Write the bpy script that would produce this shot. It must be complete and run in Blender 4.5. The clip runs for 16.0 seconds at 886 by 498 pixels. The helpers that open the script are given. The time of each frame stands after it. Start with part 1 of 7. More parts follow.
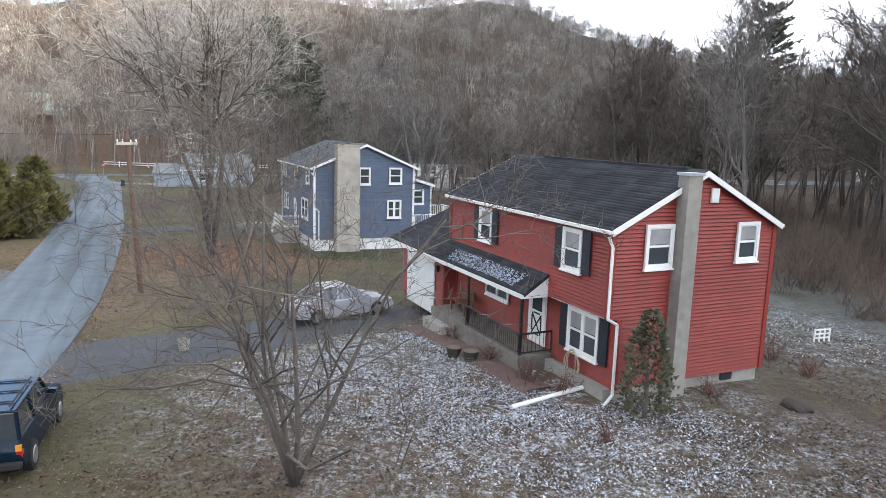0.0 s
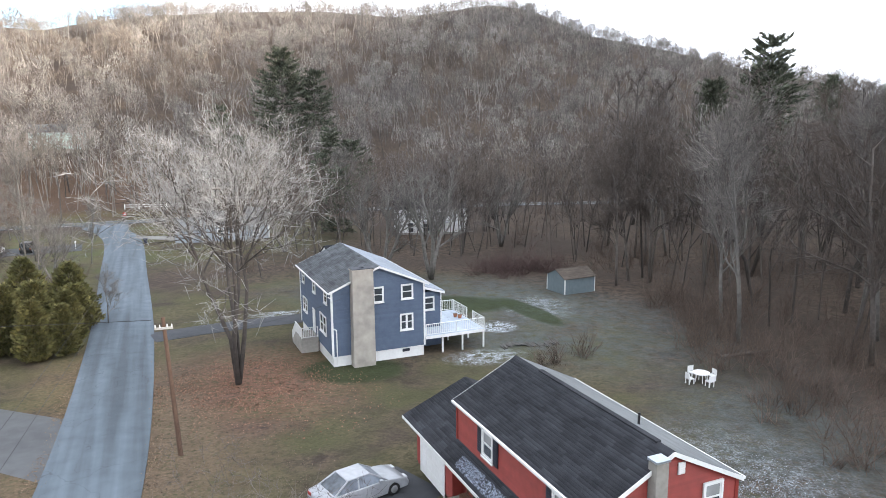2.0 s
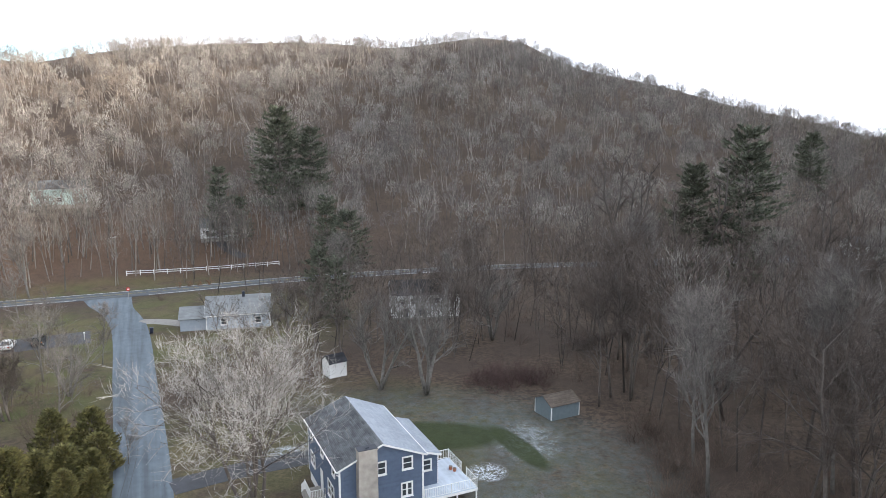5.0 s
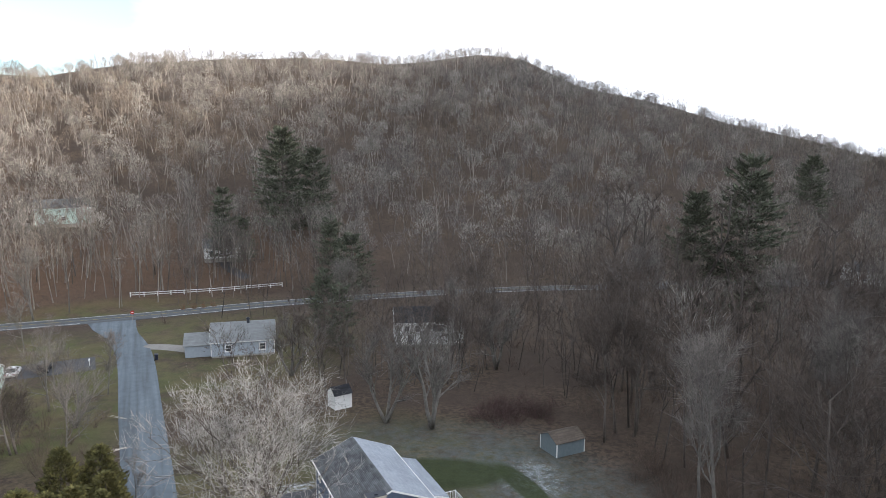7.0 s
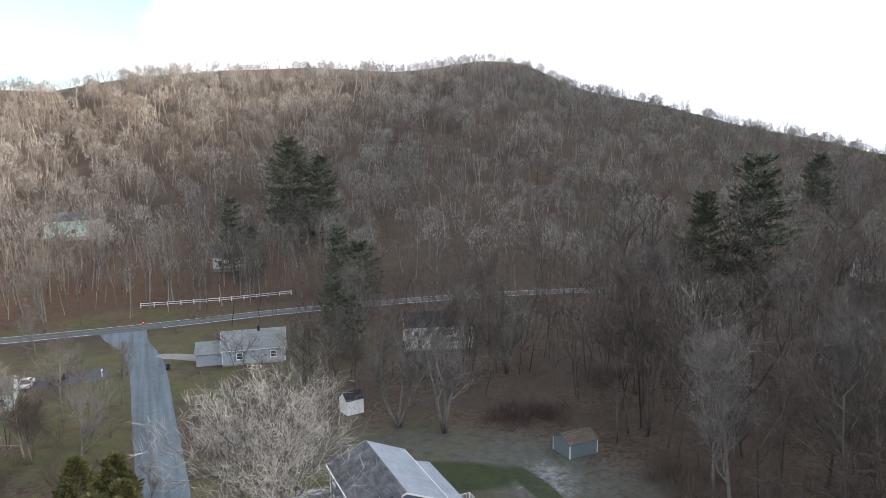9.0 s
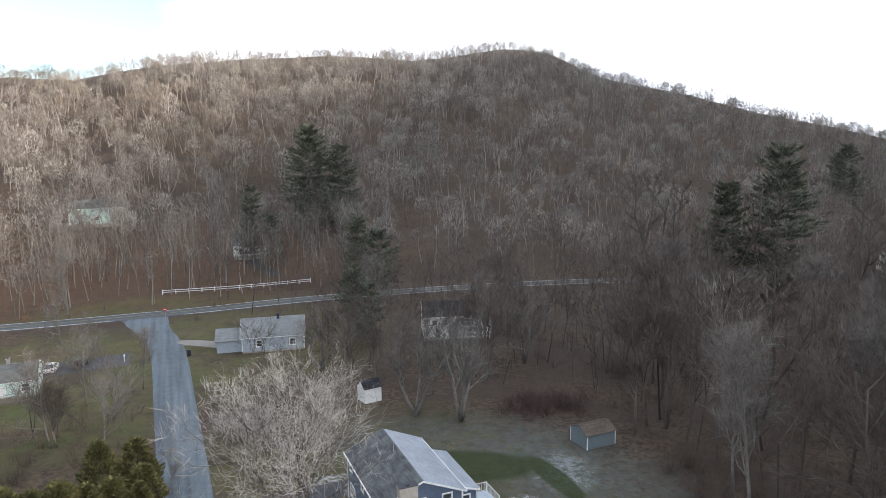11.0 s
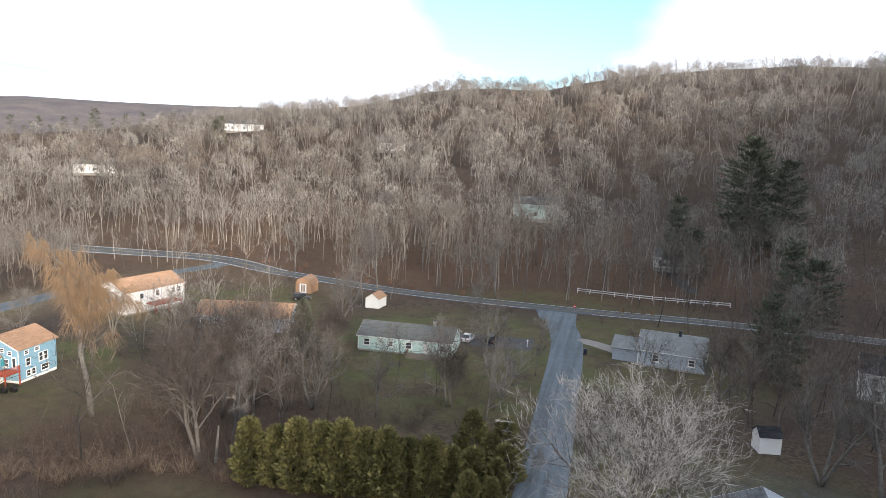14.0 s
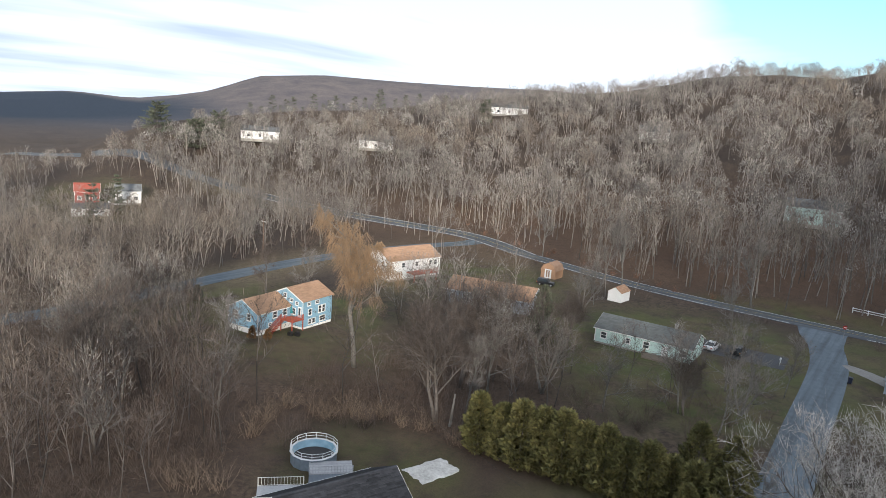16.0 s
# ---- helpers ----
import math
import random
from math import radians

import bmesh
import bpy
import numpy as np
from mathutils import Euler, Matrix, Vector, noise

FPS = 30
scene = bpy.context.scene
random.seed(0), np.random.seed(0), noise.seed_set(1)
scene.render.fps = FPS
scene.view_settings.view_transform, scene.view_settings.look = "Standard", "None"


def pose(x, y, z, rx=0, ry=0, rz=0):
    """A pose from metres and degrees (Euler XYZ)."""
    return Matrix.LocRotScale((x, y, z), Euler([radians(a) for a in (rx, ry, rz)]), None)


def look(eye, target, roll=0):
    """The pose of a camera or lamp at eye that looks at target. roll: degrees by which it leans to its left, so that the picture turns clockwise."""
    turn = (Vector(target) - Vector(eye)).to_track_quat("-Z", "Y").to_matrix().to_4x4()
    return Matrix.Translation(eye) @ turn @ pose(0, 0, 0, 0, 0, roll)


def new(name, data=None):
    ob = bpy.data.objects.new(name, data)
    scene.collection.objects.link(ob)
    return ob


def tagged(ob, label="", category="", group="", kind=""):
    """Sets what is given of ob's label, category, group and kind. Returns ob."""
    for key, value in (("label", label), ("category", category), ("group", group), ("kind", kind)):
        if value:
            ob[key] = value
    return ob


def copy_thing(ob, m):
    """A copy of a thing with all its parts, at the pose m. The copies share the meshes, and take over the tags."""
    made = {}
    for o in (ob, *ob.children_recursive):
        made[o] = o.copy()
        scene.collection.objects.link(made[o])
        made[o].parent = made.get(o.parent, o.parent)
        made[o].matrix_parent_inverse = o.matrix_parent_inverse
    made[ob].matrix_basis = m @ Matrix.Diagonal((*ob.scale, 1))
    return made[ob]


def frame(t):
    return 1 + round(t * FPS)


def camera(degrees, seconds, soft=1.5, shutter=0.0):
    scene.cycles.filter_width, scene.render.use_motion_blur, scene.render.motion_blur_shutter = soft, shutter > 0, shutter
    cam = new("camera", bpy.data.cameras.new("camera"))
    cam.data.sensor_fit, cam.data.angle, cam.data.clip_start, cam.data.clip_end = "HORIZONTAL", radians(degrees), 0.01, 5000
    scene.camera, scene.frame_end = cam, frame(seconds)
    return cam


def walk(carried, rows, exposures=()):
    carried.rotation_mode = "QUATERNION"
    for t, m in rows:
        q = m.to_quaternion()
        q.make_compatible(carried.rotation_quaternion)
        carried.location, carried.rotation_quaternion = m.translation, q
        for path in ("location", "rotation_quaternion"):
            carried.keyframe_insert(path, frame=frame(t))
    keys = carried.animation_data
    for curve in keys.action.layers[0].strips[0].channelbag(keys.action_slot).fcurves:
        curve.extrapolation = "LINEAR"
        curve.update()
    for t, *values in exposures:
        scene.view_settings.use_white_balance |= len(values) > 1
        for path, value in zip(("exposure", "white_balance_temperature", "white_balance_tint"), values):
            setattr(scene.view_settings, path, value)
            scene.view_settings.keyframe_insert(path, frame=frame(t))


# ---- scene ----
cam = camera(65.0, 16.0, soft=0.55)

PATH = [
    (0.0, (0.740, -0.909, 8.045), (0.732, 8.950, 6.370), 1.72),
    (0.5, (0.880, -0.802, 10.551), (0.759, 9.078, 9.009), 1.19),
    (1.0, (0.997, -1.136, 12.739), (0.844, 8.751, 11.247), 0.36),
    (1.5, (1.027, -1.696, 15.356), (0.846, 8.143, 13.573), 0.55),
    (2.0, (1.057, -2.565, 17.946), (0.842, 7.266, 16.130), -0.40),
    (2.5, (0.822, -2.720, 20.404), (0.613, 7.109, 18.579), -1.37),
    (3.0, (0.807, -3.371, 23.038), (0.658, 6.452, 21.173), 0.33),
    (3.5, (0.959, -4.055, 25.650), (0.777, 5.772, 23.808), -0.32),
    (4.0, (0.828, -4.746, 28.349), (0.667, 5.095, 26.583), -1.11),
    (4.5, (0.701, -5.626, 31.303), (0.620, 4.221, 29.561), -0.29),
    (7.0, (-0.364, -5.793, 36.879), (-0.431, 4.081, 35.295), 0.33),
    (7.5, (-0.580, -6.065, 36.383), (-0.706, 3.824, 34.902), 1.03),
    (8.0, (-0.548, -5.993, 36.511), (-0.741, 3.868, 34.858), -0.39),
    (8.5, (-0.645, -5.989, 36.605), (-0.840, 3.875, 34.971), -1.06),
    (9.0, (-0.655, -6.164, 36.532), (-0.817, 3.723, 35.044), -0.85),
    (11.5, (-0.552, -5.758, 36.499), (-1.034, 4.092, 34.845), -0.70),
    (12.0, (-0.659, -4.347, 35.690), (-1.360, 5.499, 34.088), -1.03),
    (12.5, (0.056, -1.767, 34.510), (-2.469, 7.791, 33.005), -0.23),
    (13.0, (1.264, 0.405, 33.776), (-2.758, 9.431, 32.241), 0.88),
    (13.5, (1.562, 0.981, 33.679), (-3.429, 9.479, 31.981), 1.30),
    (14.0, (2.095, -0.220, 34.679), (-3.972, 7.583, 33.160), 2.35),
    (14.5, (3.210, -2.187, 35.966), (-3.646, 4.850, 34.101), 3.20),
    (15.0, (3.732, -2.735, 36.652), (-3.841, 3.475, 34.628), 3.29),
    (15.5, (4.323, -1.974, 36.568), (-3.935, 3.306, 34.583), 3.80),
    (16.0, (4.623, -1.118, 36.389), (-3.745, 3.993, 34.424), 4.27),
]
EXPOSURES = [(0.0, 1.62, 6330, 10), (1.5, 1.64, 6330, 10), (3.0, 1.72, 6300, 10), (4.5, 1.52, 6300, 10), (7.0, 1.08, 6350, 10), (12.0, 1.08, 6350, 10), (13.0, 1.08, 6330, 10), (14.0, 0.72, 6250, 10), (15.0, 0.50, 6150, 9), (16.0, 0.38, 6050, 8)]
walk(cam, [(t, look(eye, target, roll)) for t, eye, target, roll in PATH], EXPOSURES)

# ---- world, sun and exposure ----
SUN_EL, SUN_AZ = radians(12.5), radians(113.0)
world = bpy.data.worlds.new("sky")
scene.world = world
world.use_nodes = True


def build_sky():
    nt = world.node_tree
    nt.nodes.clear()
    out = nt.nodes.new("ShaderNodeOutputWorld")
    bg = nt.nodes.new("ShaderNodeBackground")
    sky = nt.nodes.new("ShaderNodeTexSky")
    sky.sky_type = "NISHITA"
    sky.sun_disc = False
    sky.sun_elevation, sky.sun_rotation = SUN_EL, SUN_AZ
    sky.air_density, sky.dust_density = 1.0, 1.5
    geo = nt.nodes.new("ShaderNodeTexCoord")
    sep = nt.nodes.new("ShaderNodeSeparateXYZ")
    nt.links.new(geo.outputs["Generated"], sep.inputs[0])
    # cloud deck: project the direction on a high plane
    zc = nt.nodes.new("ShaderNodeMath"); zc.operation = "MAXIMUM"; zc.inputs[1].default_value = -0.12
    za = nt.nodes.new("ShaderNodeMath"); za.operation = "ADD"; za.inputs[1].default_value = 0.22
    nt.links.new(sep.outputs[2], zc.inputs[0]); nt.links.new(zc.outputs[0], za.inputs[0])
    comb = nt.nodes.new("ShaderNodeCombineXYZ")
    for k in (0, 1):
        d = nt.nodes.new("ShaderNodeMath"); d.operation = "DIVIDE"
        nt.links.new(sep.outputs[k], d.inputs[0]); nt.links.new(za.outputs[0], d.inputs[1])
        nt.links.new(d.outputs[0], comb.inputs[k])
    noi = nt.nodes.new("ShaderNodeTexNoise")
    noi.inputs["Scale"].default_value = 0.8
    noi.inputs["Detail"].default_value = 6.0
    noi.inputs["Roughness"].default_value = 0.55
    noi.inputs["Distortion"].default_value = 0.4
    nt.links.new(comb.outputs[0], noi.inputs["Vector"])
    ramp = nt.nodes.new("ShaderNodeValToRGB")
    ramp.color_ramp.elements[0].position, ramp.color_ramp.elements[1].position = 0.12, 0.36
    hole = nt.nodes.new("ShaderNodeVectorMath"); hole.operation = "DOT_PRODUCT"
    hole.inputs[1].default_value = (-0.504, 0.838, 0.208)
    nt.links.new(geo.outputs["Generated"], hole.inputs[0])
    hm = nt.nodes.new("ShaderNodeMapRange"); hm.inputs[1].default_value, hm.inputs[2].default_value = 0.978, 0.994
    hm.inputs[3].default_value, hm.inputs[4].default_value = 0.0, 0.42
    nt.links.new(hole.outputs["Value"], hm.inputs[0])
    sub = nt.nodes.new("ShaderNodeMath"); sub.operation = "SUBTRACT"
    nt.links.new(noi.outputs[0], sub.inputs[0]); nt.links.new(hm.outputs[0], sub.inputs[1])
    nt.links.new(sub.outputs[0], ramp.inputs[0])
    mul = nt.nodes.new("ShaderNodeVectorMath"); mul.operation = "MULTIPLY"; mul.inputs[1].default_value = (0.46, 0.60, 0.80)
    nt.links.new(sky.outputs[0], mul.inputs[0])
    noi2 = nt.nodes.new("ShaderNodeTexNoise")
    noi2.inputs["Scale"].default_value = 1.6
    noi2.inputs["Detail"].default_value = 4.0
    band = nt.nodes.new("ShaderNodeVectorMath"); band.operation = "MULTIPLY"; band.inputs[1].default_value = (1.3, 0.30, 1.0)
    nt.links.new(comb.outputs[0], band.inputs[0]); nt.links.new(band.outputs[0], noi2.inputs["Vector"])
    ramp2 = nt.nodes.new("ShaderNodeValToRGB")
    ramp2.color_ramp.elements[0].position, ramp2.color_ramp.elements[1].position = 0.34, 0.50
    ramp2.color_ramp.elements[0].color = (0.60, 0.68, 0.80, 1)
    ramp2.color_ramp.elements[1].color = (0.93, 0.98, 1.07, 1)
    west = nt.nodes.new("ShaderNodeVectorMath"); west.operation = "DOT_PRODUCT"
    west.inputs[1].default_value = (-0.986, 0.086, 0.139)
    nt.links.new(geo.outputs["Generated"], west.inputs[0])
    wm = nt.nodes.new("ShaderNodeMapRange"); wm.inputs[1].default_value, wm.inputs[2].default_value = 0.88, 0.985
    wm.inputs[3].default_value, wm.inputs[4].default_value = 0.13, -0.06
    nt.links.new(west.outputs["Value"], wm.inputs[0])
    wa = nt.nodes.new("ShaderNodeMath"); wa.operation = "ADD"
    nt.links.new(noi2.outputs[0], wa.inputs[0]); nt.links.new(wm.outputs[0], wa.inputs[1]); nt.links.new(wa.outputs[0], ramp2.inputs[0])
    cl = nt.nodes.new("ShaderNodeVectorMath"); cl.operation = "SCALE"
    glow = nt.nodes.new("ShaderNodeVectorMath"); glow.operation = "DOT_PRODUCT"
    glow.inputs[1].default_value = (math.sin(SUN_AZ), math.cos(SUN_AZ), 0.35)
    nt.links.new(geo.outputs["Generated"], glow.inputs[0])
    gm = nt.nodes.new("ShaderNodeMapRange"); gm.interpolation_type = "SMOOTHSTEP"
    gm.inputs[1].default_value, gm.inputs[2].default_value, gm.inputs[3].default_value, gm.inputs[4].default_value = -0.1, 1.0, 1.95, 4.2
    nt.links.new(glow.outputs["Value"], gm.inputs[0])
    # the deck is brightest low down and thickens overhead
    up = nt.nodes.new("ShaderNodeMapRange")
    up.inputs[1].default_value, up.inputs[2].default_value, up.inputs[3].default_value, up.inputs[4].default_value = 0.08, 0.60, 1.45, 0.72
    nt.links.new(sep.outputs[2], up.inputs[0])
    gu = nt.nodes.new("ShaderNodeMath"); gu.operation = "MULTIPLY"
    nt.links.new(gm.outputs[0], gu.inputs[0]); nt.links.new(up.outputs[0], gu.inputs[1]); nt.links.new(gu.outputs[0], cl.inputs["Scale"])
    nt.links.new(ramp2.outputs[0], cl.inputs[0])
    mix = nt.nodes.new("ShaderNodeMix"); mix.data_type = "RGBA"
    nt.links.new(ramp.outputs[0], mix.inputs["Factor"])
    nt.links.new(mul.outputs[0], mix.inputs["A"]); nt.links.new(cl.outputs[0], mix.inputs["B"])
    nt.links.new(mix.outputs["Result"], bg.inputs[0])
    bg.inputs[1].default_value = 0.32
    nt.links.new(bg.outputs[0], out.inputs[0])


build_sky()
sun = new("sun", bpy.data.lights.new("sun", "SUN"))
sun.data.energy, sun.data.angle, sun.data.color = 5.0, radians(5.0), (1.0, 0.86, 0.69)
sun_way = Vector((math.sin(SUN_AZ) * math.cos(SUN_EL), math.cos(SUN_AZ) * math.cos(SUN_EL), math.sin(SUN_EL)))
sun.matrix_world = look(sun_way * 500, (0, 0, 0))


# ---- materials ----
def mat(name, color, rough=0.8, color2=None, scale=6.0, bump=0.0, bump_scale=40.0, metal=0.0, rnd=0.0, island=0.0, spec=0.5, detail=5.0):
    """Noise-mixed colour at two scales with fine bump; rnd: lightness spread by object, island: by loose piece."""
    m = bpy.data.materials.new(name)
    m.use_nodes = True
    nt = m.node_tree
    b = nt.nodes["Principled BSDF"]
    b.inputs["Roughness"].default_value, b.inputs["Metallic"].default_value = rough, metal
    b.inputs["Specular IOR Level"].default_value = spec
    geo = nt.nodes.new("ShaderNodeNewGeometry")
    n1 = nt.nodes.new("ShaderNodeTexNoise"); n1.inputs["Scale"].default_value = scale; n1.inputs["Detail"].default_value = detail
    n2 = nt.nodes.new("ShaderNodeTexNoise"); n2.inputs["Scale"].default_value = scale * 0.13; n2.inputs["Detail"].default_value = 3.0
    nt.links.new(geo.outputs["Position"], n1.inputs["Vector"]); nt.links.new(geo.outputs["Position"], n2.inputs["Vector"])
    add = nt.nodes.new("ShaderNodeMath"); add.operation = "MULTIPLY_ADD"; add.inputs[1].default_value = 0.55
    nt.links.new(n1.outputs[0], add.inputs[0])
    h = nt.nodes.new("ShaderNodeMath"); h.operation = "MULTIPLY"; h.inputs[1].default_value = 0.45
    nt.links.new(n2.outputs[0], h.inputs[0]); nt.links.new(h.outputs[0], add.inputs[2])
    mr = nt.nodes.new("ShaderNodeMapRange"); mr.inputs[1].default_value, mr.inputs[2].default_value = 0.33, 0.67
    nt.links.new(add.outputs[0], mr.inputs[0])
    mix = nt.nodes.new("ShaderNodeMix"); mix.data_type = "RGBA"
    c2 = color2 or tuple(c * 0.78 for c in color)
    mix.inputs["A"].default_value, mix.inputs["B"].default_value = (*c2, 1), (*color, 1)
    nt.links.new(mr.outputs[0], mix.inputs["Factor"])
    last = mix.outputs["Result"]
    for amount, node, sock in ((rnd, "ShaderNodeObjectInfo", "Random"), (island, "ShaderNodeNewGeometry", "Random Per Island")):
        if amount:
            o = nt.nodes.new(node)
            hs = nt.nodes.new("ShaderNodeHueSaturation")
            mp = nt.nodes.new("ShaderNodeMapRange"); mp.inputs[3].default_value, mp.inputs[4].default_value = 1 - amount, 1 + amount
            nt.links.new(o.outputs[sock], mp.inputs[0]); nt.links.new(mp.outputs[0], hs.inputs["Value"])
            nt.links.new(last, hs.inputs["Color"]); last = hs.outputs[0]
    nt.links.new(last, b.inputs["Base Color"])
    if bump:
        n3 = nt.nodes.new("ShaderNodeTexNoise"); n3.inputs["Scale"].default_value = bump_scale; n3.inputs["Detail"].default_value = 4.0
        nt.links.new(geo.outputs["Position"], n3.inputs["Vector"])
        bp = nt.nodes.new("ShaderNodeBump"); bp.inputs["Strength"].default_value = bump; bp.inputs["Distance"].default_value = 0.03
        nt.links.new(n3.outputs[0], bp.inputs["Height"]); nt.links.new(bp.outputs[0], b.inputs["Normal"])
    return m


RED = mat("red_siding", (0.272, 0.038, 0.029), 0.6, (0.195, 0.029, 0.022), 3.0, 0.15, rnd=0.06, island=0.05)
BLUE = mat("blue_siding", (0.082, 0.114, 0.172), 0.6, (0.060, 0.086, 0.134), 3.0, 0.15, island=0.06)
SKYBLUE = mat("pale_blue_siding", (0.24, 0.42, 0.55), 0.6, None, 3.0, island=0.05)
MINT = mat("mint_siding", (0.50, 0.66, 0.62), 0.6, None, 3.0, island=0.05)
GREYBLUE = mat("grey_blue_siding", (0.34, 0.385, 0.43), 0.6, None, 3.0, island=0.05)
WHITE = mat("white_paint", (0.78, 0.78, 0.77), 0.5, (0.68, 0.68, 0.66), 5.0)
CREAM = mat("cream_siding", (0.72, 0.70, 0.64), 0.6, (0.60, 0.58, 0.53), 4.0, island=0.05)
SHINGLE = mat("dark_shingle", (0.050, 0.052, 0.060), 0.9, (0.020, 0.021, 0.025), 1.3, 0.5, 60.0, island=0.30, spec=0.25)
SHINGLE_GREY = mat("grey_shingle", (0.165, 0.175, 0.185), 0.9, (0.060, 0.064, 0.070), 1.0, 0.5, 60.0, island=0.20, spec=0.25)
SHINGLE_WORN = mat("worn_pale_shingle", (0.25, 0.265, 0.27), 0.9, (0.18, 0.19, 0.195), 1.2, 0.4, 60.0, island=0.10, spec=0.25)
SHINGLE_TAN = mat("tan_shingle", (0.36, 0.23, 0.15), 0.85, (0.27, 0.165, 0.105), 6.0, 0.5, 60.0, island=0.15)
FROST_ROOF = mat("frosted_shingle", (0.36, 0.40, 0.46), 0.8, (0.23, 0.26, 0.30), 5.0, 0.3, 60.0, island=0.08)
SHUTTER = mat("dark_shutter", (0.022, 0.027, 0.040), 0.5)
CONCRETE = mat("block_concrete", (0.36, 0.34, 0.31), 0.9, (0.25, 0.235, 0.21), 4.0, 0.4, 50.0)
STUCCO = mat("stucco", (0.47, 0.43, 0.375), 0.9, (0.25, 0.228, 0.20), 1.4, 0.4, 40.0)
BLACK = mat("black_iron", (0.012, 0.012, 0.013), 0.5)
GLASS_DARK = mat("window_glass", (0.035, 0.042, 0.05), 0.08, (0.06, 0.07, 0.08), 1.5, spec=0.8)
SASH_SHEEN = mat("sash_sheen", (0.34, 0.345, 0.34), 0.6, (0.20, 0.205, 0.21), 2.0)
WOODDECK = mat("weathered_deck", (0.42, 0.42, 0.43), 0.8, (0.30, 0.30, 0.31), 6.0, rnd=0.12)
REDDECK = mat("red_stained_wood", (0.36, 0.075, 0.040), 0.7, None, 6.0)
POLEWOOD = mat("creosote_pole", (0.125, 0.075, 0.050), 0.9, (0.085, 0.050, 0.034), 8.0, 0.4, 60.0)
BARK = mat("bare_bark", (0.160, 0.138, 0.122), 0.95, (0.082, 0.070, 0.062), 4.0, 0.5, 30.0, island=0.25)
BARK_DARK = mat("dark_bark", (0.085, 0.072, 0.064), 0.95, (0.040, 0.034, 0.030), 3.0, 0.5, 30.0, island=0.2)
BARK_PALE = mat("pale_bark", (0.20, 0.187, 0.170), 0.95, (0.095, 0.087, 0.079), 3.0, 0.4, 30.0, island=0.25)
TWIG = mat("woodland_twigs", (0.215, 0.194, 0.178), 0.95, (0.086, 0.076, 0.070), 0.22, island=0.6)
TWIG_WARM = mat("brown_twigs", (0.215, 0.178, 0.146), 0.95, (0.090, 0.073, 0.060), 0.22, island=0.5)
TWIG_PALE = mat("ashen_twigs", (0.33, 0.308, 0.280), 0.95, (0.160, 0.148, 0.134), 0.22, island=0.5)
# darker copies of TWIG and TRUNK: the shaded woods' dimness is in the colour
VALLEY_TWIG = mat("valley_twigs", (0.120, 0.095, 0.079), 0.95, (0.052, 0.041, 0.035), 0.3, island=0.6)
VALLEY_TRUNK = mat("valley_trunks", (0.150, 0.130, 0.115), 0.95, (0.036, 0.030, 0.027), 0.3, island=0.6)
TRUNK = mat("woodland_trunks", (0.285, 0.256, 0.226), 0.95, (0.090, 0.078, 0.069), 0.18, island=0.6)
CROWN_PALE = mat("pale_twigs", (0.40, 0.39, 0.375), 0.9, (0.18, 0.174, 0.167), 1.0, island=0.45)
PINE = mat("pine_needles", (0.112, 0.122, 0.082), 0.85, (0.046, 0.055, 0.037), 0.8, island=0.5)
CEDAR = mat("cedar_foliage", (0.158, 0.138, 0.046), 0.85, (0.066, 0.070, 0.023), 1.6, island=0.45)
WILLOW = mat("willow_twigs", (0.27, 0.180, 0.105), 0.9, (0.15, 0.10, 0.062), 1.0, island=0.3)
BRUSH = mat("brush_twigs", (0.150, 0.110, 0.085), 0.95, (0.085, 0.063, 0.050), 1.0, island=0.35)


# ---- helpers for shapes ----
def obj(name, me, material, parent=None, label=""):
    ob = new(name, me)
    if material:
        me.materials.append(material)
    if parent:
        ob.parent = parent
    if label:
        ob["label"] = label
    return ob


def part(name, bm, material, parent, label=""):
    """Links a bmesh as one mesh object under a thing or a part."""
    me = bpy.data.meshes.new(name)
    bm.to_mesh(me)
    bm.free()
    return obj(name, me, material, parent, label)


def thing(name, m, label, category, group="", kind=""):
    ob = new(name)
    ob.matrix_basis = m
    return tagged(ob, label, category, group, kind)


def bx(bm, x0, x1, y0, y1, z0, z1):
    v = [bm.verts.new((x, y, z)) for z in (z0, z1) for x, y in ((x0, y0), (x1, y0), (x1, y1), (x0, y1))]
    for f in ((3, 2, 1, 0), (4, 5, 6, 7), (0, 1, 5, 4), (1, 2, 6, 5), (2, 3, 7, 6), (3, 0, 4, 7)):
        bm.faces.new([v[i] for i in f])
    return v


def box(x0, x1, y0, y1, z0, z1, bevel=0.0):
    bm = bmesh.new()
    bx(bm, x0, x1, y0, y1, z0, z1)
    if bevel:
        bmesh.ops.bevel(bm, geom=bm.edges[:], offset=bevel, segments=2, affect="EDGES", profile=0.5)
    return bm


def prism(points, axis, a, b):
    """A solid from a closed outline swept from a to b along x (outline in y, z) or y (outline in x, z) or z (outline in x, y)."""
    bm = bmesh.new()
    put = {"x": lambda p, s: (s, *p), "y": lambda p, s: (p[0], s, p[1]), "z": lambda p, s: (*p, s)}[axis]
    va, vb = [bm.verts.new(put(p, a)) for p in points], [bm.verts.new(put(p, b)) for p in points]
    n = len(points)
    bm.faces.new(va), bm.faces.new(vb[::-1])
    for i in range(n):
        bm.faces.new((va[i], vb[i], vb[(i + 1) % n], va[(i + 1) % n]))
    bmesh.ops.recalc_face_normals(bm, faces=bm.faces[:])
    return bm


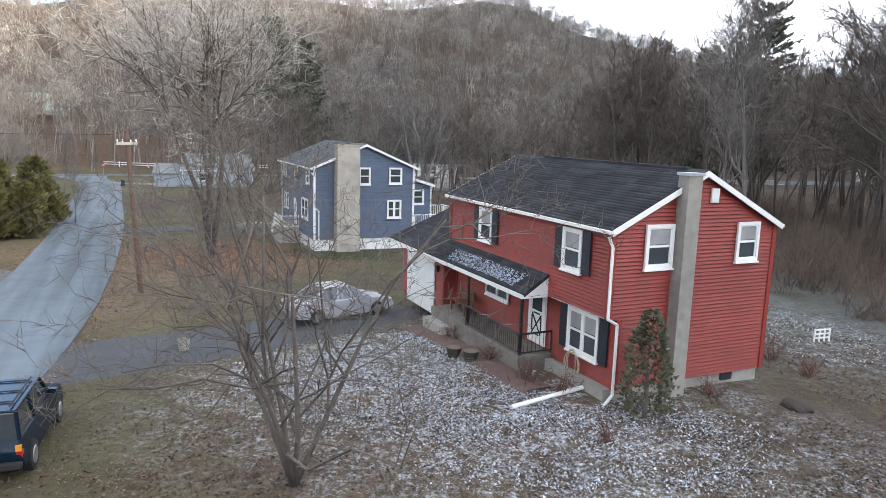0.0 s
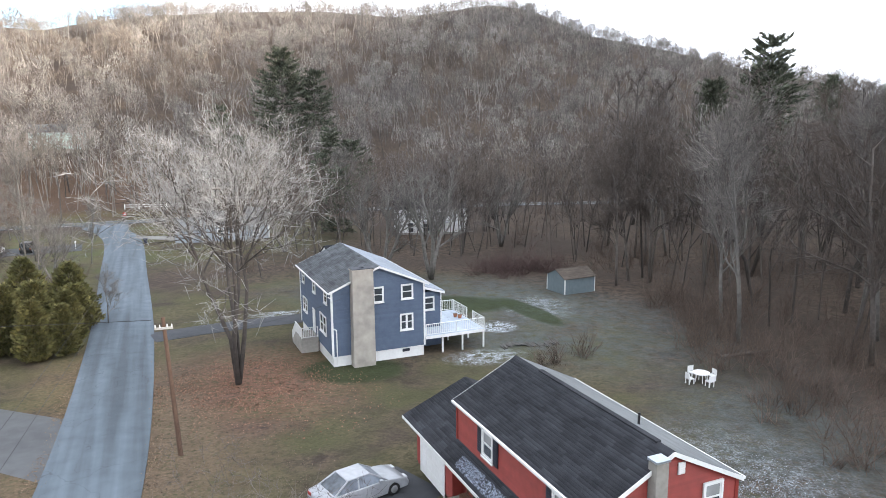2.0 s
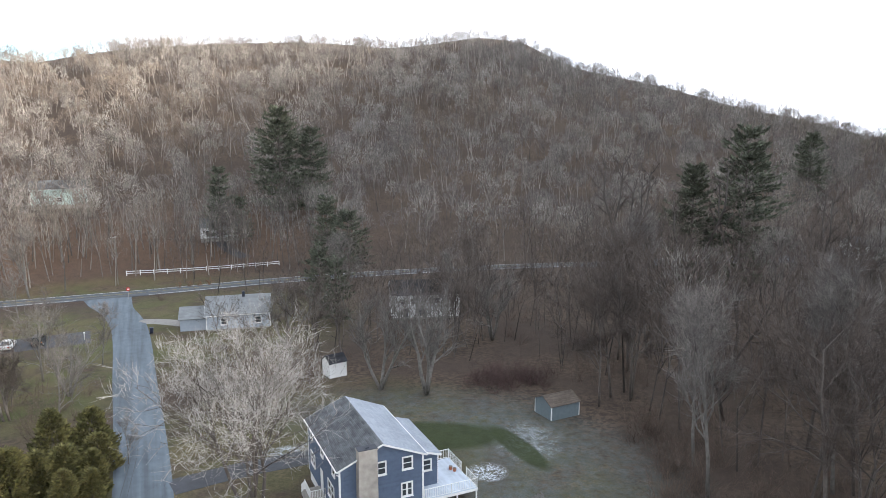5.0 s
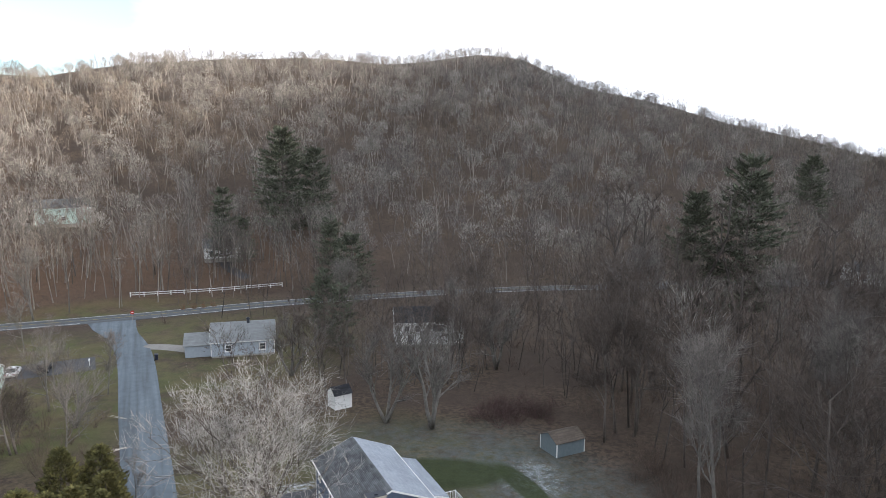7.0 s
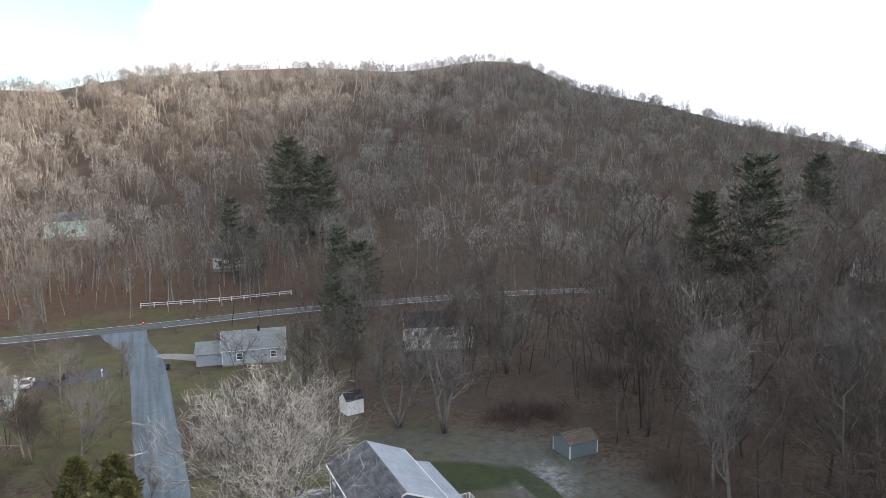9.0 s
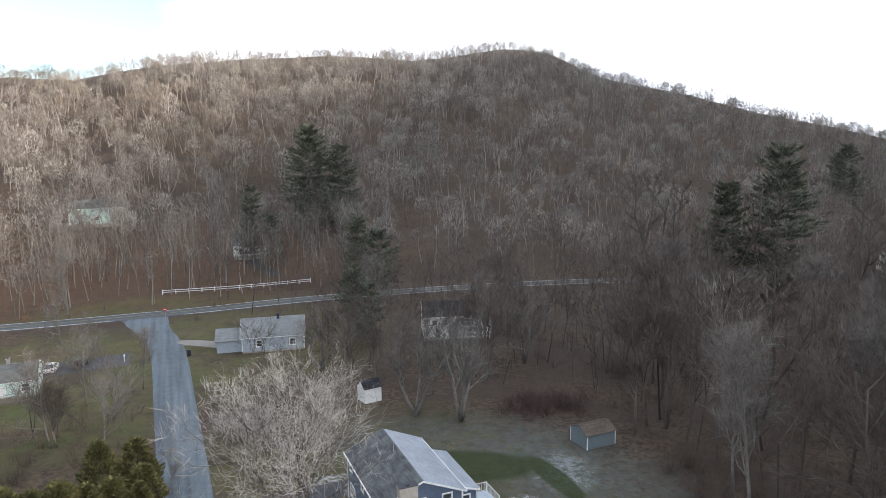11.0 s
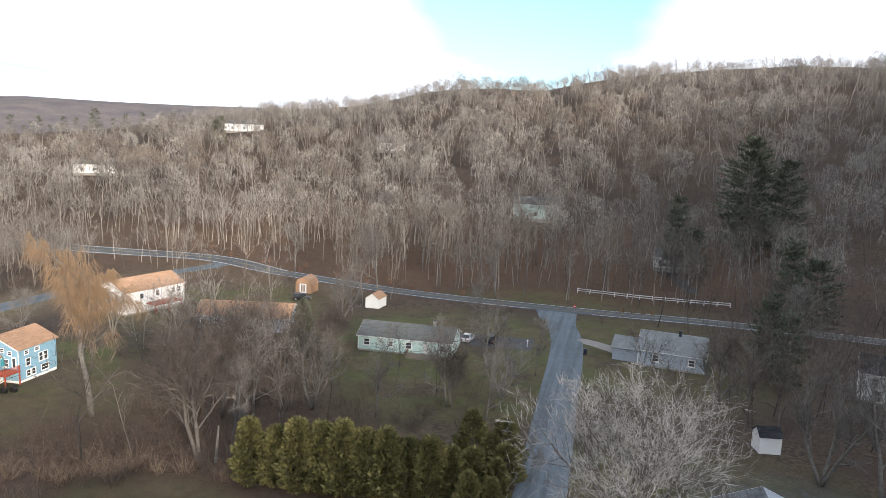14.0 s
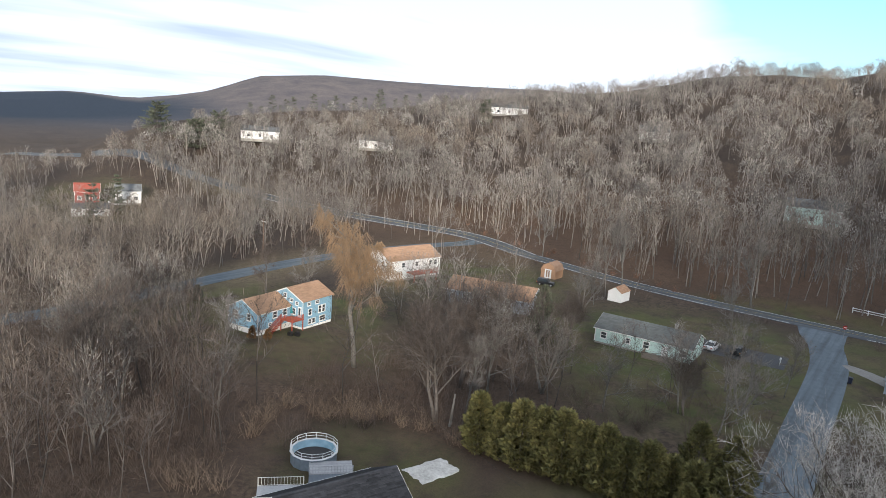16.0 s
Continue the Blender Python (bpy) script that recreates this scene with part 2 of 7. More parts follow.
def rod(bm, a, b, r0, r1=None, n=6):
    a, b = Vector(a), Vector(b)
    r1 = r0 if r1 is None else r1
    d = (b - a).normalized()
    s = d.cross(Vector((0, 0, 1)) if abs(d.z) < 0.9 else Vector((1, 0, 0))).normalized()
    t = d.cross(s)
    ring = [[bm.verts.new(p + (s * math.cos(6.2832 * i / n) + t * math.sin(6.2832 * i / n)) * r) for i in range(n)] for p, r in ((a, r0), (b, r1))]
    for i in range(n):
        bm.faces.new((ring[0][i], ring[0][(i + 1) % n], ring[1][(i + 1) % n], ring[1][i]))
    bm.faces.new(ring[0][::-1]), bm.faces.new(ring[1])


def soup(name, V, Fc, k):
    """A mesh from arrays of vertices and faces with k corners each."""
    V, Fc = np.asarray(V, np.float32), np.asarray(Fc, np.int32)
    me = bpy.data.meshes.new(name)
    me.vertices.add(len(V)); me.vertices.foreach_set("co", V.ravel())
    me.loops.add(Fc.size); me.loops.foreach_set("vertex_index", Fc.ravel())
    me.polygons.add(len(Fc)); me.polygons.foreach_set("loop_start", np.arange(0, Fc.size, k, dtype=np.int32))
    me.polygons.foreach_set("loop_total", np.full(len(Fc), k, np.int32))
    me.update(calc_edges=True)
    return me


# ---- the land ----
EYE = (0.0, -3.0, 36.0)
# azimuths below -34: an unseen ridge, raised to shade yard and right hill
NEAR_AZ = (-180, -120, -108, -98, -90, -80, -55, -42, -34, -31, -25, -18, -10, -6, -2, 5, 12, 18, 23, 27, 30, 34, 38, 42, 50, 57, 61, 68, 76, 82, 86, 92, 100, 120, 150, 180)
NEAR_EL = (6, 9, 11, 14, 16.5, 18, 18, 13, -0.4, -0.6, 1.1, 3.0, 4.9, 6.6, 7.2, 6.5, 6.6, 6.5, 6.0, 5.3, 4.7, 5.0, 4.6, 3.6, 2.4, 1.6, 0.7, -0.3, -1.0, -2.2, -4.2, -5.6, -6, -4, 3, 6)
FAR_AZ = (-180, -40, 30, 50, 57, 63, 69, 74, 77, 80, 83, 87, 92, 100, 180)
FAR_EL = (-2, -2, 0, 2.1, 1.95, 1.9, 1.95, 1.5, 0.3, -0.6, -1.25, -0.9, -1.6, -1.5, -2)
BASE_AZ = (-180, -120, -60, -30, 0, 20, 28, 36, 45, 57, 70, 90, 110, 180)
BASE_R = (120, 100, 150, 200, 188, 178, 172, 178, 195, 215, 235, 240, 200, 120)
TREE_H = 4.5
RIDGE_AZ, RIDGE_R = (-180, -110, -80, -60, -45, -31, 0, 40, 60, 90, 180), (330, 340, 390, 440, 470, 430, 480, 470, 450, 330, 300)


def land(x, y):
    """Height of the ground, for numbers or arrays."""
    x, y = np.asarray(x, float), np.asarray(y, float)
    dx, dy = x - EYE[0], y - EYE[1]
    r, az = np.hypot(dx, dy), np.degrees(np.arctan2(-dx, dy))
    low = -0.022 * np.maximum(0, np.minimum(np.hypot(x, y), 230) - 12)
    r0 = np.interp(az, BASE_AZ, BASE_R)
    r1 = np.interp(az, RIDGE_AZ, RIDGE_R)
    top = EYE[2] + np.tan(np.radians(np.interp(az, NEAR_AZ, NEAR_EL))) * r1 - TREE_H
    t = np.clip((r - r0) / (r1 - r0), 0, 1)
    s = 0.55 * t + 0.45 * t * t * (3 - 2 * t)
    z = low + (top - low) * s
    past = np.clip((r - r1) / 400, 0, 1)
    z = z + (np.minimum(top, 0) - 18 - top) * past * past * (3 - 2 * past) * (r > r1)
    far = np.clip((r - 2000) / 900, 0, 1)
    peak = EYE[2] + np.tan(np.radians(np.interp(az, FAR_AZ, FAR_EL))) * 2900
    z = z + (peak - z) * far * far * (3 - 2 * far)
    z = z + 0.85 * np.exp(-((x - 7) ** 2 + (y - 22) ** 2) / 150.0)
    w = np.clip((r - r0) / 60, 0, 1) * np.clip((1500 - r) / 500, 0, 1)
    z = z + w * 1.6 * np.sin(x * 0.045 + 1.3 * np.sin(y * 0.021)) * np.cos(y * 0.038 + 0.7)
    return z


def gz(x, y):
    return float(land(x, y))


def build_land():
    radii = np.concatenate([np.linspace(0, 60, 31), np.linspace(63, 240, 60), np.linspace(248, 560, 40), np.linspace(600, 4200, 46)])
    n = 288
    az = np.linspace(0, 2 * math.pi, n, endpoint=False)
    R, A = np.meshgrid(radii[1:], az, indexing="ij")
    X, Y = EYE[0] - R * np.sin(A), EYE[1] + R * np.cos(A)
    V = np.c_[X.ravel(), Y.ravel(), land(X, Y).ravel()]
    V = np.vstack([V, [[EYE[0], EYE[1], gz(EYE[0], EYE[1])]]])
    m = len(radii) - 1
    i, j = np.meshgrid(np.arange(m - 1), np.arange(n), indexing="ij")
    a, b = i * n + j, i * n + (j + 1) % n
    quads = np.stack([a, b, b + n, a + n], -1).reshape(-1, 4)[:, ::-1]
    me = bpy.data.meshes.new("ground")
    c = len(V) - 1
    tris = [(c, (j + 1) % n, j) for j in range(n)]
    me.from_pydata(V.tolist(), [], quads.tolist() + [t[::-1] for t in tris])
    me.polygons.foreach_set("use_smooth", [True] * len(me.polygons))
    me.update()
    bm = bmesh.new(); bm.from_mesh(me); bmesh.ops.recalc_face_normals(bm, faces=bm.faces[:])
    up = sum(f.normal.z for f in bm.faces)
    if up < 0:
        bmesh.ops.reverse_faces(bm, faces=bm.faces[:])
    bm.to_mesh(me); bm.free()
    return me


def spot(nt, x, y, rx, ry, turn=0.0, soft=0.5):
    """A soft-edged oval mask on the ground, 1 inside."""
    geo = nt.nodes.new("ShaderNodeNewGeometry")
    mp = nt.nodes.new("ShaderNodeMapping"); mp.vector_type = "TEXTURE"
    mp.inputs["Location"].default_value = (x, y, 0)
    mp.inputs["Rotation"].default_value = (0, 0, radians(turn))
    mp.inputs["Scale"].default_value = (rx, ry, 1)
    nt.links.new(geo.outputs["Position"], mp.inputs["Vector"])
    sp = nt.nodes.new("ShaderNodeSeparateXYZ"); nt.links.new(mp.outputs[0], sp.inputs[0])
    cb = nt.nodes.new("ShaderNodeCombineXYZ"); nt.links.new(sp.outputs[0], cb.inputs[0]); nt.links.new(sp.outputs[1], cb.inputs[1])
    ln = nt.nodes.new("ShaderNodeVectorMath"); ln.operation = "LENGTH"; nt.links.new(cb.outputs[0], ln.inputs[0])
    mr = nt.nodes.new("ShaderNodeMapRange"); mr.inputs[1].default_value, mr.inputs[2].default_value = 1 + soft, 1 - soft
    nt.links.new(ln.outputs["Value"], mr.inputs[0])
    return mr.outputs[0]


def noise_out(nt, scale, detail=5.0, lo=0.4, hi=0.6, rough=0.5):
    geo = nt.nodes.new("ShaderNodeNewGeometry")
    n = nt.nodes.new("ShaderNodeTexNoise"); n.inputs["Scale"].default_value = scale; n.inputs["Detail"].default_value = detail
    n.inputs["Roughness"].default_value = rough
    nt.links.new(geo.outputs["Position"], n.inputs["Vector"])
    mr = nt.nodes.new("ShaderNodeMapRange"); mr.inputs[1].default_value, mr.inputs[2].default_value = lo, hi
    nt.links.new(n.outputs[0], mr.inputs[0])
    return mr.outputs[0]


def times(nt, a, b, op="MULTIPLY"):
    m = nt.nodes.new("ShaderNodeMath"); m.operation = op; m.use_clamp = True
    for k, s in enumerate((a, b)):
        if isinstance(s, (int, float)):
            m.inputs[k].default_value = s
        else:
            nt.links.new(s, m.inputs[k])
    return m.outputs[0]


def blend(nt, fac, a, b):
    m = nt.nodes.new("ShaderNodeMix"); m.data_type = "RGBA"
    nt.links.new(fac, m.inputs["Factor"])
    for k, s in (("A", a), ("B", b)):
        if isinstance(s, tuple):
            m.inputs[k].default_value = (*s, 1)
        else:
            nt.links.new(s, m.inputs[k])
    return m.outputs["Result"]


def ground_material():
    m = bpy.data.materials.new("winter_ground"); m.use_nodes = True
    nt = m.node_tree; b = nt.nodes["Principled BSDF"]
    b.inputs["Roughness"].default_value = 0.95; b.inputs["Specular IOR Level"].default_value = 0.2
    # woodland litter
    litter = blend(nt, noise_out(nt, 1.7, 6), (0.062, 0.047, 0.037), (0.138, 0.102, 0.074))
    litter = blend(nt, noise_out(nt, 0.05, 3), litter, (0.080, 0.060, 0.048))
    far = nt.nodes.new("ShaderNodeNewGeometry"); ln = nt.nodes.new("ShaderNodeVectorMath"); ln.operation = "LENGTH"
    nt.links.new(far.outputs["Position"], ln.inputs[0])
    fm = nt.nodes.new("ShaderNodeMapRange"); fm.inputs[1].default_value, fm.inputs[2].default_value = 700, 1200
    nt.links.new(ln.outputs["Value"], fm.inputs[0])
    # far woods tone, with the mauve-grey of distance haze in its colour
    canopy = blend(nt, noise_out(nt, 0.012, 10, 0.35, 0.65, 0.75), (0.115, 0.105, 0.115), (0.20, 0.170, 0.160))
    # cloud shadow on the far left hills, painted in as dark blue
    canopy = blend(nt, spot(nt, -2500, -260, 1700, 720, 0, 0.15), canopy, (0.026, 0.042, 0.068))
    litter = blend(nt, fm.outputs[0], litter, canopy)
    # dull winter lawn with tan patches
    lawn = blend(nt, noise_out(nt, 2.5, 6), (0.088, 0.076, 0.042), (0.140, 0.118, 0.070))
    lawn = blend(nt, noise_out(nt, 0.16, 4), lawn, (0.096, 0.092, 0.046))
    mask = spot(nt, -12, 40, 34, 46, 0, 0.12)
    for x, y, rx, ry, tn in LAWNS:
        mask = times(nt, mask, spot(nt, x, y, rx, ry, tn, 0.25), "MAXIMUM")
    wob = noise_out(nt, 0.22, 4, 0.3, 0.55)
    # western lawns: greener grass, also lightened for the sun that falls there
    west = blend(nt, noise_out(nt, 0.12, 5, 0.35, 0.6), (0.138, 0.116, 0.062), (0.100, 0.112, 0.044))
    lawn = blend(nt, spot(nt, -130, 70, 92, 110, 0, 0.2), lawn, west)
    col = blend(nt, times(nt, mask, wob), litter, lawn)
    # fallen leaves; the darkest patches also carry painted shade
    leaf = noise_out(nt, 3.5, 6, 0.35, 0.55)
    for x, y, rx, ry, tn, c in LEAVES:
        col = blend(nt, times(nt, times(nt, spot(nt, x, y, rx, ry, tn, 0.6), leaf), 0.85), col, c)
    # frost and thin snow, in flecks
    fleck = noise_out(nt, 1.3, 8, 0.42, 0.60, 0.75)
    fine = noise_out(nt, 7.0, 8, 0.47, 0.56, 0.8)
    soft = noise_out(nt, 0.9, 8, 0.35, 0.62, 0.75)
    for x, y, rx, ry, tn in SOFT:
        col = blend(nt, times(nt, times(nt, spot(nt, x, y, rx, ry, tn, 0.4), soft), 0.75), col, (0.112, 0.130, 0.126))
    for x, y, rx, ry, tn, amount in FROST:
        k = times(nt, times(nt, spot(nt, x, y, rx, ry, tn, 0.5), times(nt, fleck, fine)), amount)
        col = blend(nt, k, col, (0.70, 0.76, 0.84))
    for x, y, rx, ry, tn in GREENS:
        col = blend(nt, times(nt, spot(nt, x, y, rx, ry, tn, 0.14), 0.9), col, (0.042, 0.056, 0.022))
    fleckle = nt.nodes.new("ShaderNodeMapRange"); fleckle.inputs[3].default_value, fleckle.inputs[4].default_value = 0.48, 1.12
    nt.links.new(times(nt, noise_out(nt, 6.0, 8, 0.30, 0.70, 0.8), noise_out(nt, 0.55, 5, 0.05, 0.55), "MULTIPLY"), fleckle.inputs[0])
    hs = nt.nodes.new("ShaderNodeHueSaturation"); nt.links.new(fleckle.outputs[0], hs.inputs["Value"]); nt.links.new(col, hs.inputs["Color"])
    nt.links.new(hs.outputs[0], b.inputs["Base Color"])
    n3 = nt.nodes.new("ShaderNodeTexNoise"); n3.inputs["Scale"].default_value = 5.0; n3.inputs["Detail"].default_value = 8.0
    geo = nt.nodes.new("ShaderNodeNewGeometry"); nt.links.new(geo.outputs["Position"], n3.inputs["Vector"])
    bp = nt.nodes.new("ShaderNodeBump"); bp.inputs["Strength"].default_value = 0.6; bp.inputs["Distance"].default_value = 0.12
    nt.links.new(n3.outputs[0], bp.inputs["Height"]); nt.links.new(bp.outputs[0], b.inputs["Normal"])
    return m


LAWNS = [(-75, 100, 26, 28, 0), (-100, 36, 20, 15, 20), (-45, 120, 26, 30, 0), (-54, 28, 13, 10, 0), (-75, 152, 30, 8, 25), (-130, 90, 22, 26, 0), (-255, 18, 32, 20, 0), (-62, 84, 20, 20, 0), (-112, 42, 18, 18, 0), (-125, 25, 12, 22, 25)]
# dark entries by the red house: brown litter plus shade painted in
LEAVES = [(-168, 84, 9, 30, 14, (0.235, 0.188, 0.115)), (-146, 36, 9, 34, 24, (0.235, 0.188, 0.115)), (-152, 118, 34, 9, 5, (0.20, 0.165, 0.098)), (-260, 70, 30, 9, 33, (0.22, 0.18, 0.11)), (-78, 42, 26, 20, 20, (0.130, 0.086, 0.060)), (-80, 4, 40, 18, 0, (0.120, 0.082, 0.058)), (-14, 45, 6.5, 7, 0, (0.25, 0.132, 0.092)), (3, 17, 9, 7, 0, (0.16, 0.105, 0.080)), (-18, 32, 7, 6, 0, (0.19, 0.13, 0.085)), (-130, 150, 80, 25, 40, (0.165, 0.103, 0.068)), (-185, 160, 60, 30, 50, (0.165, 0.103, 0.068)), (-85, 185, 50, 24, 25, (0.165, 0.103, 0.068)), (13, 13, 9, 8, 0, (0.072, 0.056, 0.045)), (18, 24, 7, 11, 0, (0.058, 0.048, 0.041)), (22, 40, 7, 14, 0, (0.070, 0.060, 0.052)), (-26, 45, 3.5, 9, 24, (0.20, 0.140, 0.080)), (-17.5, 40, 2.2, 12, 24, (0.185, 0.135, 0.090))]
FROST = [(1, 21, 7.5, 6, 25, 0.95), (5.5, 14.5, 6, 4, 0, 0.8), (12, 11, 6, 4, 0, 0.25), (15.5, 29, 5, 7, 0, 0.5), (4.6, 60.3, 1.5, 1.5, 0, 3.0), (3.2, 51.2, 2.6, 1.5, 20, 1.6), (-16.8, 65.4, 2.6, 0.9, 20, 1.6), (9.5, 68, 3.0, 4.0, 0, 0.8)]
SOFT = [(14, 60, 10, 12, 0), (20, 36, 6, 9, 0), (-3, 76, 16, 8, 0), (8, 70, 8, 8, 0), (5, 56, 5, 3, 0)]
GREENS = [(8.3, 66.3, 1.5, 6, 24), (-2, 69, 9, 4, 0), (-7, 48, 4, 3, 0)]
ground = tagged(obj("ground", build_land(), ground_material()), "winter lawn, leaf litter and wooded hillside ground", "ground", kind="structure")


def ribbon(name, points, width, material, label, category, lift=0.05, step=2.0, kind="structure", edge=0.06):
    """A paved strip that follows the land along a smooth line, with a small edge step."""
    pts = [Vector((*p, 0)) for p in points]
    line = []
    for i in range(len(pts) - 1):
        p0, p1, p2, p3 = pts[max(i - 1, 0)], pts[i], pts[i + 1], pts[min(i + 2, len(pts) - 1)]
        k = max(2, int((p2 - p1).length / step))
        for j in range(k):
            t = j / k
            line.append(0.5 * (2 * p1 + (p2 - p0) * t + (2 * p0 - 5 * p1 + 4 * p2 - p3) * t * t + (3 * p1 - p0 - 3 * p2 + p3) * t ** 3))
    line.append(pts[-1])
    bm = bmesh.new()
    rows, cross = [], (-0.5, -0.499, -0.25, 0, 0.25, 0.499, 0.5)
    for i, p in enumerate(line):
        d = (line[min(i + 1, len(line) - 1)] - line[max(i - 1, 0)]).normalized()
        s = Vector((-d.y, d.x, 0))
        w = width(i / (len(line) - 1)) if callable(width) else width
        row = []
        for c in cross:
            q = p + s * (c * w)
            z = gz(q.x, q.y) + lift + 0.04 * (1 - 4 * c * c)
            row.append(bm.verts.new((q.x, q.y, z - (edge + 0.1 if abs(c) == 0.5 else 0))))
        rows.append(row)
    for a, b in zip(rows, rows[1:]):
        for i in range(len(cross) - 1):
            bm.faces.new((a[i], a[i + 1], b[i + 1], b[i]))
    bmesh.ops.recalc_face_normals(bm, faces=bm.faces[:])
    if sum(f.normal.z for f in bm.faces) < 0:
        bmesh.ops.reverse_faces(bm, faces=bm.faces[:])
    return tagged(part(name, bm, material, None), label, category, kind=kind), line


ROADMAT = mat("grey_road", (0.116, 0.142, 0.165), 0.85, (0.080, 0.099, 0.117), 0.9, 0.3, 30.0)
MAINROAD = mat("main_road", (0.090, 0.100, 0.112), 0.85, (0.066, 0.074, 0.083), 1.2, 0.3, 30.0)
DRIVE = mat("dark_driveway", (0.055, 0.058, 0.066), 0.8, (0.033, 0.035, 0.040), 1.2, 0.3, 30.0)


def worn_road(m, turn):
    nt = m.node_tree; b = nt.nodes["Principled BSDF"]
    src = b.inputs["Base Color"].links[0].from_socket
    geo = nt.nodes.new("ShaderNodeNewGeometry")
    mp = nt.nodes.new("ShaderNodeMapping"); mp.inputs["Rotation"].default_value = (0, 0, radians(turn)); mp.inputs["Scale"].default_value = (1.1, 0.03, 1)
    rot = nt.nodes.new("ShaderNodeMapping"); rot.inputs["Rotation"].default_value = (0, 0, radians(turn))
    nt.links.new(geo.outputs["Position"], rot.inputs[0])
    mp.inputs["Rotation"].default_value = (0, 0, 0)
    nt.links.new(rot.outputs[0], mp.inputs[0])
    n = nt.nodes.new("ShaderNodeTexNoise"); n.inputs["Scale"].default_value = 1.0; n.inputs["Detail"].default_value = 3.0
    nt.links.new(mp.outputs[0], n.inputs["Vector"])
    mr = nt.nodes.new("ShaderNodeMapRange"); mr.inputs[1].default_value, mr.inputs[2].default_value, mr.inputs[3].default_value, mr.inputs[4].default_value = 0.35, 0.65, 0.72, 1.25
    nt.links.new(n.outputs[0], mr.inputs[0])
    v = nt.nodes.new("ShaderNodeTexVoronoi"); v.feature = "DISTANCE_TO_EDGE"; v.inputs["Scale"].default_value = 0.28
    w = nt.nodes.new("ShaderNodeTexNoise"); w.inputs["Scale"].default_value = 0.8
    nt.links.new(rot.outputs[0], w.inputs["Vector"])
    ad = nt.nodes.new("ShaderNodeVectorMath"); ad.operation = "MULTIPLY_ADD"; ad.inputs[1].default_value = (2, 2, 0)
    nt.links.new(w.outputs["Color"], ad.inputs[0]); nt.links.new(rot.outputs[0], ad.inputs[2]); nt.links.new(ad.outputs[0], v.inputs["Vector"])
    cr = nt.nodes.new("ShaderNodeMapRange"); cr.inputs[1].default_value, cr.inputs[2].default_value, cr.inputs[3].default_value, cr.inputs[4].default_value = 0.002, 0.006, 0.72, 1.0
    nt.links.new(v.outputs["Distance"], cr.inputs[0])
    mu = nt.nodes.new("ShaderNodeMath"); mu.operation = "MULTIPLY"
    nt.links.new(mr.outputs[0], mu.inputs[0]); nt.links.new(cr.outputs[0], mu.inputs[1])
    hs = nt.nodes.new("ShaderNodeHueSaturation")
    nt.links.new(mu.outputs[0], hs.inputs["Value"]); nt.links.new(src, hs.inputs["Color"]); nt.links.new(hs.outputs[0], b.inputs["Base Color"])


worn_road(ROADMAT, -24)
worn_road(MAINROAD, 66)
LINE = mat("road_line", (0.72, 0.72, 0.70), 0.7)
lane, lane_line = ribbon("road", [(-9, -20), (-11.5, 5), (-16.3, 25.5), (-28.4, 55), (-43, 86), (-58, 117), (-70.5, 136), (-74.5, 143)], lambda t: 4.75 + 1.6 * t + (4 * max(0, t - 0.9) / 0.1), ROADMAT, "pale grey worn residential road with fine cracks", "road")
main_road, main_line = ribbon("road", [(-380, -10), (-330, 25), (-294, 49), (-263, 70.5), (-225, 96), (-185, 122), (-150, 126), (-112, 131), (-73, 144.5), (-40, 160), (0, 174), (36, 182), (90, 186), (200, 180)], 6.6, MAINROAD, "grey asphalt main road at the foot of the hill", "road", lift=0.09)
side_road, side_line = ribbon("road", [(-176, 124), (-172, 95), (-160, 60), (-140, 25), (-128, 5), (-120, -20)], 6.0, ROADMAT, "grey side road curving past the blue house", "road", lift=0.06)


# ---- houses ----
class Wall:
    """A frame on a wall: a runs along it, d outwards, z up."""

    def __init__(self, side, at):
        self.side, self.at = side, at

    def box(self, bm, a0, a1, d0, d1, z0, z1):
        k = self.at
        if self.side == "S":
            bx(bm, a0, a1, k - d1, k - d0, z0, z1)
        elif self.side == "N":
            bx(bm, a0, a1, k + d0, k + d1, z0, z1)
        elif self.side == "W":
            bx(bm, k - d1, k - d0, a0, a1, z0, z1)
        else:
            bx(bm, k + d0, k + d1, a0, a1, z0, z1)

    def solid(self, *b):
        bm = bmesh.new()
        self.box(bm, *b)
        return bm


